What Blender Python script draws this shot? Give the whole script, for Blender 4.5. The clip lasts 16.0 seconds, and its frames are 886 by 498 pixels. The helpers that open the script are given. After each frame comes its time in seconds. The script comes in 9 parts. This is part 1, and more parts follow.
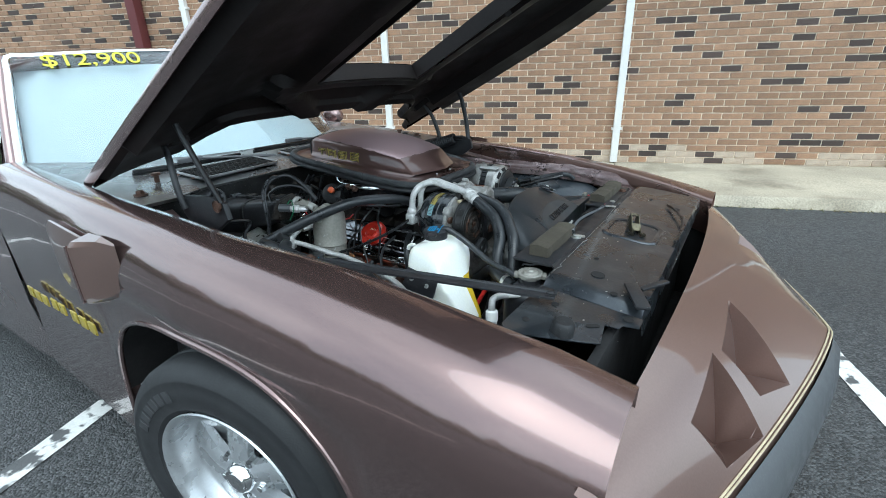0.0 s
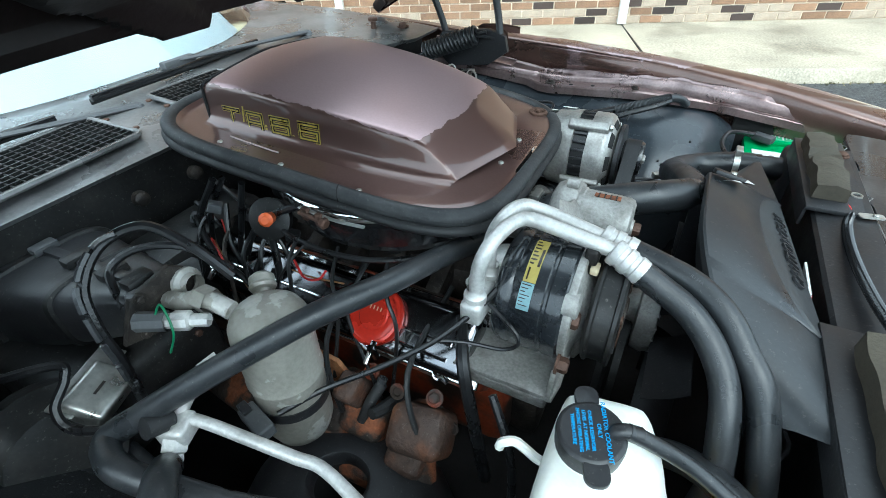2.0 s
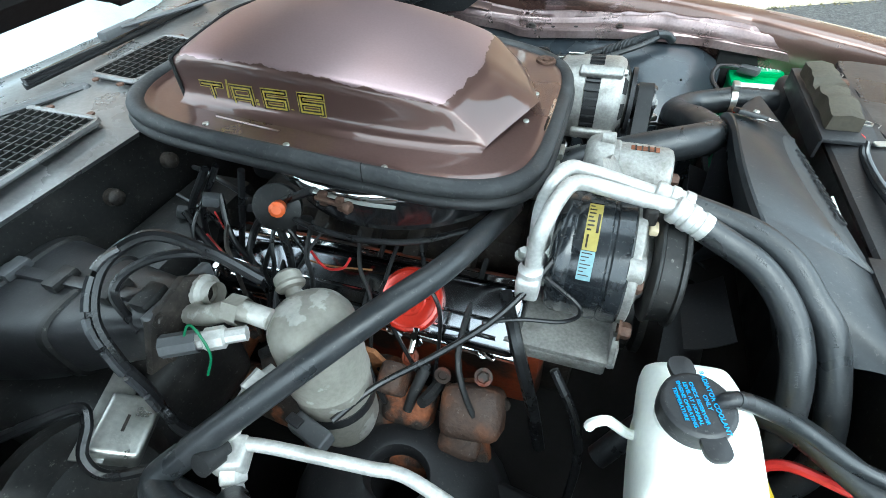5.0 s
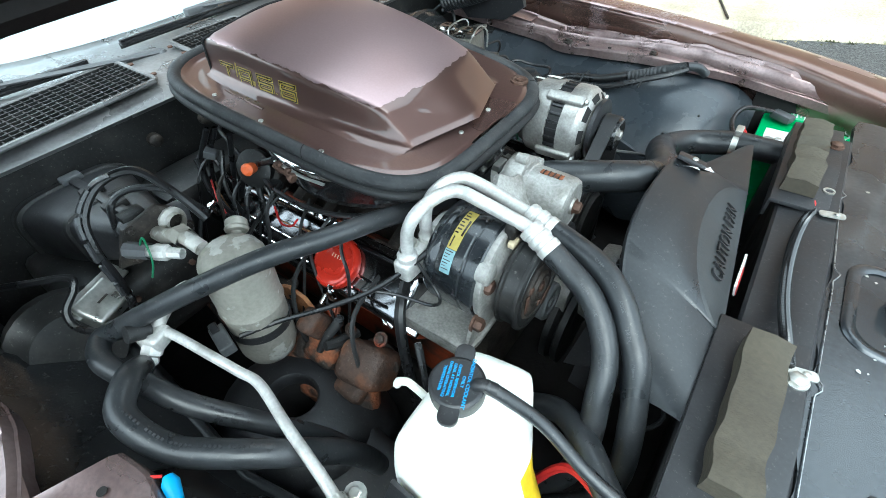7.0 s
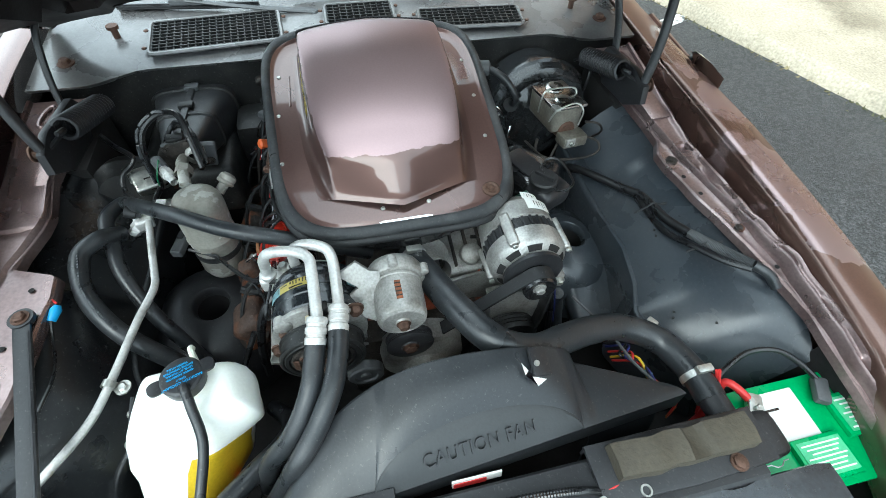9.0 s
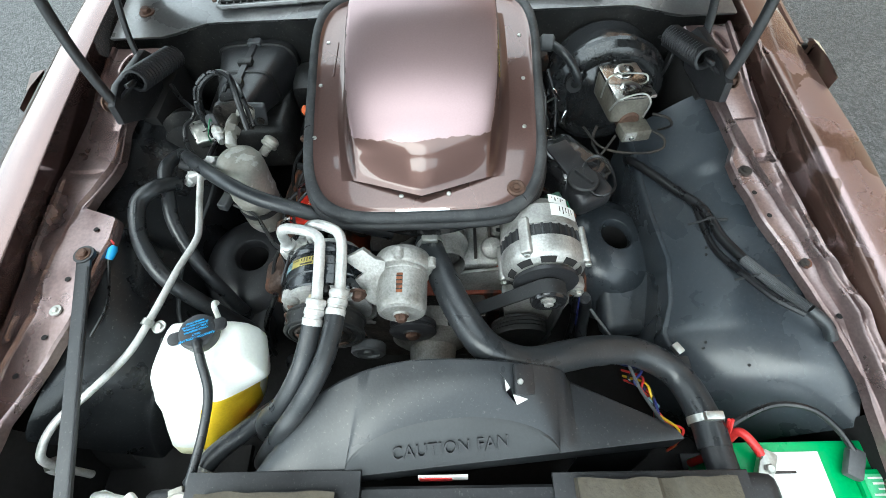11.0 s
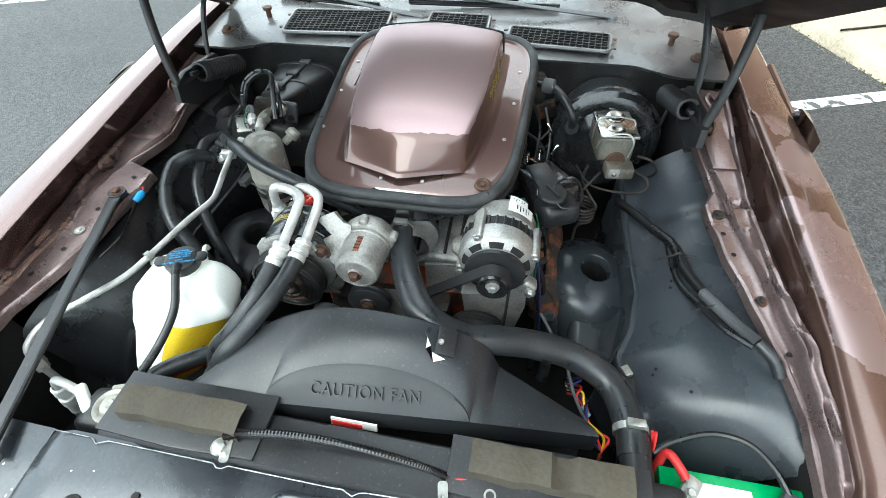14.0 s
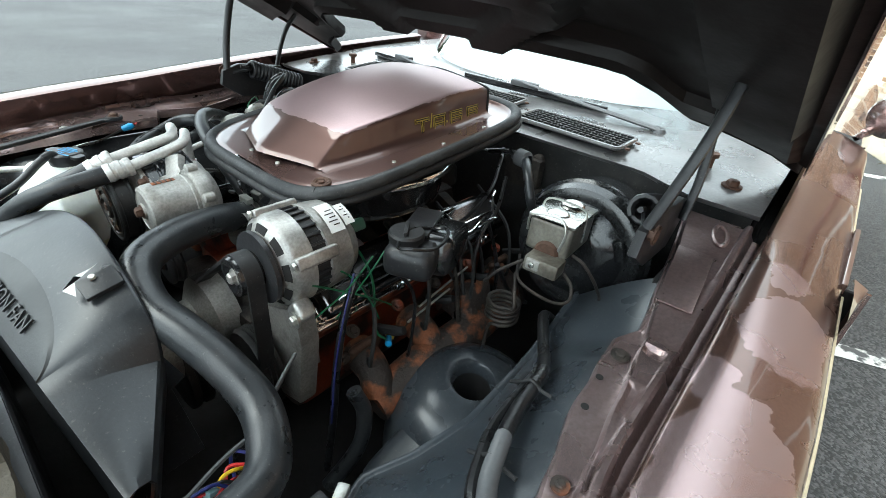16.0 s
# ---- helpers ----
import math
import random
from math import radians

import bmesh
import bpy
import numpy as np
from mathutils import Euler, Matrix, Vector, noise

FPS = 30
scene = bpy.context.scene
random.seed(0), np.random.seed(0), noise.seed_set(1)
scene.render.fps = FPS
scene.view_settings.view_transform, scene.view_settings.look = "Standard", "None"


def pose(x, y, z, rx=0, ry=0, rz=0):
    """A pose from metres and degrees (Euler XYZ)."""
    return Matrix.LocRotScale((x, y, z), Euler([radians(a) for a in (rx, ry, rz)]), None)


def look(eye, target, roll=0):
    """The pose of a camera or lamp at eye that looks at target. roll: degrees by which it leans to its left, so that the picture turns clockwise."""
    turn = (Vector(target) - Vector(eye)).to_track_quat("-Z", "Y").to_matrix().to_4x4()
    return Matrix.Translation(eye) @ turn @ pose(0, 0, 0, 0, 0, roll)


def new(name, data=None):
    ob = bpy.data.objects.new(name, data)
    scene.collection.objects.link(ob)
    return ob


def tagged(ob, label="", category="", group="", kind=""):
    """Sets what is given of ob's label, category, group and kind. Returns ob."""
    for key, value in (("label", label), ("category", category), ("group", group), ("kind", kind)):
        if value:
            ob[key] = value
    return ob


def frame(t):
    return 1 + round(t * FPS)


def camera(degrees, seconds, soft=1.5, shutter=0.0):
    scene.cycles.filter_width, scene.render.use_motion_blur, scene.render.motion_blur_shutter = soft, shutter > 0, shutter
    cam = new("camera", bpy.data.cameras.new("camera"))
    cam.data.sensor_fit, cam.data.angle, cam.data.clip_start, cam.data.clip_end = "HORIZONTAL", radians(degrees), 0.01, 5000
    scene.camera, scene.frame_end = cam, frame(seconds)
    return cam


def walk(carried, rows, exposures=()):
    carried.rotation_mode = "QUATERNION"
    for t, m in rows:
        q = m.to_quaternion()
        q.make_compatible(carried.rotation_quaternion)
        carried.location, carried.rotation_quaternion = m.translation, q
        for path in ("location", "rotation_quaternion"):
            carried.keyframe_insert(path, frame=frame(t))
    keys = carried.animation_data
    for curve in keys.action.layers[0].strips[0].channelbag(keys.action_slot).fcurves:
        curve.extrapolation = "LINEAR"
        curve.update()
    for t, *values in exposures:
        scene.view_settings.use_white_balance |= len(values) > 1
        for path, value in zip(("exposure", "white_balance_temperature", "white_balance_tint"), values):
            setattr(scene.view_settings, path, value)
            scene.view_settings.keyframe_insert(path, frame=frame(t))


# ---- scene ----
cam = camera(88.6, 16.0, soft=0.55)
PATH = [
    (0, (0.958, -1.272, 1.303), (-0.081, 0.271, 0.566), -1.5),
    (0.5, (0.783, -0.996, 1.319), (-0.221, 0.503, 0.455), -1.3),
    (1, (0.573, -0.776, 1.332), (-0.293, 0.743, 0.362), -2.2),
    (1.5, (0.434, -0.656, 1.316), (-0.404, 0.789, 0.216), -2.8),
    (2, (0.321, -0.606, 1.301), (-0.457, 0.763, 0.067), -3.5),
    (2.5, (0.238, -0.591, 1.295), (-0.455, 0.753, -0.014), -4.7),
    (3, (0.21, -0.601, 1.291), (-0.422, 0.73, -0.062), -5.2),
    (3.5, (0.203, -0.598, 1.296), (-0.381, 0.732, -0.079), -5.1),
    (6, (0.199, -0.601, 1.297), (-0.356, 0.703, -0.114), -5.4),
    (6.5, (0.268, -0.573, 1.295), (-0.368, 0.66, -0.146), -5.3),
    (7, (0.471, -0.552, 1.355), (-0.422, 0.557, -0.049), -4.3),
    (7.5, (0.597, -0.491, 1.44), (-0.561, 0.441, 0.102), -1.9),
    (8, (0.658, -0.329, 1.481), (-0.642, 0.414, 0.156), 0.4),
    (8.5, (0.687, -0.176, 1.529), (-0.604, 0.351, 0.095), 1.4),
    (9, (0.668, -0.056, 1.576), (-0.528, 0.261, 0.004), 2.5),
    (9.2, (0.633, -0.005, 1.584), (-0.511, 0.219, -0.041), 1.3),
    (11.3, (0.604, 0.075, 1.62), (-0.452, 0.006, -0.077), -4.7),
    (11.5, (0.605, 0.076, 1.622), (-0.462, -0.002, -0.068), -5.0),
    (12, (0.602, 0.075, 1.62), (-0.487, -0.019, -0.054), -5.4),
    (12.5, (0.603, 0.074, 1.618), (-0.501, -0.03, -0.046), -5.6),
    (13, (0.602, 0.077, 1.614), (-0.529, -0.029, -0.032), -5.1),
    (13.5, (0.632, 0.118, 1.593), (-0.621, -0.033, 0.042), -3.1),
    (14, (0.778, 0.251, 1.561), (-0.523, -0.032, 0.069), -2.0),
    (14.5, (0.83, 0.421, 1.494), (-0.541, -0.077, 0.125), -1.8),
    (15, (0.731, 0.609, 1.447), (-0.712, -0.077, 0.244), 3.0),
    (15.5, (0.631, 0.75, 1.353), (-0.802, -0.092, 0.24), 6.4),
    (16, (0.496, 0.784, 1.291), (-0.836, -0.285, 0.252), 5.4),
]
EXPOSURES = ((0.0, 0.62, 5450, -3.0), (1.0, 0.84, 5500, -4.0), (1.7, 1.05, 5400, -6.0), (2.5, 1.42, 5400, -6.5), (3.2, 1.62, 5500, -7.0), (6.5, 1.78, 5500, -6.5), (7.0, 1.64, 5550, -6.0), (8.2, 1.30, 5700, -5.5), (9.0, 1.30, 5700, -5.5), (11.5, 1.63, 5900, -3.5), (13.5, 1.58, 5900, -3.5), (15.0, 1.46, 5950, -2.5), (16.0, 1.44, 5950, -3.0))
walk(cam, [(t, look(eye, target, roll)) for t, eye, target, roll in PATH], EXPOSURES)

# ---- world and sun: bright overcast ----
world = bpy.data.worlds.new("sky")
scene.world = world
world.use_nodes = True
wn, wl = world.node_tree.nodes, world.node_tree.links
wn.clear()
w_out, w_bg = wn.new("ShaderNodeOutputWorld"), wn.new("ShaderNodeBackground")
w_sky = wn.new("ShaderNodeTexSky")
w_sky.sky_type, w_sky.sun_disc = "NISHITA", False
w_sky.sun_elevation, w_sky.sun_rotation = radians(56), radians(134)
w_sky.dust_density = 3.0
w_mix, w_noise, w_ramp, w_co = wn.new("ShaderNodeMix"), wn.new("ShaderNodeTexNoise"), wn.new("ShaderNodeValToRGB"), wn.new("ShaderNodeTexCoord")
w_mix.data_type = "RGBA"
w_noise.inputs["Scale"].default_value = 2.2
w_noise.inputs["Detail"].default_value = 5.0
w_ramp.color_ramp.elements[0].position, w_ramp.color_ramp.elements[0].color = 0.3, (7.0, 7.3, 7.8, 1)
w_ramp.color_ramp.elements[1].position, w_ramp.color_ramp.elements[1].color = 0.75, (13.0, 12.9, 12.6, 1)
wl.new(w_co.outputs["Generated"], w_noise.inputs["Vector"])
wl.new(w_noise.outputs["Fac"], w_ramp.inputs["Fac"])
w_mix.inputs["Factor"].default_value = 0.75
wl.new(w_sky.outputs["Color"], w_mix.inputs["A"])
wl.new(w_ramp.outputs["Color"], w_mix.inputs["B"])
wl.new(w_mix.outputs["Result"], w_bg.inputs["Color"])
w_bg.inputs["Strength"].default_value = 0.145
wl.new(w_bg.outputs["Background"], w_out.inputs["Surface"])

sun = new("sun", bpy.data.lights.new("sun", "SUN"))
sun.data.energy, sun.data.angle, sun.data.color = 1.1, radians(50), (1.0, 0.97, 0.93)
sun.matrix_world = look((3.1, -3.0, 6.4), (0, 0, 0))


# ---- materials ----
def socket(node, name):
    return node.inputs[name]


def mat(name, base, rough=0.5, metal=0.0, vary=0.25, scale=12.0, fine=140.0, bump=0.05, second=None, amount=0.5, spread=0.12,
        coat=0.0, coat_rough=0.05, rough_vary=0.12, per_piece=0.0, emit=0.0, transmission=0.0, ior=1.45, sub=0.0, dust=0.0):
    """A surface with two scales of colour change, optional second colour in patches, roughness change and fine relief."""
    m = bpy.data.materials.new(name)
    m.use_nodes = True
    n, l = m.node_tree.nodes, m.node_tree.links
    p = n["Principled BSDF"]
    co = n.new("ShaderNodeTexCoord")
    big, small = n.new("ShaderNodeTexNoise"), n.new("ShaderNodeTexNoise")
    big.inputs["Scale"].default_value, big.inputs["Detail"].default_value = scale, 6.0
    small.inputs["Scale"].default_value, small.inputs["Detail"].default_value = fine, 3.0
    l.new(co.outputs["Object"], big.inputs["Vector"])
    l.new(co.outputs["Object"], small.inputs["Vector"])
    add = n.new("ShaderNodeMath")
    add.operation = "ADD"
    l.new(big.outputs["Fac"], add.inputs[0])
    l.new(small.outputs["Fac"], add.inputs[1])
    rng = n.new("ShaderNodeMapRange")
    rng.inputs["From Min"].default_value, rng.inputs["From Max"].default_value = 0.6, 1.4
    rng.inputs["To Min"].default_value, rng.inputs["To Max"].default_value = 1 - vary, 1 + vary
    l.new(add.outputs["Value"], rng.inputs["Value"])
    gain = rng.outputs["Result"]
    if per_piece:
        info, geo = n.new("ShaderNodeObjectInfo"), n.new("ShaderNodeNewGeometry")
        sm = n.new("ShaderNodeMath")
        sm.operation = "ADD"
        l.new(info.outputs["Random"], sm.inputs[0])
        l.new(geo.outputs["Random Per Island"], sm.inputs[1])
        fr = n.new("ShaderNodeMath")
        fr.operation = "FRACT"
        l.new(sm.outputs["Value"], fr.inputs[0])
        r2 = n.new("ShaderNodeMapRange")
        r2.inputs["To Min"].default_value, r2.inputs["To Max"].default_value = 1 - per_piece, 1 + per_piece
        l.new(fr.outputs["Value"], r2.inputs["Value"])
        mm = n.new("ShaderNodeMath")
        mm.operation = "MULTIPLY"
        l.new(gain, mm.inputs[0])
        l.new(r2.outputs["Result"], mm.inputs[1])
        gain = mm.outputs["Value"]
    col = n.new("ShaderNodeRGB")
    col.outputs[0].default_value = (*base, 1)
    tone = col.outputs[0]
    if second:
        pn, ramp, mx = n.new("ShaderNodeTexNoise"), n.new("ShaderNodeValToRGB"), n.new("ShaderNodeMix")
        pn.inputs["Scale"].default_value, pn.inputs["Detail"].default_value = scale * 0.9, 8.0
        off = n.new("ShaderNodeMapping")
        off.inputs["Location"].default_value = (3.1, 1.7, 5.2)
        l.new(co.outputs["Object"], off.inputs["Vector"])
        l.new(off.outputs["Vector"], pn.inputs["Vector"])
        ramp.color_ramp.elements[0].position = 1 - amount - spread / 2
        ramp.color_ramp.elements[1].position = min(1.0, 1 - amount + spread / 2)
        l.new(pn.outputs["Fac"], ramp.inputs["Fac"])
        mx.data_type = "RGBA"
        l.new(ramp.outputs["Color"], mx.inputs["Factor"])
        l.new(tone, mx.inputs["A"])
        mx.inputs["B"].default_value = (*second, 1)
        tone = mx.outputs["Result"]
    if dust:
        dn, dr, dm = n.new("ShaderNodeTexNoise"), n.new("ShaderNodeMapRange"), n.new("ShaderNodeMix")
        dn.inputs["Scale"].default_value, dn.inputs["Detail"].default_value, dn.inputs["Roughness"].default_value = 170.0, 4.0, 0.75
        l.new(co.outputs["Object"], dn.inputs["Vector"])
        dr.inputs["From Min"].default_value, dr.inputs["From Max"].default_value, dr.inputs["To Max"].default_value = 0.60, 0.74, dust
        l.new(dn.outputs["Fac"], dr.inputs["Value"])
        dm.data_type = "RGBA"
        l.new(dr.outputs["Result"], dm.inputs["Factor"])
        l.new(tone, dm.inputs["A"])
        dm.inputs["B"].default_value = (0.24, 0.225, 0.205, 1)
        tone = dm.outputs["Result"]
    hsv = n.new("ShaderNodeHueSaturation")
    l.new(tone, hsv.inputs["Color"])
    l.new(gain, hsv.inputs["Value"])
    l.new(hsv.outputs["Color"], p.inputs["Base Color"])
    rr = n.new("ShaderNodeMapRange")
    rr.inputs["From Min"].default_value, rr.inputs["From Max"].default_value = 0.3, 0.7
    rr.inputs["To Min"].default_value, rr.inputs["To Max"].default_value = max(0.02, rough - rough_vary), min(1, rough + rough_vary)
    l.new(big.outputs["Fac"], rr.inputs["Value"])
    l.new(rr.outputs["Result"], p.inputs["Roughness"])
    p.inputs["Metallic"].default_value = metal
    p.inputs["Coat Weight"].default_value, p.inputs["Coat Roughness"].default_value = coat, coat_rough
    if transmission:
        p.inputs["Transmission Weight"].default_value, p.inputs["IOR"].default_value = transmission, ior
    if sub:
        p.inputs["Subsurface Weight"].default_value = sub
        p.inputs["Subsurface Radius"].default_value = (0.02, 0.02, 0.015)
    if emit:
        p.inputs["Emission Strength"].default_value = emit
        p.inputs["Emission Color"].default_value = (*base, 1)
    if bump:
        b = n.new("ShaderNodeBump")
        b.inputs["Strength"].default_value, b.inputs["Distance"].default_value = min(1, bump * 4), 0.002
        l.new(add.outputs["Value"], b.inputs["Height"])
        l.new(b.outputs["Normal"], p.inputs["Normal"])
    return m


def coords(m):
    """The object coordinates of a material, split into x, y, z."""
    n, l = m.node_tree.nodes, m.node_tree.links
    co, sep = n.new("ShaderNodeTexCoord"), n.new("ShaderNodeSeparateXYZ")
    l.new(co.outputs["Object"], sep.inputs["Vector"])
    return sep


M = {}
M["paint"] = mat("brown metallic paint", (0.255, 0.172, 0.162), 0.25, 0.85, 0.12, 3.0, 300.0, 0.005, coat=1.0, coat_rough=0.02, rough_vary=0.05)
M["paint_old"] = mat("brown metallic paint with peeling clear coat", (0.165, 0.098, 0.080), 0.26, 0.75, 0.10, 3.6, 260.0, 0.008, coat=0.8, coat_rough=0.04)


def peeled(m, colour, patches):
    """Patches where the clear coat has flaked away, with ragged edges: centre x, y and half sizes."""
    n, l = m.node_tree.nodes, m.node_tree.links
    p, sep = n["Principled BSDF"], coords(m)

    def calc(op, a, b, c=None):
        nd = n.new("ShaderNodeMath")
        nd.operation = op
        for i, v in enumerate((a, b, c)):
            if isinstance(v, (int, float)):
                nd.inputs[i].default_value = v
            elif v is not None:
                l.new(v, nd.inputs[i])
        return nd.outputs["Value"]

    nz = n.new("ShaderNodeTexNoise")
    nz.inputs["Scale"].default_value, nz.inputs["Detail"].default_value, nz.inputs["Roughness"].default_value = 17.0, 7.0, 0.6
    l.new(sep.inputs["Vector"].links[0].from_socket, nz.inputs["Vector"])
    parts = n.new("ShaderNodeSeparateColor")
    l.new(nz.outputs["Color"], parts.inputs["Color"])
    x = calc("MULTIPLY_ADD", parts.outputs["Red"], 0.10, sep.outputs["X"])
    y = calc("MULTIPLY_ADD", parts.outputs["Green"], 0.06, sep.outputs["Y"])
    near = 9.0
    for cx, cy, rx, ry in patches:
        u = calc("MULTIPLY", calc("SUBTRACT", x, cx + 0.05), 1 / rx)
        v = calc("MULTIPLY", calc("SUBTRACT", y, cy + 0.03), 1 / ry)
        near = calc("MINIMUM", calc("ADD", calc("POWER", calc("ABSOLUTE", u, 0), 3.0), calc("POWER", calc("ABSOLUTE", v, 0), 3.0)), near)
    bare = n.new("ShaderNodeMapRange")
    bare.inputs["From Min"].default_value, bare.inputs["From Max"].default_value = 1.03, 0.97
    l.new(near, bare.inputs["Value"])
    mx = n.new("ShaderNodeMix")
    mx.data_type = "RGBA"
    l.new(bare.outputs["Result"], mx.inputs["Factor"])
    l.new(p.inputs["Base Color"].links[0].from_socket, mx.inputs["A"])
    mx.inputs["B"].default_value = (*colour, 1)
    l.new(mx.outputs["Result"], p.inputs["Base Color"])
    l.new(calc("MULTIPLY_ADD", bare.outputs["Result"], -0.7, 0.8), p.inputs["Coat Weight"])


# The patch at x 0.185 runs long, its end standing for a pale reflection.
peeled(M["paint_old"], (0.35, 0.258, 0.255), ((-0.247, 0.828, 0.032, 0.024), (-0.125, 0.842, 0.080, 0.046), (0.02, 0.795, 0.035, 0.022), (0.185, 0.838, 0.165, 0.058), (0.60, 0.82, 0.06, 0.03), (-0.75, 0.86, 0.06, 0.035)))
M["paint_side"] = mat("brown metallic paint", (0.185, 0.118, 0.108), 0.20, 0.8, 0.08, 2.9, 300.0, 0.004, coat=1.0, coat_rough=0.03, rough_vary=0.04)
M["paint_nose"] = mat("brown flexible nose paint", (0.185, 0.115, 0.094), 0.34, 0.55, 0.10, 3.0, 300.0, 0.006, coat=1.0, coat_rough=0.03, rough_vary=0.05)
M["paint_inner"] = mat("dusty brown inner panel paint", (0.235, 0.165, 0.158), 0.30, 0.75, 0.25, 8.0, 160.0, 0.04,
                       second=(0.35, 0.270, 0.265), amount=0.45, spread=0.3, coat=0.4, coat_rough=0.10, dust=0.2)
M["hood_under"] = mat("hood underside dark paint", (0.011, 0.0085, 0.008), 0.5, 0.0, 0.35, 10.0, 120.0, 0.04)
M["hood_under"].node_tree.nodes["Principled BSDF"].inputs["Specular IOR Level"].default_value = 0.22
M["black_satin"] = mat("satin black", (0.018, 0.018, 0.02), 0.42, 0.0, 0.3, 15.0, 220.0, 0.03, dust=0.35)
M["black_gloss"] = mat("gloss black", (0.012, 0.012, 0.013), 0.2, 0.0, 0.3, 10.0, 200.0, 0.01, coat=0.6, coat_rough=0.08)
M["booster"] = mat("dusty gloss black steel", (0.020, 0.021, 0.023), 0.22, 0.1, 0.35, 10.0, 160.0, 0.015, second=(0.026, 0.026, 0.026), amount=0.4, spread=0.3, coat=0.5, coat_rough=0.12, dust=0.3)
M["black_dusty"] = mat("dusty black metal", (0.012, 0.012, 0.012), 0.5, 0.2, 0.45, 20.0, 150.0, 0.05, second=(0.035, 0.032, 0.03), amount=0.38, spread=0.3, dust=0.5)
M["rubber"] = mat("black rubber hose", (0.020, 0.022, 0.0245), 0.35, 0.0, 0.25, 30.0, 300.0, 0.03, second=(0.036, 0.036, 0.038), amount=0.36, spread=0.35, dust=0.3)
M["rubber_dark"] = mat("dark rubber", (0.012, 0.012, 0.013), 0.6, 0.0, 0.25, 30.0, 260.0, 0.04, dust=0.3)
M["seal"] = mat("weathered foam seal", (0.022, 0.023, 0.025), 0.62, 0.0, 0.3, 25.0, 220.0, 0.08, second=(0.055, 0.055, 0.056), amount=0.4, spread=0.3, dust=0.3)
M["wheelhouse"] = mat("dark grey inner wing", (0.028, 0.034, 0.041), 0.28, 0.0, 0.25, 6.0, 120.0, 0.015, second=(0.045, 0.049, 0.055), amount=0.4, spread=0.4, dust=0.3)
M["wing_black"] = mat("glossy black inner wing", (0.011, 0.012, 0.0135), 0.30, 0.0, 0.35, 7.0, 120.0, 0.02, second=(0.024, 0.025, 0.027), amount=0.36, spread=0.3, dust=0.4)
M["support_edge"] = mat("worn bright steel edge", (0.36, 0.37, 0.38), 0.35, 0.8, 0.4, 60.0, 200.0, 0.03, second=(0.05, 0.052, 0.055), amount=0.4, spread=0.2)
M["support"] = mat("grey-black support panel", (0.034, 0.038, 0.044), 0.28, 0.5, 0.3, 9.0, 160.0, 0.03, second=(0.070, 0.074, 0.079), amount=0.38, spread=0.14, coat=0.6, coat_rough=0.12, dust=0.2)
M["shroud"] = mat("black moulded plastic", (0.018, 0.020, 0.023), 0.36, 0.0, 0.25, 9.0, 240.0, 0.02, second=(0.030, 0.031, 0.033), amount=0.38, spread=0.3, dust=0.3)
M["cowl"] = mat("weathered grey-brown cowl paint", (0.080, 0.078, 0.078), 0.30, 0.15, 0.3, 9.0, 150.0, 0.04, second=(0.155, 0.153, 0.153), amount=0.47, spread=0.3, coat=0.5, coat_rough=0.14, dust=0.35)
M["alu"] = mat("cast aluminium", (0.36, 0.35, 0.33), 0.55, 0.6, 0.3, 30.0, 240.0, 0.10, second=(0.2, 0.19, 0.17), amount=0.36, spread=0.2, dust=0.5)
M["alu_bright"] = mat("bright aluminium", (0.60, 0.59, 0.57), 0.46, 0.45, 0.2, 30.0, 240.0, 0.05, second=(0.34, 0.33, 0.31), amount=0.33, spread=0.25)
M["canister"] = mat("dull aluminium canister with flaking lacquer", (0.30, 0.285, 0.25), 0.5, 0.35, 0.2, 26.0, 160.0, 0.05, second=(0.47, 0.46, 0.43), amount=0.40, spread=0.03, dust=0.4)
M["comp_shell"] = mat("scuffed gloss black steel", (0.013, 0.015, 0.018), 0.24, 0.0, 0.4, 22.0, 160.0, 0.03, second=(0.075, 0.08, 0.085), amount=0.33, spread=0.06, coat=0.5, coat_rough=0.1, dust=0.6)
M["alt_case"] = mat("bare cast alternator case", (0.40, 0.39, 0.37), 0.42, 0.6, 0.3, 30.0, 240.0, 0.06, second=(0.25, 0.24, 0.225), amount=0.42, spread=0.25)
M["lid_zinc"] = mat("bright plated lid", (0.50, 0.49, 0.46), 0.24, 1.0, 0.25, 22.0, 180.0, 0.02, rough_vary=0.12)
M["chrome"] = mat("chrome", (0.8, 0.8, 0.8), 0.08, 1.0, 0.05, 20.0, 200.0, 0.005, rough_vary=0.04)
M["cover_chrome"] = mat("chromed steel with fingerprints", (0.22, 0.22, 0.23), 0.16, 1.0, 0.05, 12.0, 120.0, 0.004, rough_vary=0.05, dust=0.12)
M["zinc"] = mat("zinc plated", (0.5, 0.5, 0.47), 0.35, 0.8, 0.2, 40.0, 200.0, 0.05)
M["rust"] = mat("rusty cast iron", (0.20, 0.068, 0.028), 0.75, 0.1, 0.5, 24.0, 150.0, 0.35, second=(0.032, 0.024, 0.02), amount=0.53, spread=0.10, dust=0.4)
M["rust_dark"] = mat("dark rusted steel", (0.09, 0.05, 0.035), 0.65, 0.4, 0.4, 40.0, 180.0, 0.15)
M["orange"] = mat("orange engine enamel", (0.26, 0.05, 0.018), 0.5, 0.0, 0.4, 13.0, 150.0, 0.08, second=(0.03, 0.02, 0.015), amount=0.49, spread=0.12, dust=0.3)
M["red"] = mat("red anodised", (0.5, 0.025, 0.012), 0.25, 0.3, 0.15, 20.0, 200.0, 0.01, coat=0.5)
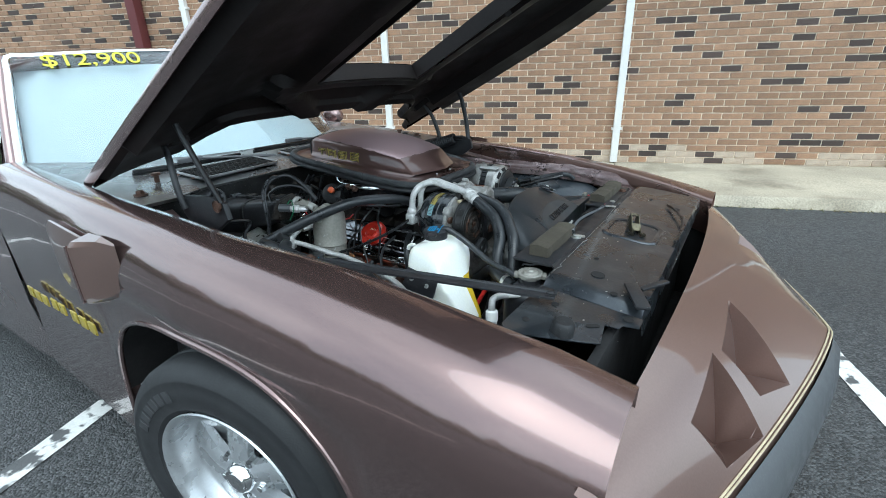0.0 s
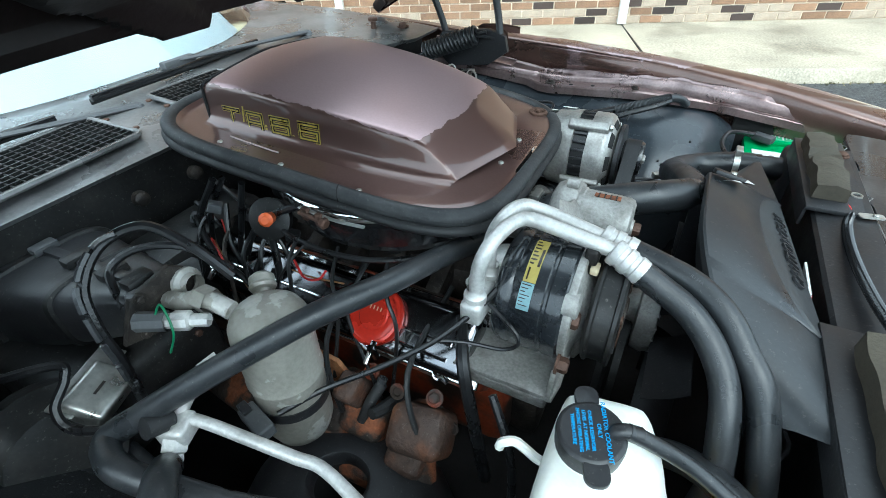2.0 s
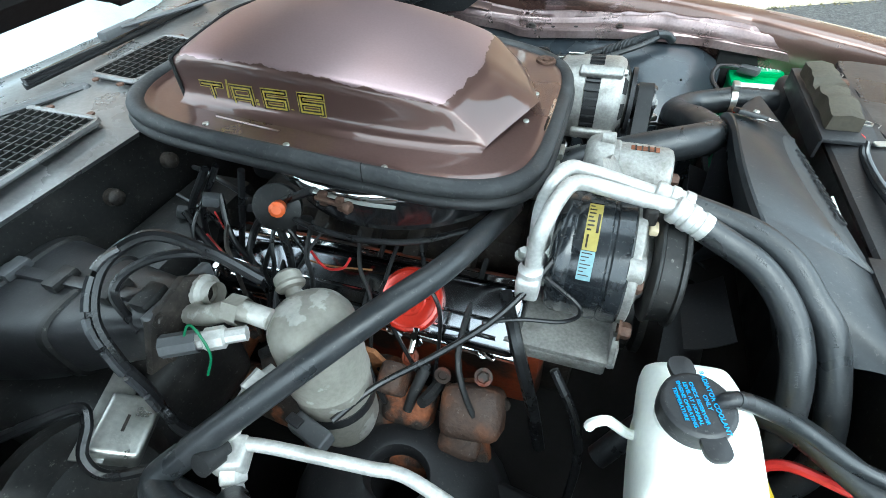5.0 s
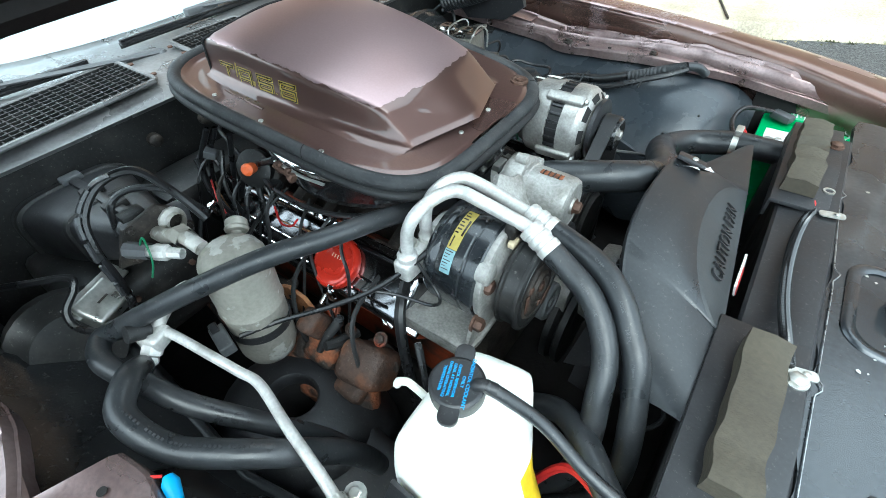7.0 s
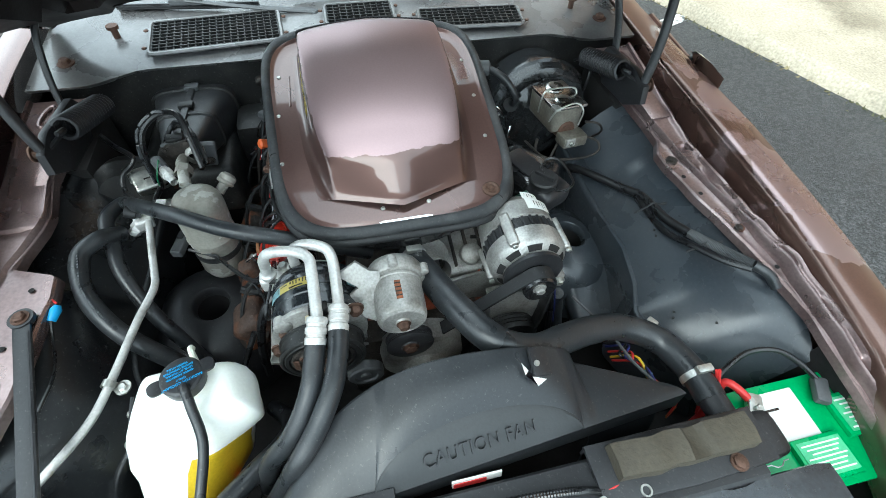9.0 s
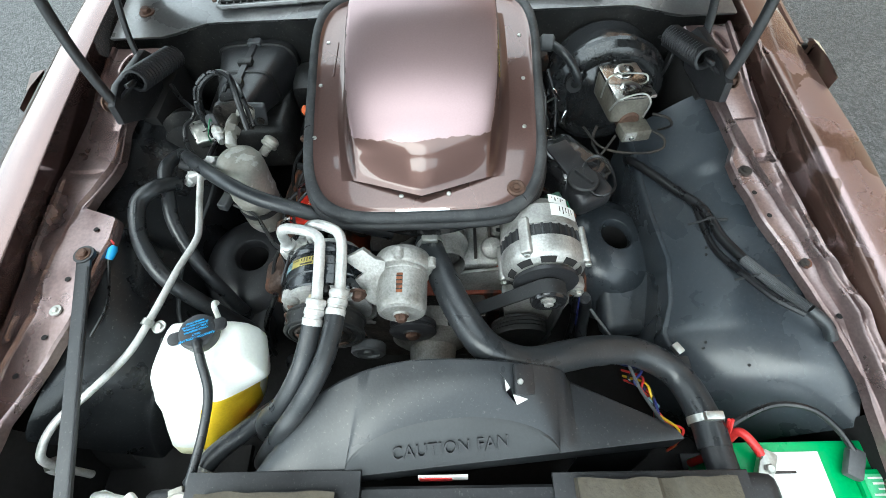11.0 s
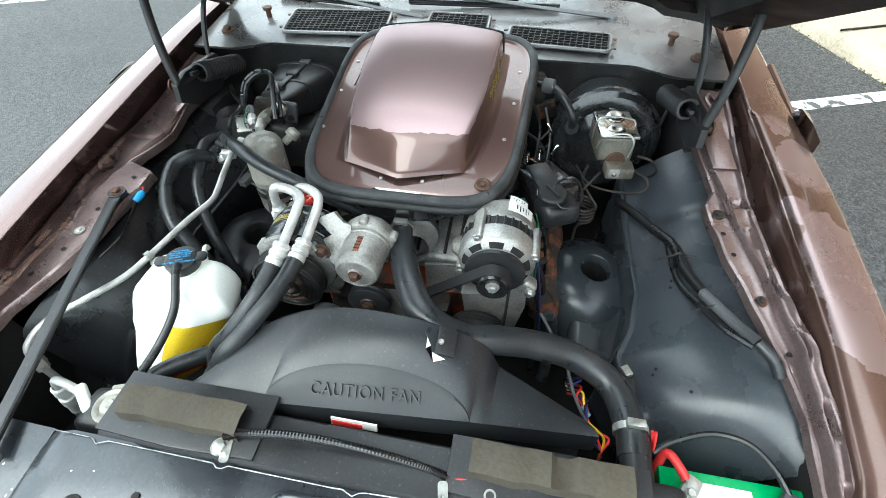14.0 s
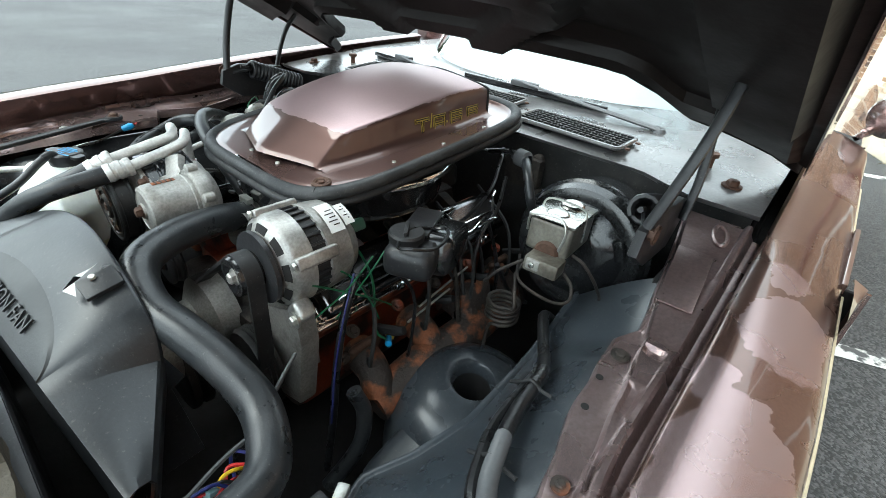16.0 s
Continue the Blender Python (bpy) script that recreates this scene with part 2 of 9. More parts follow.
M["red_plastic"] = mat("red plastic", (0.55, 0.03, 0.03), 0.4, 0.0, 0.15, 20.0, 200.0, 0.01)
M["orange_plastic"] = mat("orange plastic", (0.65, 0.12, 0.03), 0.4, 0.0, 0.1, 20.0, 200.0, 0.01)
M["green"] = mat("green battery case", (0.01, 0.30, 0.085), 0.3, 0.0, 0.15, 10.0, 200.0, 0.02)
M["label_green"] = mat("pale green label", (0.1, 0.45, 0.22), 0.4, 0.0, 0.25, 60.0, 300.0, 0.0)
M["white"] = mat("white label", (0.72, 0.72, 0.7), 0.5, 0.0, 0.06, 20.0, 200.0, 0.0)
M["yellow"] = mat("yellow label", (0.36, 0.29, 0.07), 0.5, 0.0, 0.2, 40.0, 200.0, 0.0)
M["cyan"] = mat("pale blue label", (0.20, 0.33, 0.36), 0.5, 0.0, 0.2, 40.0, 200.0, 0.0)
M["gold"] = mat("gold decal", (0.42, 0.33, 0.06), 0.35, 0.2, 0.15, 60.0, 300.0, 0.0)
M["dark_decal"] = mat("dark decal", (0.02, 0.013, 0.01), 0.3, 0.0, 0.1, 60.0, 300.0, 0.0)
M["blue"] = mat("blue print", (0.03, 0.30, 0.62), 0.4, 0.0, 0.05, 20.0, 200.0, 0.0)
M["foam"] = mat("olive-brown foam pad", (0.058, 0.049, 0.034), 0.8, 0.0, 0.25, 10.0, 160.0, 0.12, second=(0.047, 0.039, 0.027), amount=0.42, spread=0.2)
M["jug"] = mat("milky plastic", (0.84, 0.85, 0.79), 0.4, 0.0, 0.06, 12.0, 200.0, 0.02, sub=0.25)
M["jug_full"] = mat("milky plastic with coolant behind it", (0.78, 0.78, 0.52), 0.4, 0.0, 0.12, 12.0, 200.0, 0.02, sub=0.25)
M["coolant"] = mat("coolant-stained plastic", (0.62, 0.44, 0.02), 0.35, 0.0, 0.15, 12.0, 200.0, 0.02, sub=0.15)
M["tyre"] = mat("tyre rubber", (0.018, 0.018, 0.019), 0.65, 0.0, 0.25, 20.0, 200.0, 0.05)
M["tyre_print"] = mat("raised tyre print", (0.035, 0.035, 0.037), 0.6, 0.0, 0.1, 20.0, 200.0, 0.0)
M["rim"] = mat("silver painted wheel", (0.5, 0.51, 0.52), 0.3, 0.7, 0.12, 20.0, 200.0, 0.02)
# Near-black for the underbody; also put as shade inside holes, mouths and gaps.
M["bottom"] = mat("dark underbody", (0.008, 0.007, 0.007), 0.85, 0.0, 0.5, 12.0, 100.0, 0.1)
M["concrete"] = mat("pale concrete pavement", (0.42, 0.365, 0.275), 0.85, 0.0, 0.45, 1.6, 70.0, 0.5, second=(0.27, 0.232, 0.17), amount=0.42, spread=0.12, dust=0.15)
M["mortar"] = mat("pale mortar", (0.74, 0.63, 0.50), 0.9, 0.0, 0.15, 3.0, 90.0, 0.1)
M["brick"] = mat("tan brick", (0.295, 0.176, 0.106), 0.85, 0.0, 0.32, 14.0, 90.0, 0.25, per_piece=0.22)
M["brick_dark"] = mat("dark brown brick", (0.058, 0.040, 0.033), 0.8, 0.0, 0.2, 9.0, 120.0, 0.15, per_piece=0.3)
M["brick_pale"] = mat("lime-smeared brick", (0.46, 0.37, 0.28), 0.9, 0.0, 0.2, 9.0, 90.0, 0.2, second=(0.30, 0.21, 0.15), amount=0.4, spread=0.3)
M["white_paint"] = mat("white painted metal", (0.78, 0.77, 0.74), 0.5, 0.0, 0.06, 6.0, 120.0, 0.03)
M["maroon"] = mat("maroon paint", (0.12, 0.03, 0.03), 0.5, 0.0, 0.1, 6.0, 120.0, 0.03)
M["line"] = mat("worn white road paint", (0.66, 0.65, 0.62), 0.8, 0.0, 0.12, 14.0, 120.0, 0.15, second=(0.09, 0.09, 0.09), amount=0.43, spread=0.06)
M["plastic_grey"] = mat("grey plastic", (0.07, 0.072, 0.076), 0.5, 0.0, 0.15, 30.0, 200.0, 0.02, dust=0.3)
M["interior"] = mat("pale cabin lining", (0.62, 0.53, 0.34), 0.8, 0.0, 0.12, 6.0, 120.0, 0.05)
M["paper"] = mat("white sun shade", (0.42, 0.455, 0.48), 0.7, 0.0, 0.05, 6.0, 120.0, 0.0)
M["wire"] = mat("wiring tape", (0.010, 0.010, 0.011), 0.32, 0.0, 0.3, 30.0, 200.0, 0.06)
# Glossy dark grey of labels, print and the glints drawn on the harness.
M["tape"] = mat("glossy dark grey", (0.035, 0.036, 0.039), 0.26, 0.0, 0.2, 60.0, 200.0, 0.02)
M["green_dark"] = mat("dark green plastic", (0.02, 0.06, 0.04), 0.45)
M["grime"] = mat("grimy engine metal", (0.055, 0.045, 0.038), 0.6, 0.4, 0.5, 25.0, 160.0, 0.15, second=(0.015, 0.013, 0.012), amount=0.5, spread=0.25, dust=0.5)

# asphalt: speckled aggregate, seal patches
am = mat("asphalt", (0.060, 0.060, 0.060), 0.68, 0.0, 0.3, 0.7, 30.0, 0.0, second=(0.046, 0.046, 0.047), amount=0.45, spread=0.3)
n, l = am.node_tree.nodes, am.node_tree.links
vor, co2 = n.new("ShaderNodeTexVoronoi"), n.new("ShaderNodeTexCoord")
vor.inputs["Scale"].default_value, vor.inputs["Randomness"].default_value = 125.0, 1.0
l.new(co2.outputs["Object"], vor.inputs["Vector"])
grit = n.new("ShaderNodeTexNoise")
grit.inputs["Scale"].default_value, grit.inputs["Detail"].default_value = 38.0, 7.0
l.new(co2.outputs["Object"], grit.inputs["Vector"])
hump = n.new("ShaderNodeMath")
hump.operation = "SUBTRACT"
l.new(grit.outputs["Fac"], hump.inputs[0])
l.new(vor.outputs["Distance"], hump.inputs[1])
bmp = n.new("ShaderNodeBump")
bmp.inputs["Strength"].default_value, bmp.inputs["Distance"].default_value = 0.9, 0.006
l.new(hump.outputs["Value"], bmp.inputs["Height"])
l.new(bmp.outputs["Normal"], n["Principled BSDF"].inputs["Normal"])
# pale and dark stones in the binder
stone = n.new("ShaderNodeSeparateColor")
l.new(vor.outputs["Color"], stone.inputs["Color"])
pale = n.new("ShaderNodeMapRange")
pale.inputs["From Min"].default_value, pale.inputs["From Max"].default_value = 0.25, 1.0
pale.inputs["To Min"].default_value, pale.inputs["To Max"].default_value = 0.55, 1.9
l.new(stone.outputs["Red"], pale.inputs["Value"])
mul = n.new("ShaderNodeMix")
mul.data_type, mul.blend_type = "RGBA", "MULTIPLY"
mul.inputs["Factor"].default_value = 1.0
src = n["Principled BSDF"].inputs["Base Color"].links[0].from_socket
l.new(src, mul.inputs["A"])
l.new(pale.outputs["Result"], mul.inputs["B"])
l.new(mul.outputs["Result"], n["Principled BSDF"].inputs["Base Color"])
n["Principled BSDF"].inputs["Specular IOR Level"].default_value = 0.45
M["asphalt"] = am

# clear glass for the windshield and windows
gm = bpy.data.materials.new("tinted glass")
gm.use_nodes = True
gp = gm.node_tree.nodes["Principled BSDF"]
gp.inputs["Base Color"].default_value = (0.84, 0.91, 0.92, 1)
gp.inputs["Transmission Weight"].default_value, gp.inputs["Roughness"].default_value, gp.inputs["IOR"].default_value = 1.0, 0.01, 1.5
M["glass"] = gm


# ---- building helpers ----
def mesh_of(name, bm, material, smooth=True, angle=40):
    bmesh.ops.recalc_face_normals(bm, faces=bm.faces[:])
    me = bpy.data.meshes.new(name)
    if smooth:
        for f in bm.faces:
            f.smooth = True
        for e in bm.edges:
            if len(e.link_faces) == 2 and e.calc_face_angle(0) > radians(angle):
                e.smooth = False
    bm.to_mesh(me)
    bm.free()
    for m in (material if isinstance(material, (list, tuple)) else [material]):
        me.materials.append(M[m])
    return me


def thing(name, label, category, at=(0, 0, 0), group="", kind=""):
    """An Empty at the base of a thing, whose parts become its children."""
    ob = new(name)
    ob.empty_display_size = 0.05
    ob.location = at
    return tagged(ob, label, category, group, kind)


def part(name, bm, material, parent=None, label="", angle=40, smooth=True):
    """Links a bmesh, built in world places, as one mesh object under a thing or a part."""
    ob = new(name, mesh_of(name, bm, material, smooth, angle))
    if parent is not None:
        base = Vector((0, 0, 0))
        up = parent
        while up is not None:
            base += up.location
            up = up.parent
        ob.parent = parent
        ob.location = -base
    if label:
        ob["label"] = label
    return ob


def solo(name, bm, material, label, category, group="", kind="", angle=40, smooth=True):
    return tagged(part(name, bm, material, None, "", angle, smooth), label, category, group, kind)


def box(c, s, bevel=0.0, m=None, bm=None, seg=2):
    bm = bm or bmesh.new()
    one = bmesh.new()
    bmesh.ops.create_cube(one, size=1.0)
    for v in one.verts:
        v.co = Vector((v.co.x * s[0], v.co.y * s[1], v.co.z * s[2]))
    if bevel:
        bmesh.ops.bevel(one, geom=one.edges[:], offset=bevel, segments=seg, affect="EDGES", profile=0.6)
    mm = Matrix.Translation(c) @ (m or Matrix())
    bmesh.ops.transform(one, matrix=mm, verts=one.verts[:])
    return merge(bm, one)


def merge(bm, one):
    me = bpy.data.meshes.new("temp")
    one.to_mesh(me)
    one.free()
    bm.from_mesh(me)
    bpy.data.meshes.remove(me)
    return bm


def smooth_line(pts, step=8):
    """Catmull-Rom through the points."""
    p = [Vector(q) for q in pts]
    if len(p) < 3:
        return p
    p = [2 * p[0] - p[1], *p, 2 * p[-1] - p[-2]]
    out = []
    for i in range(1, len(p) - 2):
        a, b, c, d = p[i - 1], p[i], p[i + 1], p[i + 2]
        for k in range(step):
            t = k / step
            out.append(0.5 * ((2 * b) + (c - a) * t + (2 * a - 5 * b + 4 * c - d) * t * t + (3 * b - a - 3 * c + d) * t ** 3))
    return out + [p[-2]]


def tube(pts, r, seg=12, step=8, bm=None, closed=False, flat=1.0, ridges=0.0, cap=True):
    """A round hose through the points. r may be a number or one radius per point. ridges: depth of corrugation."""
    bm = bm or bmesh.new()
    rs = list(r) if isinstance(r, (list, tuple)) else [r] * len(pts)
    if closed:
        line = smooth_line([*pts, pts[0], pts[1]], step)
        line = line[: len(pts) * step]
        rad = [rs[0]] * len(line)
    else:
        line = smooth_line(pts, step) if len(pts) > 2 else [Vector(q) for q in pts]
        rad = [float(np.interp(i / max(1, len(line) - 1) * (len(rs) - 1), range(len(rs)), rs)) for i in range(len(line))]
    if ridges:
        fine_l, fine_r = [], []
        for a, b, ra in zip(line, line[1:], rad):
            k = max(2, int((b - a).length / (r if not isinstance(r, (list, tuple)) else r[0]) * 3))
            for j in range(k):
                fine_l.append(a.lerp(b, j / k))
                fine_r.append(ra - (ridges if len(fine_l) % 2 else 0))
        line, rad = fine_l, fine_r
    n = len(line)
    rings = []
    side = None
    for i, c in enumerate(line):
        d = (line[(i + 1) % n] - line[i - 1]) if closed else (line[min(i + 1, n - 1)] - line[max(i - 1, 0)])
        d.normalize()
        if side is None:
            side = d.orthogonal().normalized() if abs(d.z) > 0.95 else d.cross(Vector((0, 0, 1))).normalized()
        side = (side - d * side.dot(d)).normalized()
        up = d.cross(side)
        rings.append([bm.verts.new(c + rad[i] * (math.cos(2 * math.pi * k / seg) * side + flat * math.sin(2 * math.pi * k / seg) * up)) for k in range(seg)])
    for i in range(n if closed else n - 1):
        a, b = rings[i], rings[(i + 1) % n]
        for k in range(seg):
            bm.faces.new((a[k], a[(k + 1) % seg], b[(k + 1) % seg], b[k]))
    if not closed and cap:
        bm.faces.new(rings[0][::-1])
        bm.faces.new(rings[-1])
    return bm


def lathe(profile, origin, axis, seg=32, bm=None):
    """Turns a profile of (distance along the axis, radius) about an axis."""
    bm = bm or bmesh.new()
    axis = Vector(axis).normalized()
    s = axis.orthogonal().normalized()
    u = axis.cross(s)
    o = Vector(origin)
    rings = []
    for d, r in profile:
        if r <= 1e-6:
            rings.append([bm.verts.new(o + axis * d)])
        else:
            rings.append([bm.verts.new(o + axis * d + r * (math.cos(2 * math.pi * k / seg) * s + math.sin(2 * math.pi * k / seg) * u)) for k in range(seg)])
    for a, b in zip(rings, rings[1:]):
        for k in range(seg):
            q = [a[k % len(a)], a[(k + 1) % len(a)], b[(k + 1) % len(b)], b[k % len(b)]]
            q = list(dict.fromkeys(q))
            if len(q) > 2:
                bm.faces.new(q)
    return bm


def sheet(rows, thick=0.0, bm=None, closed=False):
    """A grid of points as a surface; thick adds a back face below it."""
    bm = bm or bmesh.new()
    g = [[bm.verts.new(Vector(p)) for p in row] for row in rows]
    faces = []
    for a, b in zip(g, g[1:]):
        for k in range(len(a) if closed else len(a) - 1):
            j = (k + 1) % len(a)
            faces.append(bm.faces.new((a[k], a[j], b[j], b[k])))
    if thick:
        bmesh.ops.recalc_face_normals(bm, faces=faces)
        bmesh.ops.solidify(bm, geom=faces, thickness=thick)
    return bm


def slab(outline, z0, z1, bevel=0.0, m=None, bm=None):
    """An outline in x, y drawn up from z0 to z1, its upper and lower rims rounded."""
    bm = bm or bmesh.new()
    one = bmesh.new()
    vs = [one.verts.new((x, y, z0)) for x, y in outline]
    f = one.faces.new(vs)
    got = bmesh.ops.extrude_face_region(one, geom=[f])
    up = [v for v in got["geom"] if isinstance(v, bmesh.types.BMVert)]
    for v in up:
        v.co.z = z1
    bmesh.ops.recalc_face_normals(one, faces=one.faces[:])
    if bevel:
        rim = [e for e in one.edges if abs(e.verts[0].co.z - e.verts[1].co.z) < 1e-7]
        bmesh.ops.bevel(one, geom=rim, offset=bevel, segments=2, affect="EDGES", profile=0.6)
    if m:
        bmesh.ops.transform(one, matrix=m, verts=one.verts[:])
    return merge(bm, one)


def round_rect(w, h, r, seg=6, cx=0.0, cy=0.0):
    out = []
    for sx, sy, a0 in ((1, 1, 0), (-1, 1, 90), (-1, -1, 180), (1, -1, 270)):
        for k in range(seg + 1):
            a = radians(a0 + 90 * k / seg)
            out.append((cx + sx * (w / 2 - r) + r * math.cos(a), cy + sy * (h / 2 - r) + r * math.sin(a)))
    return out


def bolt(at, axis, r=0.008, h=0.006, washer=0.0):
    bm = lathe([(0, r * 0.98), (h * 0.75, r), (h, r * 0.75), (h, 0)], at, axis, 6)
    if washer:
        lathe([(-0.002, washer), (0.0015, washer), (0.0015, 0)], at, axis, 16, bm)
    return bm


def letters(text, size, m, material, name, parent=None, depth=0.0008, spacing=1.0, label="", grow=0.0, outline=0.0):
    """Words in the built-in font as a thin mesh, x along the line, y up the letters, in the pose m."""
    cu = bpy.data.curves.new(name, "FONT")
    cu.body, cu.size, cu.extrude, cu.align_x, cu.align_y, cu.space_character = text, size, depth, "CENTER", "CENTER", spacing
    cu.offset = grow
    if outline:
        cu.fill_mode, cu.extrude, cu.bevel_depth, cu.bevel_resolution = "NONE", 0.0, outline, 1
    tmp = bpy.data.objects.new("temp_text", cu)
    me = bpy.data.meshes.new_from_object(tmp)
    bpy.data.objects.remove(tmp)
    bpy.data.curves.remove(cu)
    me.transform(m)
    me.materials.clear()
    me.materials.append(M[material])
    ob = new(name, me)
    if parent is not None:
        base = Vector((0, 0, 0))
        up = parent
        while up is not None:
            base += up.location
            up = up.parent
        ob.parent, ob.location = parent, -base
    if label:
        ob["label"] = label
    return ob


def frame_of(origin, x_axis, y_axis):
    """A pose with its x along the one direction and its y near the other."""
    x = Vector(x_axis).normalized()
    z = x.cross(Vector(y_axis)).normalized()
    y = z.cross(x)
    return Matrix.Translation(origin) @ Matrix((x, y, z)).transposed().to_4x4()


def lerp_table(x, table):
    return float(np.interp(x, [a for a, b in table], [b for a, b in table]))


# ---- ground, pavement, wall ----
SLANT = radians(20)
ALONG, OUT = Vector((math.cos(SLANT), math.sin(SLANT), 0)), Vector((math.sin(SLANT), -math.cos(SLANT), 0))
WALL0, KERB0 = Vector((0, 5.08, 0)), Vector((0, 3.45, 0))


def strip(a, w0, w1, u0, u1, z):
    """Corners of a strip laid along the wall from the point a, w metres towards the car."""
    return [a + ALONG * u + OUT * w + Vector((0, 0, z)) for u, w in ((u0, w0), (u1, w0), (u1, w1), (u0, w1))]


bm = bmesh.new()
N = 24
ground_rows = []
for i in range(N + 1):
    u = -600 * ((1 - 2 * i / N) ** 3)
    ground_rows.append([(u, -600 * ((1 - 2 * j / N) ** 3), 0.0) for j in range(N + 1)])
solo("ground", sheet(ground_rows), "asphalt", "worn dark asphalt of a parking lot with coarse grit", "asphalt", kind="structure")

bm = bmesh.new()
rows = []
for i in range(61):
    u = -13 + 24 * i / 60
    wob = 0.02 * noise.noise((u * 2.3, 0, 0)) + 0.012 * noise.noise((u * 9, 4, 0))
    p = KERB0 + ALONG * u
    rows.append([p + OUT * (wob + 0.025) + Vector((0, 0, 0.0)), p + OUT * wob + Vector((0, 0, 0.07)), p - OUT * 0.03 + Vector((0, 0, 0.1)), p - OUT * 1.70 + Vector((0, 0, 0.12))])
pavement = solo("pavement", sheet(rows), "concrete", "pale sandy concrete pavement along the brick wall", "pavement", kind="structure")
for u in (-9.6, -6.4, -3.2, 0.05, 3.3, 6.6):
    c = KERB0 + ALONG * u - OUT * 0.82
    part("joint", box(c + Vector((0, 0, 0.1135)), (0.012, 1.56, 0.012), 0, Matrix.Rotation(SLANT, 4, "Z")), "grime", pavement, "", smooth=False)

# woods far across the lot
M["far_leaves"] = mat("far summer leaves", (0.045, 0.062, 0.026), 0.7, 0.0, 0.4, 0.4, 3.0, 0.0, second=(0.07, 0.085, 0.035), amount=0.5, per_piece=0.4)
rng = random.Random(21)
verts, faces = [], []
for i in range(84):
    az = radians(-172 + 172 * (i + rng.uniform(-0.4, 0.4)) / 84)
    far = rng.uniform(56, 70)
    tx, ty = far * math.cos(az), far * math.sin(az)
    tall = 7 + 6 * noise.noise((i * 0.31, 2, 0)) + rng.uniform(-1.5, 1.5)
    wide = tall * rng.uniform(0.3, 0.42)
    for k in range(6):  # trunk
        a0, a1 = k * math.pi / 3, (k + 1) * math.pi / 3
        b = len(verts)
        verts += [(tx + 0.4 * math.cos(a0), ty + 0.4 * math.sin(a0), 0), (tx + 0.4 * math.cos(a1), ty + 0.4 * math.sin(a1), 0), (tx + 0.15 * math.cos(a1), ty + 0.15 * math.sin(a1), tall * 0.8), (tx + 0.15 * math.cos(a0), ty + 0.15 * math.sin(a0), tall * 0.8)]
        faces.append((b, b + 1, b + 2, b + 3))
    for k in range(150):  # leaf clumps
        h = rng.uniform(0.06, 1.0)
        r = wide * math.sin(math.pi * (0.12 + 0.86 * h) ** 0.8) * math.sqrt(rng.random())
        a0 = rng.uniform(0, 6.28)
        c = Vector((tx + r * math.cos(a0), ty + r * math.sin(a0), tall * h))
        q = Vector((rng.gauss(0, 1), rng.gauss(0, 1), rng.gauss(0, 1))).normalized()
        e = q.orthogonal().normalized() * rng.uniform(0.7, 1.5)
        f = q.cross(e)
        b = len(verts)
        verts += [c + e, c + f * 0.8, c - e * 0.9, c - f]
        faces.append((b, b + 1, b + 2, b + 3))
me = bpy.data.meshes.new("far_woods")
me.from_pydata(verts, [], faces)
me.materials.append(M["far_leaves"])
tagged(new("far_woods", me), "green woods far off across the parking lot", "trees", kind="stuff")

# worn weeds and grit along the kerb
rng = random.Random(5)
bm = bmesh.new()
for i in range(900):
    u = rng.uniform(-8, 6)
    p = KERB0 + ALONG * u + OUT * (0.02 + abs(rng.gauss(0, 0.035)))
    s = rng.uniform(0.006, 0.02)
    vs = [bm.verts.new(p + Vector((rng.uniform(-s, s), rng.uniform(-s, s), z))) for z in (0.002, 0.004, rng.uniform(0.008, 0.022), 0.003)]
    bm.faces.new(vs[:3])
    bm.faces.new(vs[1:])
M["grit"] = mat("dry weeds and grit", (0.24, 0.20, 0.11), 0.9, 0, 0.4, 5.0, 40.0, 0.0, second=(0.1, 0.1, 0.05), amount=0.5, per_piece=0.4)
solo("kerb_grit", bm, "grit", "dry weeds and grit along the pavement edge", "grit", kind="stuff", smooth=False)

# parking lines, square to the wall
SIDE = Vector((-0.342, 0.94, 0)).normalized()
for k, x0 in enumerate((-7.95, -4.7, -1.42, 1.92, 5.2)):
    a = Vector((x0, 0, 0))
    rows = []
    for i in range(41):
        v = -5.2 + 8.3 * i / 40
        c = a + SIDE * v
        w = 0.052 + 0.006 * noise.noise((v * 6, k * 3.0, 1))
        sd = Vector((SIDE.y, -SIDE.x, 0))
        rows.append([c - sd * w + Vector((0, 0, 0.004)), c + sd * w + Vector((0, 0, 0.004))])
    solo("parking_line", sheet(rows), "line", "worn white painted parking line on asphalt", "parking line", "parking lines", "structure")

# brick wall
BL, BH, JOINT = 0.222, 0.0765, 0.0145
wall = thing("wall_north", "tan and dark brown brick wall with pale mortar", "brick wall", kind="structure")
back = bmesh.new()
box((0, 0, 0), (24.0, 0.2, 7.4), 0, None, back)
bmesh.ops.transform(back, matrix=Matrix.Translation(WALL0 - OUT * 0.104 + ALONG * -1 + Vector((0, 0, 3.7))) @ Matrix.Rotation(SLANT, 4, "Z"), verts=back.verts[:])
part("mortar_bed", back, "mortar", wall, "pale mortar", smooth=False)

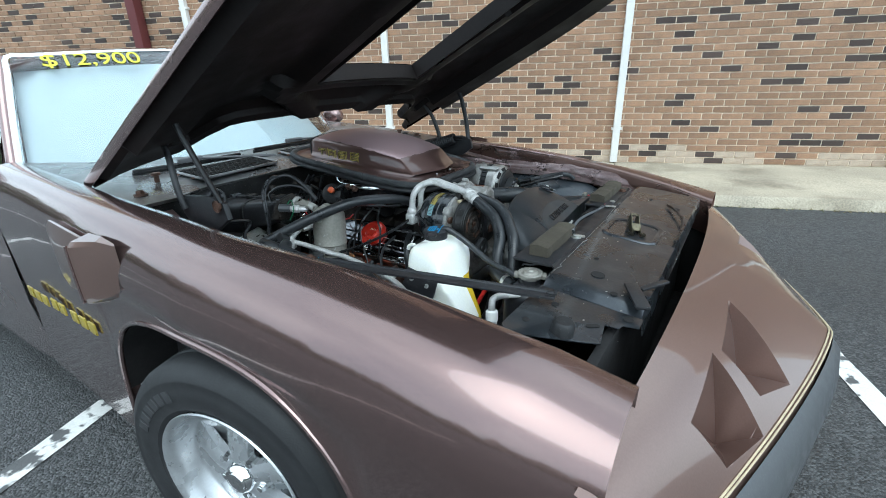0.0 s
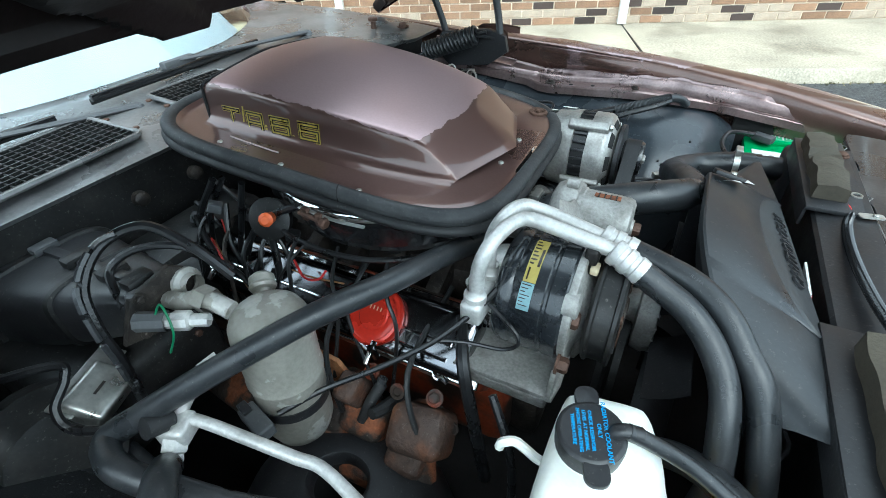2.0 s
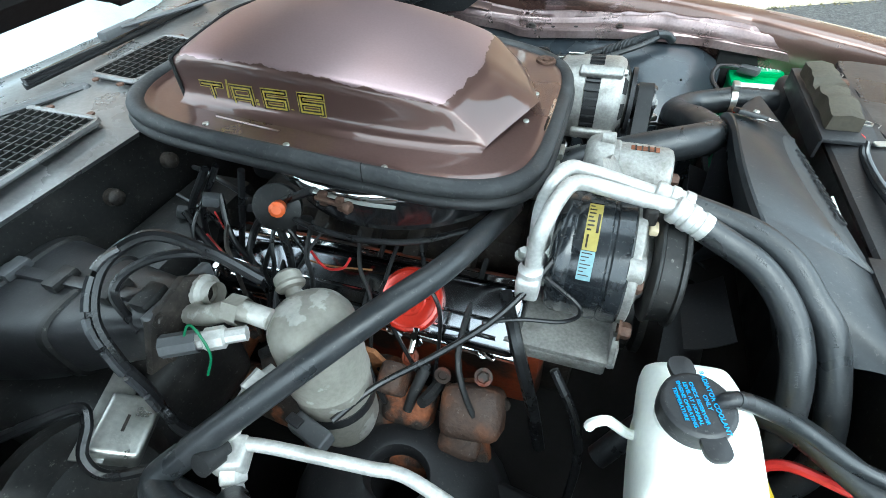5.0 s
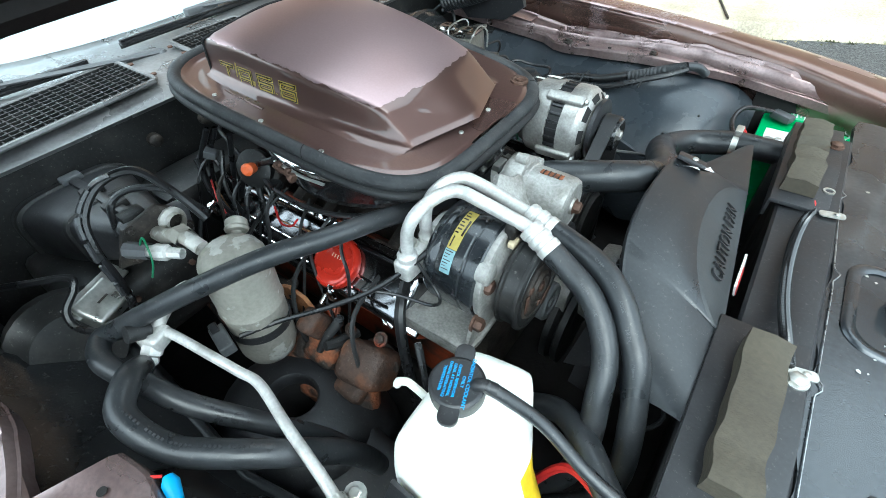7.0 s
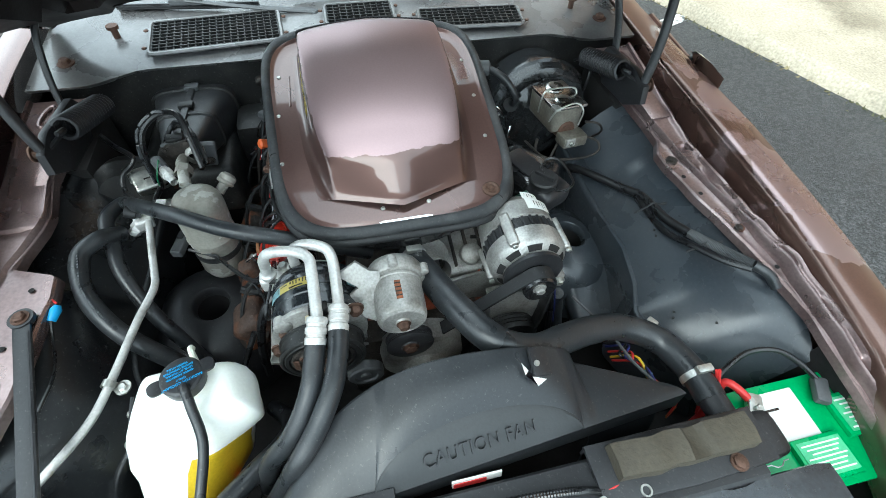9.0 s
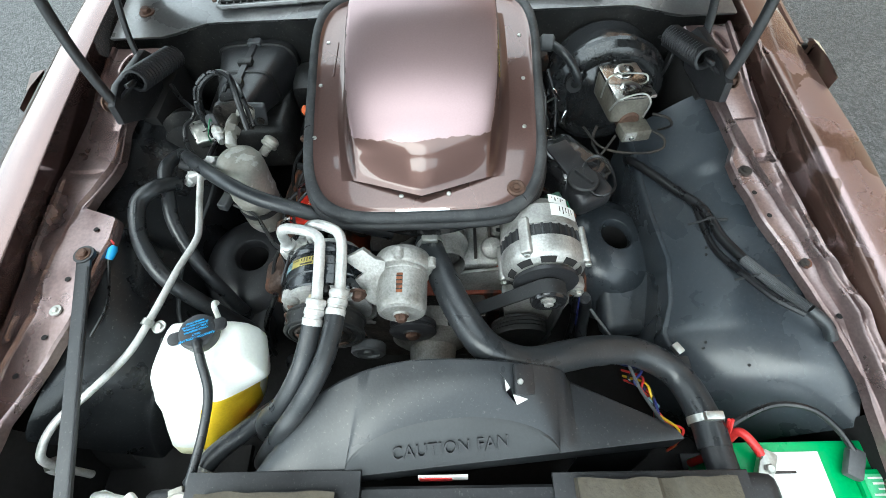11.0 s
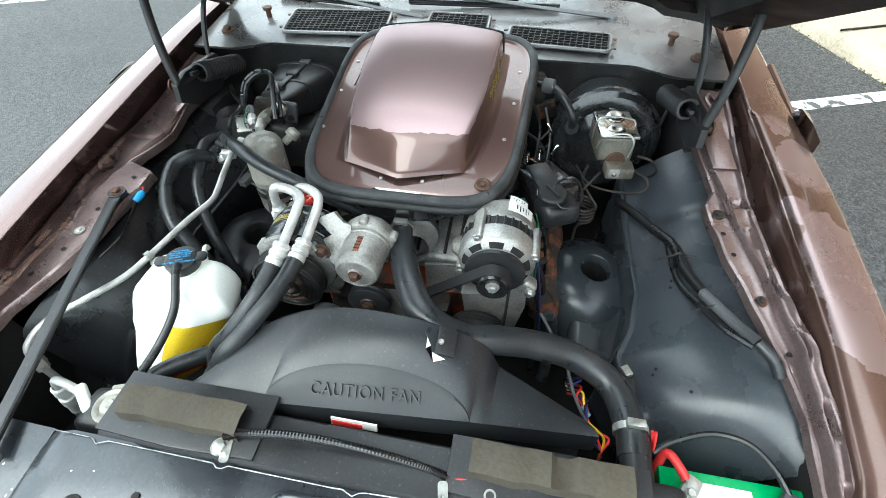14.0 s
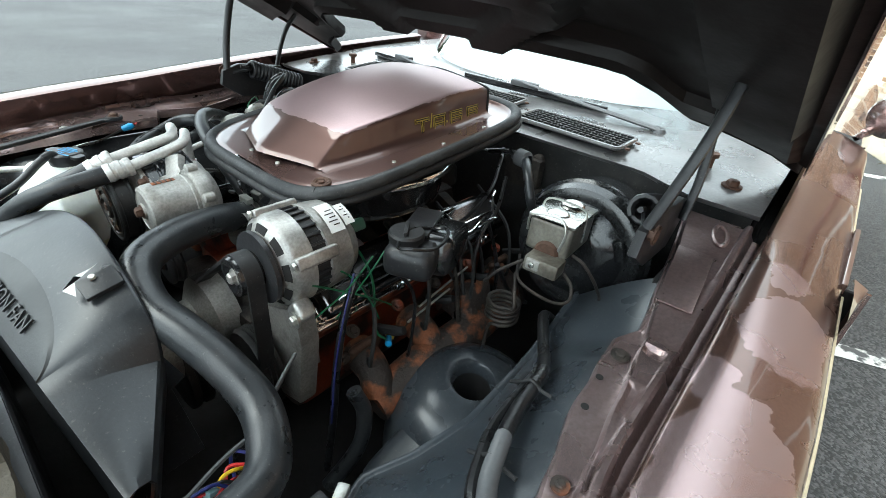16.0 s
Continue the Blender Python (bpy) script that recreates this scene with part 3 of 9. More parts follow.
# downspouts on the wall
for u in (-6.55, -3.55, -0.52, 2.53):
    pole = thing("downspout", "white painted metal downspout on the brick wall", "downspout", group="downspouts")
    c = WALL0 + ALONG * u + OUT * 0.045
    part("pipe", box(c + Vector((0, 0, 3.76)), (0.085, 0.07, 7.26), 0.008, Matrix.Rotation(SLANT, 4, "Z")), "white_paint", pole)
    for z in (0.55, 2.2, 4.4):
        part("strap", box(c + OUT * -0.005 + Vector((0, 0, z)), (0.13, 0.068, 0.03), 0.003, Matrix.Rotation(SLANT, 4, "Z")), "white_paint", pole)
c = WALL0 + ALONG * -7.35 + OUT * 0.10
solo("steel_post", box(c + Vector((0, 0, 3.7)), (0.15, 0.15, 7.2), 0.01, Matrix.Rotation(SLANT, 4, "Z")), "maroon", "maroon painted steel post against the wall", "post")

M["tan_stripe"] = mat("cream stripe", (0.5, 0.42, 0.28), 0.4, 0, 0.2, 20.0, 200.0, 0.0)

# ---- the car ----
car = thing("car", "brown seventies coupe with its hood open, parked across the lines", "car")
T_IN = {-1: [(-1.14, 1.04), (-0.9, 1.03), (-0.5, 1.008), (-0.15, 0.985), (0.03, 0.970), (0.2, 0.960), (0.35, 0.950), (0.52, 0.928), (0.75, 0.882), (0.9, 0.828)],
        1: [(-1.14, 1.012), (-0.9, 1.0), (-0.5, 0.975), (-0.3, 0.957), (0, 0.936), (0.2, 0.919), (0.35, 0.90), (0.5, 0.878), (0.75, 0.846), (0.9, 0.82)]}
T_OUT = {-1: [(-1.14, 1.02), (-0.9, 1.018), (-0.4, 0.995), (-0.05, 0.97), (0.28, 0.935), (0.6, 0.89), (0.9, 0.83)],
         1: [(-1.14, 0.985), (-0.9, 0.98), (-0.4, 0.947), (-0.05, 0.932), (0.2, 0.910), (0.6, 0.866), (0.9, 0.82)]}
Y_IN = [(-0.9, 0.768), (-0.4, 0.772), (0.1, 0.773), (0.3, 0.776), (0.5, 0.762), (0.72, 0.70), (0.9, 0.62)]
Y_IN_P = [(-0.9, 0.765), (-0.43, 0.76), (0, 0.735), (0.2, 0.718), (0.35, 0.703), (0.52, 0.687), (0.72, 0.657), (0.9, 0.615)]
Y_OUT = [(-0.9, 0.885), (-0.5, 0.892), (0, 0.895), (0.4, 0.88), (0.7, 0.855), (0.9, 0.81)]
Y_OUT_D = [(-0.9, 0.89), (-0.5, 0.900), (0, 0.908), (0.3, 0.905), (0.5, 0.89), (0.7, 0.86), (0.9, 0.81)]


def arch(x):
    q = 1 - abs((x - 0.045) / 0.455) ** 3
    return 0.33 + 0.445 * q ** (1 / 3) if q > 0 else 0.0


def fender(s):
    rows = []
    xs = sorted({*np.linspace(-1.135, 0.885, 51).round(4), *[0.045 + 0.455 * math.sin(a) for a in np.linspace(-1.54, 1.54, 31)]})
    for x in xs:
        yi, yo, ti, to = (lerp_table(x, t) for t in (Y_IN if s > 0 else Y_IN_P, Y_OUT_D if s > 0 else Y_OUT, T_IN[s], T_OUT[s]))
        zb = max(0.27, arch(x))
        prof = [(yi + 0.010, ti - 0.13), (yi + 0.003, ti - 0.075), (yi, ti - 0.008), (yi + 0.006, ti)]
        for f in (0.25, 0.5, 0.75):
            prof.append((yi + f * (yo - 0.035 - yi), ti + (to - ti) * f ** 0.8 + 0.008 * math.sin(f * 3.14)))
        prof += [(yo - 0.028, to), (yo - 0.012, to - 0.012), (yo - 0.003, to - 0.035), (yo, to - 0.07)]
        zt = to - 0.07
        if s < 0:  # flat crest, then a long round shoulder
            zt = ti - 0.17
            prof = [(yi + 0.045, ti - 0.13), (yi + 0.032, ti - 0.08), (yi + 0.004, ti - 0.01), (yi + 0.001, ti - 0.003), (yi + 0.007, ti), (yi + 0.030, ti + 0.003)]
            y0 = yi + 0.046
            for a in np.linspace(0, math.pi / 2, 13):
                prof.append((y0 + (yo - y0) * math.sin(a) ** 0.85, zt + (ti + 0.002 - zt) * math.cos(a) ** 0.85))
        for f in (0.2, 0.4, 0.6, 0.8, 1.0):
            z = zt + (zb - zt) * f
            prof.append((yo - 0.006 * math.sin(f * 3.1) - 0.035 * max(0, (0.6 - z)) , z))
        prof.append((prof[-1][0] - 0.03, zb + 0.002))
        rows.append([(x, s * y, z) for y, z in prof])
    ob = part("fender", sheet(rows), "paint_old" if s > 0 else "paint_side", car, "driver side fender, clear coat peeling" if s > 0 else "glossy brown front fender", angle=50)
    lip = [(x, s * (lerp_table(x, Y_OUT_D if s > 0 else Y_OUT) - 0.004), arch(x)) for x in [0.045 + 0.455 * math.sin(a) for a in np.linspace(-1.54, 1.54, 25)]]
    part("arch_lip", tube(lip, 0.007, 8, 3), "paint", ob)
    if s > 0:
        part("pinstripe", tube([(x, s * (lerp_table(x, Y_OUT_D) - 0.0045), lerp_table(x, T_OUT[s]) - 0.03) for x in np.linspace(-0.86, 0.86, 22)], 0.0022, 6, 2), "tan_stripe", ob, "cream pinstripe")
    return ob


fender_p, fender_d = fender(-1), fender(1)

# fender vent and gold name bars on both sides
for s, fd in ((-1, fender_p), (1, fender_d)):
    rows = []
    for x, d, lo, hi in ((-0.20, 0.0, 0.845, 0.947), (-0.26, 0.018, 0.81, 0.952), (-0.33, 0.048, 0.785, 0.947), (-0.338, 0.050, 0.78, 0.942), (-0.35, 0.03, 0.78, 0.937)):
        rows.append([(x, s * ((0.886 if s < 0 else 0.896) + (d if s < 0 else 0.5 * d) * k), hi + (lo - hi) * f) for f, k in ((-0.06, 0.0), (0.0, 0.85), (0.08, 1.0), (0.5, 1.0), (0.92, 1.0), (1.0, 0.85), (1.08, 0.0))])
    part("side_vent", sheet(rows), "paint_nose", fd, "raised air extractor vent", angle=20)
    ve = 0.936 if s < 0 else 0.921
    part("vent_edge", tube([(-0.340, s * ve, 0.937), (-0.342, s * (ve + 0.001), 0.857), (-0.340, s * ve, 0.787)], 0.004, 6, 4), "paint", fd)
    part("vent_recess", slab([(-0.345, 0.937), (-0.56, 0.955), (-0.60, 0.925), (-0.60, 0.785), (-0.56, 0.755), (-0.345, 0.783)], -0.004, 0.004, 0.002, Matrix.Translation((0, s * 0.892, 0)) @ Matrix.Rotation(radians(90), 4, "X")), "paint_nose", fd, "flat brown panel behind the vent")
    # A near-black block carries the shade inside the vent's mouth.
    part("vent_mouth", box((-0.352, s * 0.908, 0.857), (0.01, 0.03, 0.14), 0.003), "bottom", fd)
    for i in range(8):
        part("name_bar", box((-0.98 + 0.062 * i + (0.03 if i > 4 else 0), s * (0.893 if i > 2 else 0.898), 0.636), (0.044, 0.005, 0.036), 0.001), "gold", fd, "gold lettering bar")

# nose with two pairs of recessed grille mouths
def nose_point(y, v):
    """v runs from the hood gap (0) over the top to the beak (0.55), down the face to the bumper's foot (1)."""
    a = abs(y)
    gap = (0.905 - 0.03 * (a / 0.6) ** 2, 0.85 - 0.045 * (a / 0.62) ** 2)
    beak = (1.205 - 0.25 * (a / 0.8) ** 1.25, 0.71 - 0.05 * (a / 0.8))
    foot = (1.17 - 0.22 * (a / 0.8) ** 1.4, 0.36)
    if v < 0.55:
        f = v / 0.55
        return gap[0] + (beak[0] - gap[0]) * f, gap[1] + (beak[1] - gap[1]) * f + 0.028 * math.sin(f * math.pi) - 0.01 * f
    f = (v - 0.55) / 0.45
    return beak[0] + (foot[0] - beak[0]) * f + 0.02 * math.sin(f * math.pi), beak[1] + (foot[1] - beak[1]) * f - 0.01 * (1 - f)


MOUTHS = (((0.20, 0.175), (0.285, 0.50), (0.385, 0.44), (0.375, 0.24), (0.252, 0.31), 0.105),
          ((0.40, 0.215), (0.445, 0.525), (0.565, 0.49), (0.575, 0.29), (0.435, 0.37), 0.125))


def mouth(y, v):
    """Depth of the recessed mouths: sunken pyramids, steep towards the fender."""
    a = abs(y)
    for A, B, C, D, low, deep in MOUTHS:
        for p, q in ((A, B), (B, C), (C, D), (D, A)):
            det = (p[0] - low[0]) * (q[1] - low[1]) - (q[0] - low[0]) * (p[1] - low[1])
            s = ((a - low[0]) * (q[1] - low[1]) - (q[0] - low[0]) * (v - low[1])) / det
            t = ((p[0] - low[0]) * (v - low[1]) - (a - low[0]) * (p[1] - low[1])) / det
            if s >= 0 and t >= 0 and s + t <= 1:
                return deep * (1 - s - t)
    return 0.0


EDGES = [seg for A, B, C, D, low, deep in MOUTHS for seg in ((A, B), (B, C), (C, D), (D, A), (A, low), (B, low), (C, low), (D, low))]


def on_edge(a, v):
    """Pulls a point that lies next to a mouth's edge onto it, so that the edges stay crisp."""
    best, at = 1.0, None
    for p, q in EDGES:
        ux, uy, wx, wy = (q[0] - p[0]) / 0.00175, (q[1] - p[1]) / 0.0028, (a - p[0]) / 0.00175, (v - p[1]) / 0.0028
        f = max(0.0, min(1.0, (ux * wx + uy * wy) / (ux * ux + uy * uy)))
        d = math.hypot(wx - f * ux, wy - f * uy)
        if d < best:
            best, at = d, (p[0] + f * (q[0] - p[0]), p[1] + f * (q[1] - p[1]))
    return at if best < 0.62 else (a, v)


rows = []
side = [*np.linspace(0.19, 0.59, 230), *np.linspace(0.60, 0.815, 24)]
for y in [*[-v for v in side[::-1]], *np.linspace(-0.185, 0.185, 30), *side]:
    row = []
    for v in [*np.linspace(0, 0.16, 14), *np.linspace(0.165, 0.53, 130), *np.linspace(0.535, 0.56, 4), *np.linspace(0.58, 1, 14)]:
        a, w = on_edge(abs(y), v) if 0.19 < abs(y) < 0.59 and 0.165 <= v <= 0.53 else (abs(y), v)
        a = math.copysign(a, y)
        x, z = nose_point(a, w)
        d = mouth(a, w)
        row.append((x - 0.10 * d, a, z - d))
    rows.append(row)
nose = part("nose", sheet(rows), "paint_nose", car, "pointed brown nose with recessed mouths", angle=35)
rows = []
for y in np.linspace(-0.80, 0.80, 41):
    row = []
    for v, o in ((0.57, 0.004), (0.60, 0.022), (0.68, 0.03), (0.78, 0.028), (0.86, 0.004)):
        x, z = nose_point(y, v)
        row.append((x + o, y, z))
    rows.append(row)
part("bumper_strip", sheet(rows), "plastic_grey", nose, "grey rubber bumper strip")
for v in (0.535, 0.548):
    part("pinstripe", tube([(nose_point(y, v)[0] + 0.001, y, nose_point(y, v)[1] + 0.002) for y in np.linspace(-0.8, 0.8, 41)], 0.0019, 6, 2), "tan_stripe", nose, "cream pinstripe")

# doors, roof, tail: the body behind the fenders
def body_row(x, halves):
    return [(x, s * y, z) for s, pts in ((-1, halves), (1, halves[::-1])) for y, z in pts]


side_rows = []
for x, w, sh, zb in ((-1.141, 0.884, 1.012, 0.24), (-1.4, 0.895, 1.0, 0.22), (-2.0, 0.91, 0.975, 0.22), (-2.7, 0.915, 0.96, 0.26), (-3.4, 0.90, 0.95, 0.3), (-3.85, 0.82, 0.9, 0.35)):
    side_rows.append(body_row(x, [(w - 0.12, zb), (w - 0.02, zb + 0.03), (w, 0.55), (w, sh - 0.1), (w - 0.03, sh - 0.01), (w - 0.11, sh)]))
body = part("body_shell", sheet(side_rows), "paint", car, "brown doors and quarter panels")
part("tail_panel", box((-3.85, 0, 0.62), (0.05, 1.5, 0.5), 0.02), "paint", body)
part("rear_deck", sheet([[(x, y * 0.78, z - 0.04 * y * y) for y in np.linspace(-1, 1, 9)] for x, z in ((-2.9, 0.98), (-3.3, 0.97), (-3.86, 0.92))], 0.01), "paint", body)
rows = []
for x, w, z in ((-1.42, 0.63, 1.405), (-1.47, 0.635, 1.418), (-1.7, 0.64, 1.435), (-2.1, 0.63, 1.43), (-2.4, 0.61, 1.38), (-2.9, 0.66, 1.0)):
    rows.append([(x, w * y, z - 0.05 * y ** 4) for y in np.linspace(-1, 1, 13)])
part("roof", sheet(rows, 0.02), "paint", car, "brown roof panel")

# windshield: curved glass, bright trim
def shield(u, v):
    """u from -1 to 1 across, v from the cowl to the roof."""
    x0, x1 = -0.79 - 0.46 * abs(u) ** 2.6, -1.36 - 0.10 * u * u
    w = 0.745 + (0.62 - 0.745) * v
    return (x0 + (x1 - x0) * v, w * u, 1.0 + 0.41 * v - 0.03 * v * u * u + 0.02 * math.sin(v * math.pi))


ws = part("windshield", sheet([[shield(u, v) for u in np.linspace(-1, 1, 21)] for v in np.linspace(0, 1, 9)], 0.005), "glass", car, "bright windshield reflecting the sky")
ws.visible_shadow = False
edge = [shield(-1, v) for v in np.linspace(0, 1, 7)] + [shield(u, 1) for u in np.linspace(-0.9, 0.9, 10)] + [shield(1, v) for v in np.linspace(1, 0, 7)]
part("trim", tube(edge, 0.014, 8, 3), "chrome", ws, "bright windshield trim")
for s in (-1, 1):
    part("pillar", tube([Vector(shield(s, f)) + Vector((-0.02, s * 0.016, 0)) for f in (-0.05, 0.5, 1.0)], 0.022, 10, 4), "paint", car)
    side = part("side_window", sheet([[(x, s * (0.79 - 0.15 * v), 0.985 + 0.40 * v) for x in (-1.3 - 0.2 * v, -1.7, -2.2)] for v in (0, 0.5, 1)], 0.004), "glass", car)
    side.visible_shadow = False
part("lining", sheet([[(x, y, z) for y in (-0.62, 0, 0.62)] for x, z in ((-1.2, 0.80), (-1.6, 0.75), (-2.4, 0.8), (-2.8, 0.95))], 0.01), "interior", car, "pale tan cabin")
part("dashboard", box((-1.2, 0.0, 0.92), (0.5, 1.36, 0.10), 0.03), "interior", car, "tan dashboard top")
part("sun_shade", sheet([[Vector(shield(u, v)) + Vector((-0.045, 0, -0.02)) for u in np.linspace(-0.97, 0.62, 15)] for v in np.linspace(0.02, 0.9, 6)], 0.004), "paper", car, "pale sun shade behind the windshield")
up = (Vector(shield(-0.6, 0.9)) - Vector(shield(-0.6, 0.4)))
nrm_x = Vector(shield(-0.2, 0.8)) - Vector(shield(-0.8, 0.8))
M["price"] = mat("yellow window paint", (0.62, 0.62, 0.05), 0.7, 0, 0.2, 60.0, 200.0, 0.0)
p0 = Vector(shield(-0.60, 0.91)) + Vector((0.004, 0, 0.006))
letters("$12,900", 0.105, frame_of(p0, nrm_x, up), "price", "price_lettering", ws, label="hand-painted yellow price on the glass")

for s in (-1, 1):
    mir = part("door_mirror", lathe([(-0.07, 0), (-0.065, 0.03), (-0.03, 0.055), (0.02, 0.06), (0.04, 0.052), (0.035, 0)], (-1.34, s * 0.90, 1.04), (-1, s * 0.08, 0), 24), "paint", car, "bullet-shaped brown door mirror")
    part("mirror_foot", tube([(-1.34, s * 0.88, 1.01), (-1.32, s * 0.86, 0.99), (-1.31, s * 0.84, 0.975)], 0.014, 8, 4), "paint", mir)

# wheels
def wheel(x, s, steer=0.0):
    """A steel-spoked road wheel; its parts are built facing out and turned by the steering."""
    c = Vector((x, s * 0.872, 0.35))
    turn = Matrix.Translation(c) @ Matrix.Rotation(steer, 4, "Z") @ Matrix.Translation(-c)

    def put(name, bm, *rest, **more):
        bmesh.ops.transform(bm, matrix=turn, verts=bm.verts[:])
        return part(name, bm, *rest, **more)

    ax = (0, s, 0)
    ty = put("wheel", lathe([(-0.205, 0.21), (-0.21, 0.29), (-0.195, 0.335), (-0.172, 0.348), (-0.165, 0.345), (-0.160, 0.351), (-0.118, 0.352), (-0.112, 0.346), (-0.106, 0.352), (-0.062, 0.352), (-0.056, 0.346), (-0.050, 0.351), (-0.012, 0.348), (0.004, 0.338), (0.018, 0.316), (0.0195, 0.312), (0.0185, 0.309), (0.022, 0.290), (0.0215, 0.262), (0.016, 0.240), (0.0175, 0.236), (0.010, 0.224), (-0.01, 0.214)], c, ax, 72), "tyre", car, "black road tyre on a silver rim")
    rim = put("rim", lathe([(-0.17, 0.205), (-0.002, 0.212), (0.008, 0.219), (0.0135, 0.2235), (0.0175, 0.221), (0.0150, 0.214), (0.006, 0.206), (-0.020, 0.199), (-0.050, 0.193), (-0.060, 0.186), (-0.070, 0.150), (-0.085, 0.110), (-0.085, 0.0)], c, ax, 64), "rim", ty, "deep polished silver rim")
    for k in range(5):
        a = 2 * math.pi * k / 5 + 0.35
        d, q = Vector((math.cos(a), 0, math.sin(a))), Vector((-math.sin(a), 0, math.cos(a)))
        o = c + Vector((0, s, 0)) * -0.03
        rows = []
        for r, w, h, dep in ((0.035, 0.030, 0.010, -0.002), (0.08, 0.034, 0.012, -0.006), (0.12, 0.040, 0.012, -0.016), (0.16, 0.050, 0.010, -0.028), (0.192, 0.062, 0.008, -0.036)):
            rows.append([o + d * r + q * (w * f) + Vector((0, s, 0)) * (dep + h * g) for f, g in ((-1, -1.6), (-0.92, 0.1), (-0.5, 0.8), (0, 1.0), (0.5, 0.8), (0.92, 0.1), (1, -1.6))])
        put("spoke", sheet(rows, 0.004), "rim", rim, "broad silver spoke")
    put("hub_cap", lathe([(-0.07, 0.048), (-0.03, 0.046), (-0.012, 0.040), (-0.006, 0.034), (-0.008, 0.028), (-0.004, 0.026), (-0.002, 0.018), (-0.002, 0)], c, ax, 32), "chrome", rim, "chrome centre cap")
    for k in range(5):
        a = 2 * math.pi * (k + 0.5) / 5 + 0.35
        put("lug_nut", lathe([(-0.07, 0.0125), (-0.028, 0.0125), (-0.020, 0.009), (-0.018, 0)], c + Vector((0.062 * math.cos(a), 0, 0.062 * math.sin(a))), ax, 6), "chrome", rim, "chrome lug nut")
    for k in range(6):
        a = radians(154 - 7.5 * k)
        put("print_bar", box(c + Vector((0.278 * math.cos(a), s * 0.0225, 0.278 * math.sin(a))), (0.024, 0.003, 0.030), 0.001, Matrix.Rotation(math.pi / 2 - a, 4, "Y")), "tyre_print", ty)


for x, steer in ((0.04, radians(11)), (-2.75, 0.0)):
    for s in (-1, 1):
        wheel(x, s, steer)
part("underbody", box((-1.6, 0, 0.32), (5.0, 1.36, 0.1), 0.02), "bottom", car, "dark underbody")
for s in (-1, 1):
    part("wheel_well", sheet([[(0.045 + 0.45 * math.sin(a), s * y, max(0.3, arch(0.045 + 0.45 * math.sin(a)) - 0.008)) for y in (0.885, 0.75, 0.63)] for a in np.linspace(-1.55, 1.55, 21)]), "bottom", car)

# ---- hood: crowned panel, open, on two hinges ----
HOOD = radians(27)
HC, HS = math.cos(HOOD), math.sin(HOOD)


def hood_point(d, y, drop=0.0):
    """d metres from the rear edge along the hood, y across, drop below its skin."""
    h = 0.065 * (1 - (y / 0.76) ** 2) * min(1.0, 0.45 + d / 0.6) - drop
    e = lerp_table(abs(y), [(0.0, 0.345), (0.44, 0.355), (0.49, 0.32), (0.54, 0.19), (0.62, 0.165), (0.70, 0.11), (0.76, 0.02)])
    dd = e + min(d, 0.0)
    if d > 0.45:
        dd = d
    elif d > 0:
        dd = e + (0.45 - e) * (d / 0.45)
    return (-0.69 + dd * HC - h * HS, y + 0.014, 1.012 + dd * HS + h * HC)


def hood_half(d):
    return 0.768 if d < 0.9 else 0.768 - 0.15 * ((d - 0.9) / 0.7) ** 2


ds = np.linspace(0, 1.58, 48)
ys = np.linspace(-1, 1, 41)
HOLE = (0.565, 1.20, 0.262)


def in_hole(d, y):
    return HOLE[0] < d < HOLE[1] and abs(y - 0.01) < HOLE[2] - 0.05 * (d - HOLE[0])


hood = thing("hood", "open brown hood with a scoop opening, dark braced underside", "hood", at=(-0.69, 0, 1.0))
bm = bmesh.new()
for lay, drop in (("skin", 0.0),):
    g = [[bm.verts.new(hood_point(d, y * hood_half(d), drop)) for y in ys] for d in ds]
    for i in range(len(ds) - 1):
        for j in range(len(ys) - 1):
            if not in_hole((ds[i] + ds[i + 1]) / 2, (ys[j] + ys[j + 1]) / 2 * hood_half(ds[i])):
                bm.faces.new((g[i][j], g[i][j + 1], g[i + 1][j + 1], g[i + 1][j]))
part("outer_skin", bm, "paint", hood, "brown painted outer skin")


def under_drop(d, y, hh):
    """Depth of the stamped inner panel: deep ribs round the rim, the opening and across."""
    e = min(hh - abs(y), d + 0.02, 1.6 - d)
    ring = max(abs(y - 0.01) - HOLE[2], HOLE[0] - d, d - HOLE[1])
    rib = 0.010
    rib = max(rib, (0.028 if d < 0.3 else 0.055) * (1 if 0.03 < e < 0.16 else max(0, 1 - abs(e - 0.095) * 9)))
    rib = max(rib, 0.05 * max(0, min(1, (0.13 - ring) * 14)) if ring > 0 else 0)
    diag = abs(abs(y) - 0.25 - 0.35 * (d - 0.3))
    if d < 0.55:
        rib = max(rib, 0.045 * max(0, min(1, (0.09 - diag) * 22)))
    return rib


bm = bmesh.new()
ud, uy = np.linspace(0.0, 1.575, 90), np.linspace(-1, 1, 91)
g = [[bm.verts.new(hood_point(d, y * (hood_half(d) - 0.004), under_drop(d, y * hood_half(d), hood_half(d)) + 0.004)) for y in uy] for d in ud]
for i in range(len(ud) - 1):
    for j in range(len(uy) - 1):
        if not in_hole((ud[i] + ud[i + 1]) / 2, (uy[j] + uy[j + 1]) / 2 * hood_half(ud[i])):
            bm.faces.new((g[i][j], g[i][j + 1], g[i + 1][j + 1], g[i + 1][j]))
part("inner_panel", bm, "hood_under", hood, "dark stamped inner panel", angle=30)
for s in (-1, 1):
    part("side_lip", sheet([[hood_point(d, s * (hood_half(d)), 0.0), hood_point(d, s * (hood_half(d) + 0.004), 0.012), hood_point(d, s * (hood_half(d) - 0.002), 0.03)] for d in np.linspace(0, 1.58, 40)], 0.003), "paint", hood)
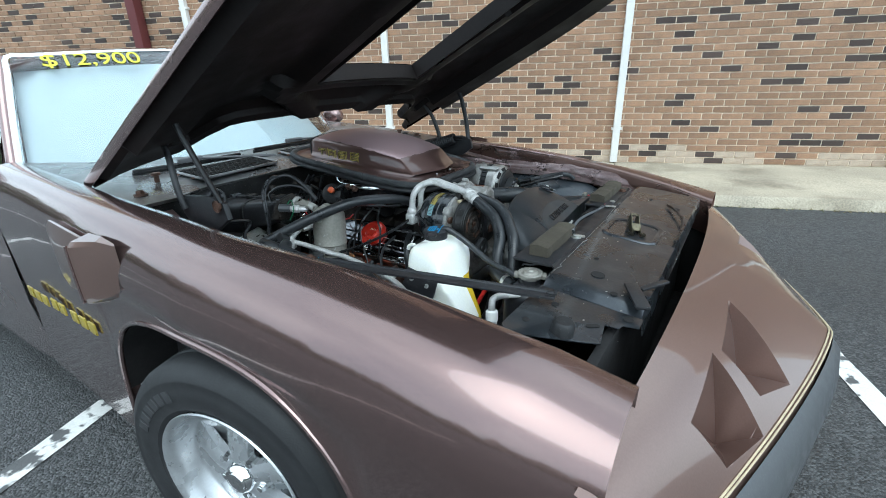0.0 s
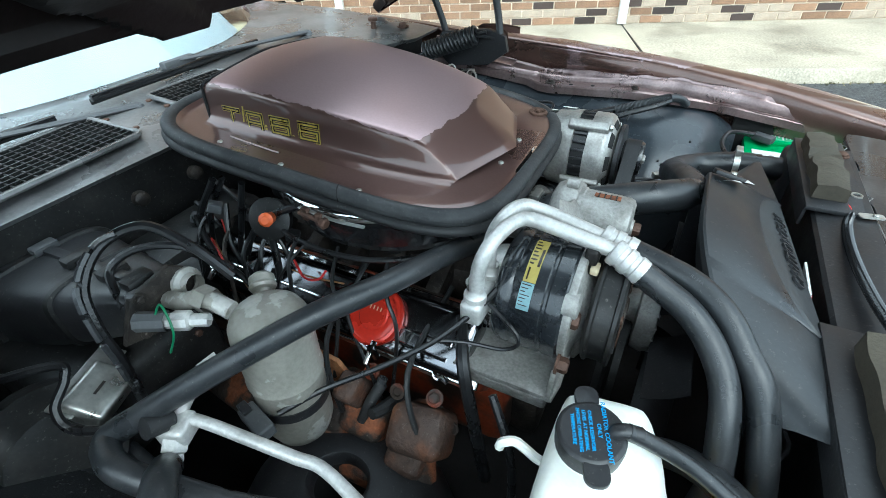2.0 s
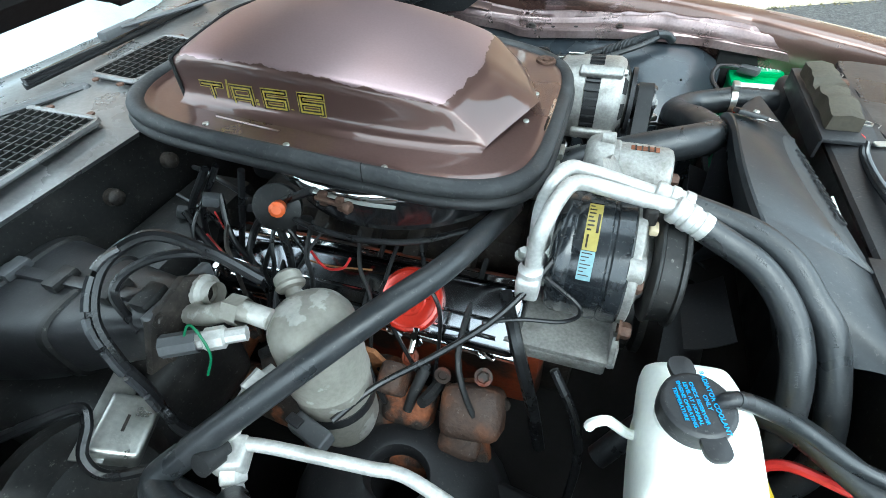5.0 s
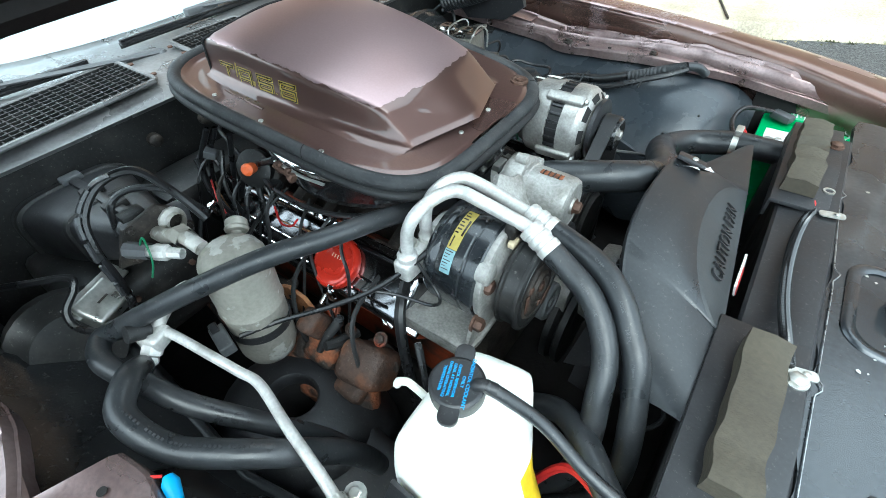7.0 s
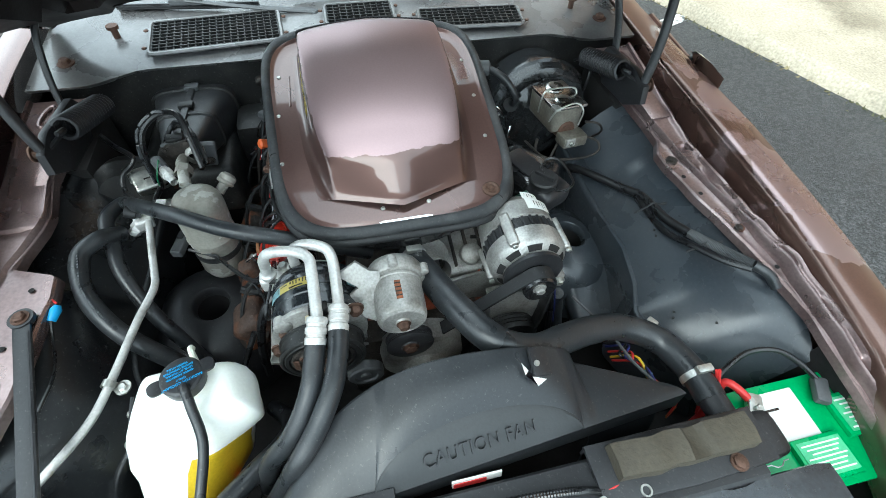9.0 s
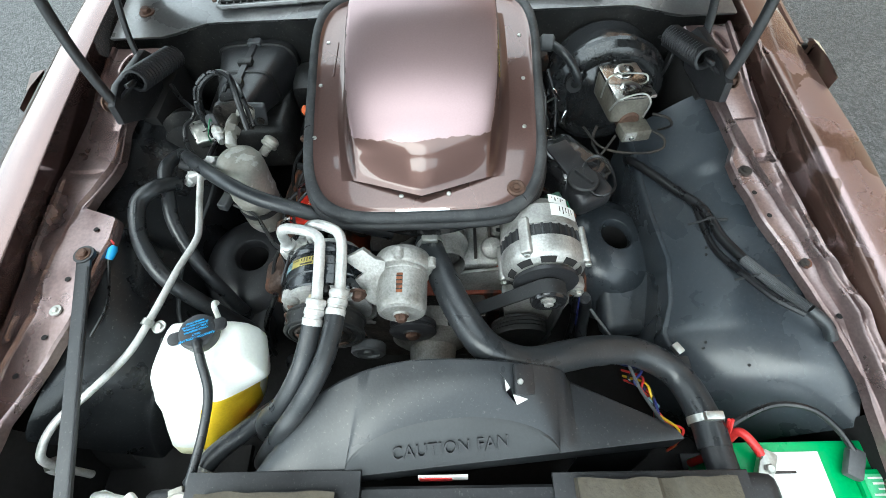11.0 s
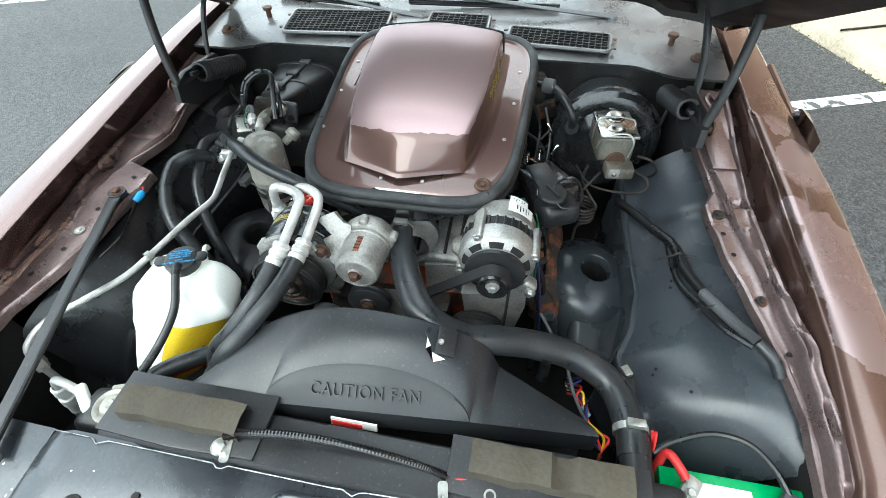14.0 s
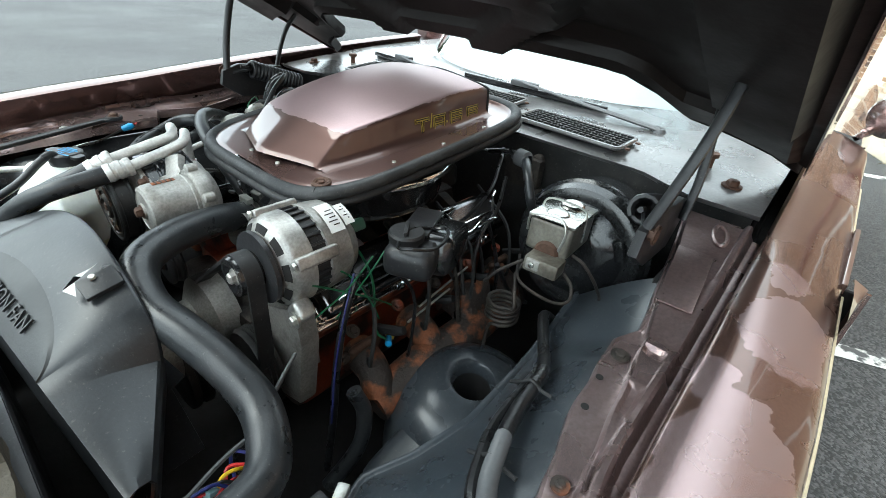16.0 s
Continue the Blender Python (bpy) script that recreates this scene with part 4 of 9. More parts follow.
part("rear_lip", sheet([[hood_point(0.0, y, 0.0), hood_point(-0.006, y, 0.012), hood_point(0.004, y, 0.03)] for y in np.linspace(-0.755, 0.755, 31)], 0.003), "hood_under", hood)
part("opening_rim", sheet([[hood_point(d, y, 0.0), hood_point(d, y, 0.055)] for d, y in [(HOLE[0], v) for v in np.linspace(-0.24, 0.26, 12)] + [(v, 0.262 - 0.05 * (v - HOLE[0])) for v in np.linspace(HOLE[0], HOLE[1], 10)] + [(HOLE[1], v) for v in np.linspace(0.23, -0.21, 12)] + [(v, -0.242 + 0.05 * (v - HOLE[0])) for v in np.linspace(HOLE[1], HOLE[0], 10)]], 0.004), "hood_under", hood)

# hinges: arms, spring
for s in (-1, 1):
    y = s * 0.635
    plate = slab([(-0.14, 0.02), (-0.15, 0.06), (-0.2, 0.075), (-0.34, 0.06), (-0.37, 0.02), (-0.32, -0.03), (-0.2, -0.02)], -0.008, 0.008, 0.003, Matrix.Translation((0, y, 0.93)) @ Matrix.Rotation(radians(90), 4, "X"))
    hinge = part("hinge", plate, "black_satin", hood, "black spring-loaded hinge")
    part("arm", tube([(-0.165, y, 0.985), (-0.178, s * 0.648, 1.04), (-0.200, s * 0.662, 1.11), (-0.232, s * 0.672, 1.19), (-0.278, s * 0.672, 1.262)], 0.0105, 10, 5, flat=0.7), "black_satin", hinge)
    part("arm", tube([(-0.33, s * 0.65, 0.955), (-0.35, s * 0.65, 1.02), (-0.375, s * 0.64, 1.09), (-0.41, s * 0.63, 1.14)], 0.0095, 10, 5, flat=0.7), "black_satin", hinge)
    sp = []
    a0, a1 = Vector((-0.225, s * 0.61, 0.992)), Vector((-0.385, s * 0.60, 0.94))
    ax = (a1 - a0).normalized()
    s1 = ax.orthogonal().normalized()
    s2 = ax.cross(s1)
    for k in range(15 * 12 + 1):
        f = k / 180
        sp.append(a0.lerp(a1, f) + 0.022 * (math.cos(k * math.pi / 6) * s1 + math.sin(k * math.pi / 6) * s2))
    part("spring", tube(sp, 0.0052, 6, 1), "black_satin", hinge, "coil spring")
    part("hook", tube([a0 - ax * 0.03, a0, (a0.x + 0.035, s * 0.625, 0.985), (a0.x + 0.05, s * 0.635, 0.98)], 0.005, 6, 4), "black_satin", hinge)
    part("pivot", bolt((-0.165, s * 0.652, 0.985), (0, -s, 0), 0.011, 0.012, 0.016), "rust_dark", hinge)

# ---- cowl, firewall, inner wings, supports ----
def cowl_z(x):
    return lerp_table(x, [(-1.3, 1.025), (-0.9, 1.012), (-0.76, 1.005), (-0.66, 0.993), (-0.5, 0.982), (-0.46, 0.976), (-0.42, 0.970)])


def cowl_front(y):
    a = abs(y)
    return -0.47 if a < 0.3 else (-0.47 + 0.0 * a if a < 0.52 else -0.47 + 0.05 * min(1, (a - 0.52) / 0.1))


rows = []
for y in np.linspace(-0.752, 0.752, 61):
    xf = cowl_front(y)
    bow = 0.45 * abs(y / 0.745) ** 2.6
    row = [(xf - 0.010, y, 0.958), (xf - 0.003, y, 0.963), (xf + 0.001, y, 0.970)]
    for f in (0.15, 0.3, 0.5, 0.7, 0.85, 1.0):
        x = xf + (-0.80 - bow - xf) * f
        row.append((x, y, cowl_z(x) + 0.004 * noise.noise((x * 9, y * 7, 2))))
    row.append((-0.83 - bow, y, 0.985))
    rows.append(row)
cowl = part("cowl_panel", sheet(rows, 0.003), "cowl", car, "weathered grey cowl panel", angle=50)
rows = [[(-0.485, y, z) for z in (0.40, 0.6, 0.75, 0.968)] for y in np.linspace(-0.74, 0.74, 15)]
part("firewall", sheet(rows, 0.01), "black_dusty", car, "sooty black firewall")


def grille(cx, cy, w, h, tilt, yaw):
    """A pressed mesh grille lying on the cowl."""
    m = Matrix.Translation((cx, cy, cowl_z(cx) + 0.004)) @ Matrix.Rotation(radians(yaw), 4, "Z") @ Matrix.Rotation(radians(tilt), 4, "Y")
    holder = thing("cowl_grille", "black pressed metal cowl air grille", "air grille", at=(cx, cy, cowl_z(cx)), group="cowl grilles")
    # Near-black slab: the shade behind the mesh, put into its colour.
    part("recess", slab(round_rect(h, w, 0.012), -0.001, 0.0015, 0, m), "bottom", holder)
    bm = bmesh.new()
    nx, ny = max(4, int(h / 0.0135)), max(6, int(w / 0.0165))
    for i in range(nx + 1):
        box((-h / 2 + h * i / nx, 0, 0.006), (0.0026, w, 0.007), 0, None, bm)
    for j in range(ny + 1):
        box((0, -w / 2 + w * j / ny, 0.0055), (h, 0.0026, 0.005), 0, None, bm)
    bmesh.ops.transform(bm, matrix=m, verts=bm.verts[:])
    part("mesh", bm, "black_dusty", holder, smooth=False)
    rim = [(*p, 0.006) for p in round_rect(h + 0.012, w + 0.012, 0.014, 4)]
    bm = tube(rim, 0.005, 6, 1, closed=True)
    bmesh.ops.transform(bm, matrix=m, verts=bm.verts[:])
    part("rim", bm, "cowl", holder)
    for sx in (-1, 1):
        part("screw", bolt(m @ Vector((sx * h * 0.3, w / 2 + 0.018, 0.003)), (0, 0, 1), 0.006, 0.004), "rust_dark", holder)
        part("screw", bolt(m @ Vector((sx * h * 0.3, -w / 2 - 0.018, 0.003)), (0, 0, 1), 0.006, 0.004), "rust_dark", holder)


grille(-0.575, -0.345, 0.30, 0.13, 4, 4)
grille(-0.61, 0.02, 0.17, 0.09, 4, 0)
grille(-0.548, 0.315, 0.27, 0.085, 4, -4)

# brown bolt-on rails between the inner wings and the fenders
RAIL = {  # upper tier: inner edge, height, outer edge; lower ledge: inner edge, height
    1: ([(-0.42, 0.640), (-0.3, 0.664), (-0.2, 0.680), (-0.1, 0.700), (0, 0.714), (0.1, 0.726), (0.2, 0.738), (0.3, 0.750), (0.45, 0.752), (0.72, 0.735)],
        [(-0.42, 0.940), (-0.3, 0.920), (-0.2, 0.901), (-0.1, 0.884), (0, 0.875), (0.1, 0.876), (0.2, 0.880), (0.3, 0.880), (0.45, 0.862), (0.72, 0.82)],
        [(-0.42, 0.737), (0.2, 0.740), (0.3, 0.758), (0.72, 0.745)],
        [(-0.42, 0.640), (-0.10, 0.690), (-0.06, 0.668), (0, 0.672), (0.1, 0.684), (0.2, 0.706), (0.3, 0.732), (0.4, 0.748), (0.72, 0.733)],
        [(-0.42, 0.925), (-0.10, 0.868), (-0.03, 0.860), (0.1, 0.861), (0.2, 0.857), (0.3, 0.846), (0.45, 0.83), (0.72, 0.80)]),
    -1: ([(-0.42, 0.640), (-0.3, 0.668), (-0.2, 0.681), (-0.1, 0.668), (-0.06, 0.672), (0.03, 0.698), (0.19, 0.702), (0.27, 0.692), (0.34, 0.706), (0.46, 0.728), (0.72, 0.735)],
         [(-0.42, 0.940), (-0.3, 0.922), (-0.2, 0.905), (-0.1, 0.897), (0.03, 0.894), (0.2, 0.892), (0.3, 0.884), (0.45, 0.862), (0.72, 0.82)],
         [(-0.42, 0.752), (-0.06, 0.754), (0.05, 0.742), (0.26, 0.722), (0.34, 0.722), (0.72, 0.745)],
         [(-0.42, 0.640), (-0.2, 0.685), (-0.1, 0.672), (0.03, 0.690), (0.06, 0.612), (0.11, 0.606), (0.25, 0.620), (0.345, 0.642), (0.41, 0.672), (0.45, 0.695), (0.72, 0.733)],
         [(-0.42, 0.925), (-0.10, 0.884), (0.03, 0.884), (0.1, 0.888), (0.17, 0.888), (0.26, 0.878), (0.34, 0.868), (0.45, 0.845), (0.72, 0.80)])}


def stepped_rail(s):
    rows = []
    for i in range(230):
        x = -0.42 + 1.14 * i / 229
        yu, zu, yr, yl, zl = (lerp_table(x, t) for t in RAIL[s])
        yl += 0.0035 * noise.noise((x * 16, s, 0))
        zu += 0.002 * noise.noise((x * 13, 2, s))
        yu += 0.004 * noise.noise((x * 19, 3, s)) * (1 if x > -0.08 else 0.3)
        yl = min(yl, yu - 0.002)
        zl = min(zl, zu - 0.006)
        yr = max(yu + 0.009, yr)
        sink = 0.008 * max(0.0, math.sin((x - 0.02) * 52) if x > -0.06 else -1) ** 0.5
        lift = 0.006 * max(0.0, math.sin(x * 15 + 0.6)) ** 0.4
        prof = [(yl - 0.002, zl - 0.022), (yl, zl - 0.004), (yl + 0.004, zl), (yl + 0.5 * (yu - yl), zl - 0.001 + 0.002 * noise.noise((x * 12, 0, s))), (yu - 0.005, zl + 0.001), (yu - 0.002, min(zu - 0.004, zl + 0.002)),
                (yu, zu - 0.004), (yu + 0.003, zu), (yu + 0.35 * (yr - yu) + 0.001, zu - sink), (yu + 0.8 * (yr - yu), zu - sink), (yr, zu + 0.001), (yr + 0.003, zu + 0.003 + lift),
                (yr + 0.009, zu + 0.004 + lift + 0.002 * noise.noise((x * 21, 5, s))), (yr + 0.013, zu + lift), (yr + 0.015, zu - 0.008), (yr + 0.021, zu - 0.018), (0.795, zu - 0.022)]
        rows.append([(x, s * y, z) for y, z in prof])
    return part("wing_rail", sheet(rows), "paint_inner", car, "stepped brown inner rail, scuffed, with stamped pockets", angle=35)


for s, holes in ((1, ((0.029, 0.687), (0.087, 0.695), (0.296, 0.745))), (-1, ((0.090, 0.642), (0.20, 0.655), (0.31, 0.660), (0.375, 0.690)))):
    rail = stepped_rail(s)
    # Each hole is a near-black disc, its inner shade put into the colour.
    for x, y in holes:
        part("hole", lathe([(0, 0.0050), (0.0008, 0.0050), (0.0008, 0)], (x, s * y, lerp_table(x, RAIL[s][4]) + 0.0015), (0, 0, 1), 14), "bottom", rail)
    if s > 0:
        part("bolt", bolt((-0.03, 0.690, 0.862), (0, 0, 1), 0.008, 0.006, 0.013), "grime", rail)
        part("bolt", bolt((0.195, 0.722, 0.860), (0.1, 0, 1), 0.006, 0.005, 0.010), "rust", rail, "rusty bolt")
    else:
        part("bolt", bolt((0.261, -0.656, 0.880), (0, 0, 1), 0.006, 0.005, 0.0105), "zinc", rail, "bright hex bolt")
    part("lap_plate", slab([(-0.075, -0.030), (0.075, -0.034), (0.080, 0.018), (-0.070, 0.026)], 0.0, 0.003, 0.001, Matrix.Translation((-0.225, s * 0.708, 0.9095)) @ Matrix.Rotation(radians(10.8), 4, "Y") @ Matrix.Rotation(radians(9 * s), 4, "Z") @ Matrix.Diagonal((1, s, 1, 1))), "paint_inner", rail, "overlapping plate on the rail")
    part("slot_rim", tube([Vector((-0.365 + 0.030 * math.cos(a), s * (0.712 + 0.011 * math.sin(a) + 0.008 * math.cos(a)), 0.936 - 0.005 * math.cos(a))) for a in np.linspace(0, 2 * math.pi, 19)[:-1]], 0.004, 6, 2, closed=True), "paint_inner", rail, "raised rim of a slot")
for s in (-1, 1):
    part("bolt", bolt((-0.505, s * 0.682, cowl_z(-0.505)), (0, 0, 1), 0.012, 0.012, 0.019), "rust_dark", cowl)

# inner wings
WING_Y = [(-0.26, 0.535), (-0.1, 0.545), (0.1, 0.555), (0.2, 0.535), (0.27, 0.505), (0.33, 0.525), (0.40, 0.56), (0.46, 0.61)]
for s in (-1, 1):
    rows = []
    for i in range(60):
        x = -0.27 + 0.735 * i / 59
        end = max(0.0, (x - 0.36) / 0.105)
        hump = 0.5 + 0.5 * math.cos(max(-1, min(1, (x - 0.30) / 0.20)) * math.pi)
        zt = lerp_table(x, RAIL[s][4]) - (0.030 if s < 0 else 0.017)
        yt = lerp_table(x, RAIL[s][3]) + 0.014
        yi = lerp_table(x, WING_Y)
        row = []
        for f in np.linspace(0, 1, 18):
            y = yt + (yi - yt) * f
            z = zt - 0.010 - 0.115 * f ** (1.2 if s < 0 else 1.25) + 0.012 * hump * math.sin(f * math.pi) - 0.13 * end ** 2 * (0.3 + f)
            row.append((x, s * y, z))
        z = row[-1][2]
        row += [(x, s * (yi - 0.006), z + 0.003), (x, s * (yi - 0.011), z + 0.001), (x, s * (yi - 0.014), z - 0.012), (x, s * (yi - 0.016), z - 0.07), (x, s * (yi - 0.02), 0.5)]
        rows.append(row)
    wing = part("inner_wing", sheet(rows, 0.003), "wheelhouse" if s > 0 else "wing_black", car, "dark grey inner wing panel" if s > 0 else "glossy black inner wing panel", angle=55)
    for x, y in ((0.11, 0.60), (0.125, 0.597), (0.30, 0.56), (0.31, 0.555), (0.36, 0.60)):
        part("pin_hole", lathe([(0, 0.003), (0.004, 0.002), (0.004, 0)], (x, s * y, 0.795 - 1.1 * (0.61 - y)), (0, -s * 0.6, 0.8), 8), "bottom", wing)
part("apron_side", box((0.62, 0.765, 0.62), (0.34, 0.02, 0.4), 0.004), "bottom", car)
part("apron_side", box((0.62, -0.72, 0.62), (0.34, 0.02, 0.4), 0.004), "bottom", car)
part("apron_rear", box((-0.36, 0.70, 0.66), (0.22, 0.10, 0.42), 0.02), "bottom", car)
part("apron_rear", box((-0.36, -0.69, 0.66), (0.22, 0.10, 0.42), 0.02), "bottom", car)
# Dark panels added where the bay's front corners fall into shade.
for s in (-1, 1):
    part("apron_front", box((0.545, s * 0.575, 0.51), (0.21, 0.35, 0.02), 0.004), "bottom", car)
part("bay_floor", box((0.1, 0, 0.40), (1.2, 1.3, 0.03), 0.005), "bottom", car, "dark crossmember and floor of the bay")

# radiator support: top plate, front apron panel
rows = []
for i in range(49):
    y = -0.412 + 0.972 * i / 48
    w = 0.004 * (1 if (i % 8) < 2 else 0)
    k = 0.012 * min(1.0, max(0.0, (-0.385 - y) / 0.02))
    rows.append([(0.632 + w, y, 0.858 - k), (0.634 + w, y, 0.866 - k), (0.66, y, 0.867 - k), (0.72, y, 0.862 - k), (0.80, y, 0.852 - k), (0.845, y, 0.846 - k), (0.85, y, 0.835 - k), (0.852, y, 0.80)])
sup = part("support_panel", sheet(rows, 0.003), "support", car, "scuffed grey-black radiator support panel", angle=30)
rows = [[(0.552, y, 0.856), (0.556, y, 0.8615), (0.575, y, 0.864), (0.60, y, 0.8715), (0.63, y, 0.8715), (0.638, y, 0.862)] for y in np.linspace(-0.33, 0.46, 20)]
part("tie_bar", sheet(rows, 0.004), "black_satin", sup, "black radiator tie bar")
edge = []
for i in range(115):
    y = -0.40 + 0.90 * i / 114
    notch = max(0.0, 1 - abs((y + 0.02) % 0.2 - 0.1) / 0.012)
    edge.append((0.640 - 0.045 * max(0.0, (y - 0.05)) + 0.008 * notch, y, 0.8690 + 0.002 * notch))
part("worn_edge", tube(edge, 0.0009, 6, 1), "support_edge", sup, "paint worn to bright metal along the notched edge")
part("corner_plate", slab([(x - 0.75, y) for x, y in ((0.635, -0.410), (0.85, -0.410), (0.85, -0.448), (0.822, -0.458), (0.818, -0.474), (0.792, -0.478), (0.803, -0.545), (0.775, -0.562), (0.70, -0.598), (0.655, -0.622), (0.632, -0.60))],
                          -0.003, 0.0, 0.001, Matrix.Translation((0.75, 0, 0.8455)) @ Matrix.Rotation(radians(6.2), 4, "Y")), "support", sup, "lower corner plate of the support")
part("slot", slab(round_rect(0.028, 0.010, 0.005), 0, 0.001, 0, Matrix.Translation((0.775, -0.50, 0.8438)) @ Matrix.Rotation(radians(6.2), 4, "Y") @ Matrix.Rotation(radians(40), 4, "Z")), "bottom", sup)
# Dark pan and side panels added for the deep shade behind the nose.
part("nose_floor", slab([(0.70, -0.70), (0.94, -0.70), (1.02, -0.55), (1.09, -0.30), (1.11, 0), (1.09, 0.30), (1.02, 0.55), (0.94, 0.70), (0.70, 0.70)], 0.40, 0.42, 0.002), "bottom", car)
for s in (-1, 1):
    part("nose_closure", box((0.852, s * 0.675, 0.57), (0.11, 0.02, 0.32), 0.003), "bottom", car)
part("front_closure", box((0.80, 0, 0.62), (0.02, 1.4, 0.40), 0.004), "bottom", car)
for x, y, r in ((0.728, -0.306, 0.016), (0.78, -0.37, 0.008), (0.82, -0.36, 0.012), (0.70, -0.22, 0.006), (0.80, 0.35, 0.010), (0.71, 0.4, 0.006)):
    part("hole", lathe([(0, r), (0.001, r * 0.98), (0.001, 0)], (x, y, lerp_table(x, [(0.66, 0.867), (0.72, 0.862), (0.80, 0.852), (0.845, 0.846)]) + 0.0012), (0.1, 0, 1), 16), "bottom", sup)
part("grommet", lathe([(0, 0.022), (0.022, 0.02), (0.026, 0.016), (0.026, 0)], (0.735, -0.555, 0.846), (0.1, 0, 1), 20), "rubber_dark", sup)
for x, y, r in ((0.69, -0.47, 0.008), (0.825, -0.432, 0.010), (0.665, -0.56, 0.007)):
    part("hole", lathe([(0, r), (0.001, r * 0.98), (0.001, 0)], (x, y, 0.8462 - 0.108 * (x - 0.75)), (0.108, 0, 1), 16), "bottom", sup)


# ---- shaker scoop and air cleaner ----
CY = 0.018


def plate_z(x):
    return 0.984 - 0.10 * x


def seal_loop(out=0.0, up=0.0, n=112):
    """The outline of the scoop's seal in its own tilted plane, out metres outside its middle line."""
    pts = []
    for k in range(n):
        a = 2 * math.pi * k / n
        c, s_ = math.cos(a), math.sin(a)
        x = math.copysign(abs(c) ** 0.40, c)
        y = math.copysign(abs(s_) ** 0.42, s_)
        px = -0.156 + (0.294 + out) * x
        py = CY + 0.002 + (0.232 - 0.016 * x + out) * y
        pts.append(Vector((px, py, 0.978 - 0.122 * px + up)))
    return pts


scoop = thing("shaker_scoop", "brown scoop with gold badge and foam seal above the engine", "hood scoop", at=(-0.16, CY, 0.95))
SEAL = [(-0.012, -0.006), (-0.011, 0.005), (-0.007, 0.0105), (-0.001, 0.012), (0.005, 0.010), (0.0085, 0.004), (0.0088, -0.003), (0.0065, -0.0065)]
LIP = [(0.0050, -0.0070), (0.0085, -0.0085), (0.0120, -0.0130), (0.0118, -0.0185), (0.0085, -0.0220), (0.002, -0.0235), (-0.006, -0.022)]
part("seal", sheet([seal_loop(o, u) for o, u in SEAL], 0, None, True), "seal", scoop, "weathered black foam seal", angle=60)
part("seal_lip", sheet([seal_loop(o, u) for o, u in LIP], 0, None, True), "rubber_dark", scoop, "lower lip of the seal", angle=60)
for x, y in ((-0.086, -0.213), (0.085, 0.176)):
    near = min(seal_loop(0.0, 0.0), key=lambda q: (q.x - x) ** 2 + (q.y - y) ** 2)
    d = (near - Vector((-0.156, CY, near.z))).normalized()
    part("seal_joint", tube([near + d * -0.006 + Vector((0, 0, 0.0113)), near + d * 0.003 + Vector((0, 0, 0.0113)), near + d * 0.0088 + Vector((0, 0, 0.003)), near + d * 0.009 + Vector((0, 0, -0.006))], 0.0009, 5, 3), "bottom", scoop, "butt joint of the seal")
rows = [[Vector((p.x, p.y, p.z + 0.006)) for p in seal_loop(-0.009)]]
for o, k in ((-0.0125, 0.2), (-0.0145, 0.75), (-0.020, 1.0), (-0.034, 1.0)):
    rows.append([Vector((p.x, p.y, (p.z + 0.006) * (1 - k) + (plate_z(p.x)) * k)) for p in seal_loop(o)])
bm = sheet(rows, 0, None, True)
bm.verts.ensure_lookup_table()
bm.faces.new(bm.verts[-112:])
M["scoop_base"] = mat("glossy brown scoop base paint", (0.135, 0.078, 0.068), 0.32, 0.6, 0.12, 5.0, 260.0, 0.006, coat=1.0, coat_rough=0.05)
part("base_plate", bm, "scoop_base", scoop, "glossy brown base plate, dished below the seal", angle=50)

# the scoop's own shell: sections from its tail opening to its chevron nose
SECT = [  # x, half width at foot, half width at top edge, z of top edge, z of ridge
    (-0.372, 0.158, 0.154, 1.077, 1.089), (-0.34, 0.160, 0.155, 1.083, 1.097), (-0.25, 0.159, 0.153, 1.079, 1.094),
    (-0.15, 0.156, 0.147, 1.067, 1.081), (-0.07, 0.150, 0.138, 1.053, 1.065), (-0.02, 0.143, 0.129, 1.042, 1.051),
    (0.010, 0.138, 0.123, 1.031, 1.037), (0.030, 0.135, 0.121, 1.013, 1.018), (0.048, 0.133, 0.119, 0.996, 1.000), (0.062, 0.131, 0.118, 0.982, 0.985)]
first, second = smooth_line([(a, b, c) for a, b, c, d, e in SECT], 6), smooth_line([(a, d, e) for a, b, c, d, e in SECT], 6)
WALL = ((0.018, 0.0015, 0.0), (0.009, 0.004, 0.02), (0.004, 0.010, 0.06), (0.001, 0.020, 0.13), (0.0, 0.0, 0.28), (0.0, 0.0, 0.5), (0.0, 0.0, 0.72), (0.0, 0.0, 0.86), (-0.0008, 0.0, 0.935), (-0.004, 0.0, 0.982), (-0.010, 0.0, 1.005))
rows = []
for (x, wf, wt), (_, zt, zr) in zip(first, second):
    zp = plate_z(x)
    zt, zr = max(zt, zp + 0.002), max(zr, zp + 0.0025)
    half = [(wf + (wt - wf) * k + o, zp + (zt - zp) * k + min(u * 0.1, 0.0015)) for o, u, k in WALL]
    half += [(wt * f, zt + (zr - zt) * g) for f, g in ((0.84, 0.28), (0.66, 0.53), (0.46, 0.75), (0.24, 0.92))]
    full = [(-y, z) for y, z in half] + [(0.0, zr)] + [(y, z) for y, z in half[::-1]]
    push = 0.046 * max(0.0, min(1.0, (x + 0.03) / 0.085)) ** 1.2
    back = 0.012 * max(0.0, min(1.0, (-0.33 - x) / 0.04))
    rows.append([(x + (push - back) * max(0.0, 1 - abs(y) / wf), CY + y, z + 0.0012 * math.exp(-(y / 0.006) ** 2) * (1 if x > 0.008 else 0)) for y, z in full])
M["scoop"] = mat("brown metallic scoop paint", (0.37, 0.262, 0.268), 0.37, 0.7, 0.07, 3.0, 300.0, 0.004, rough_vary=0.03)
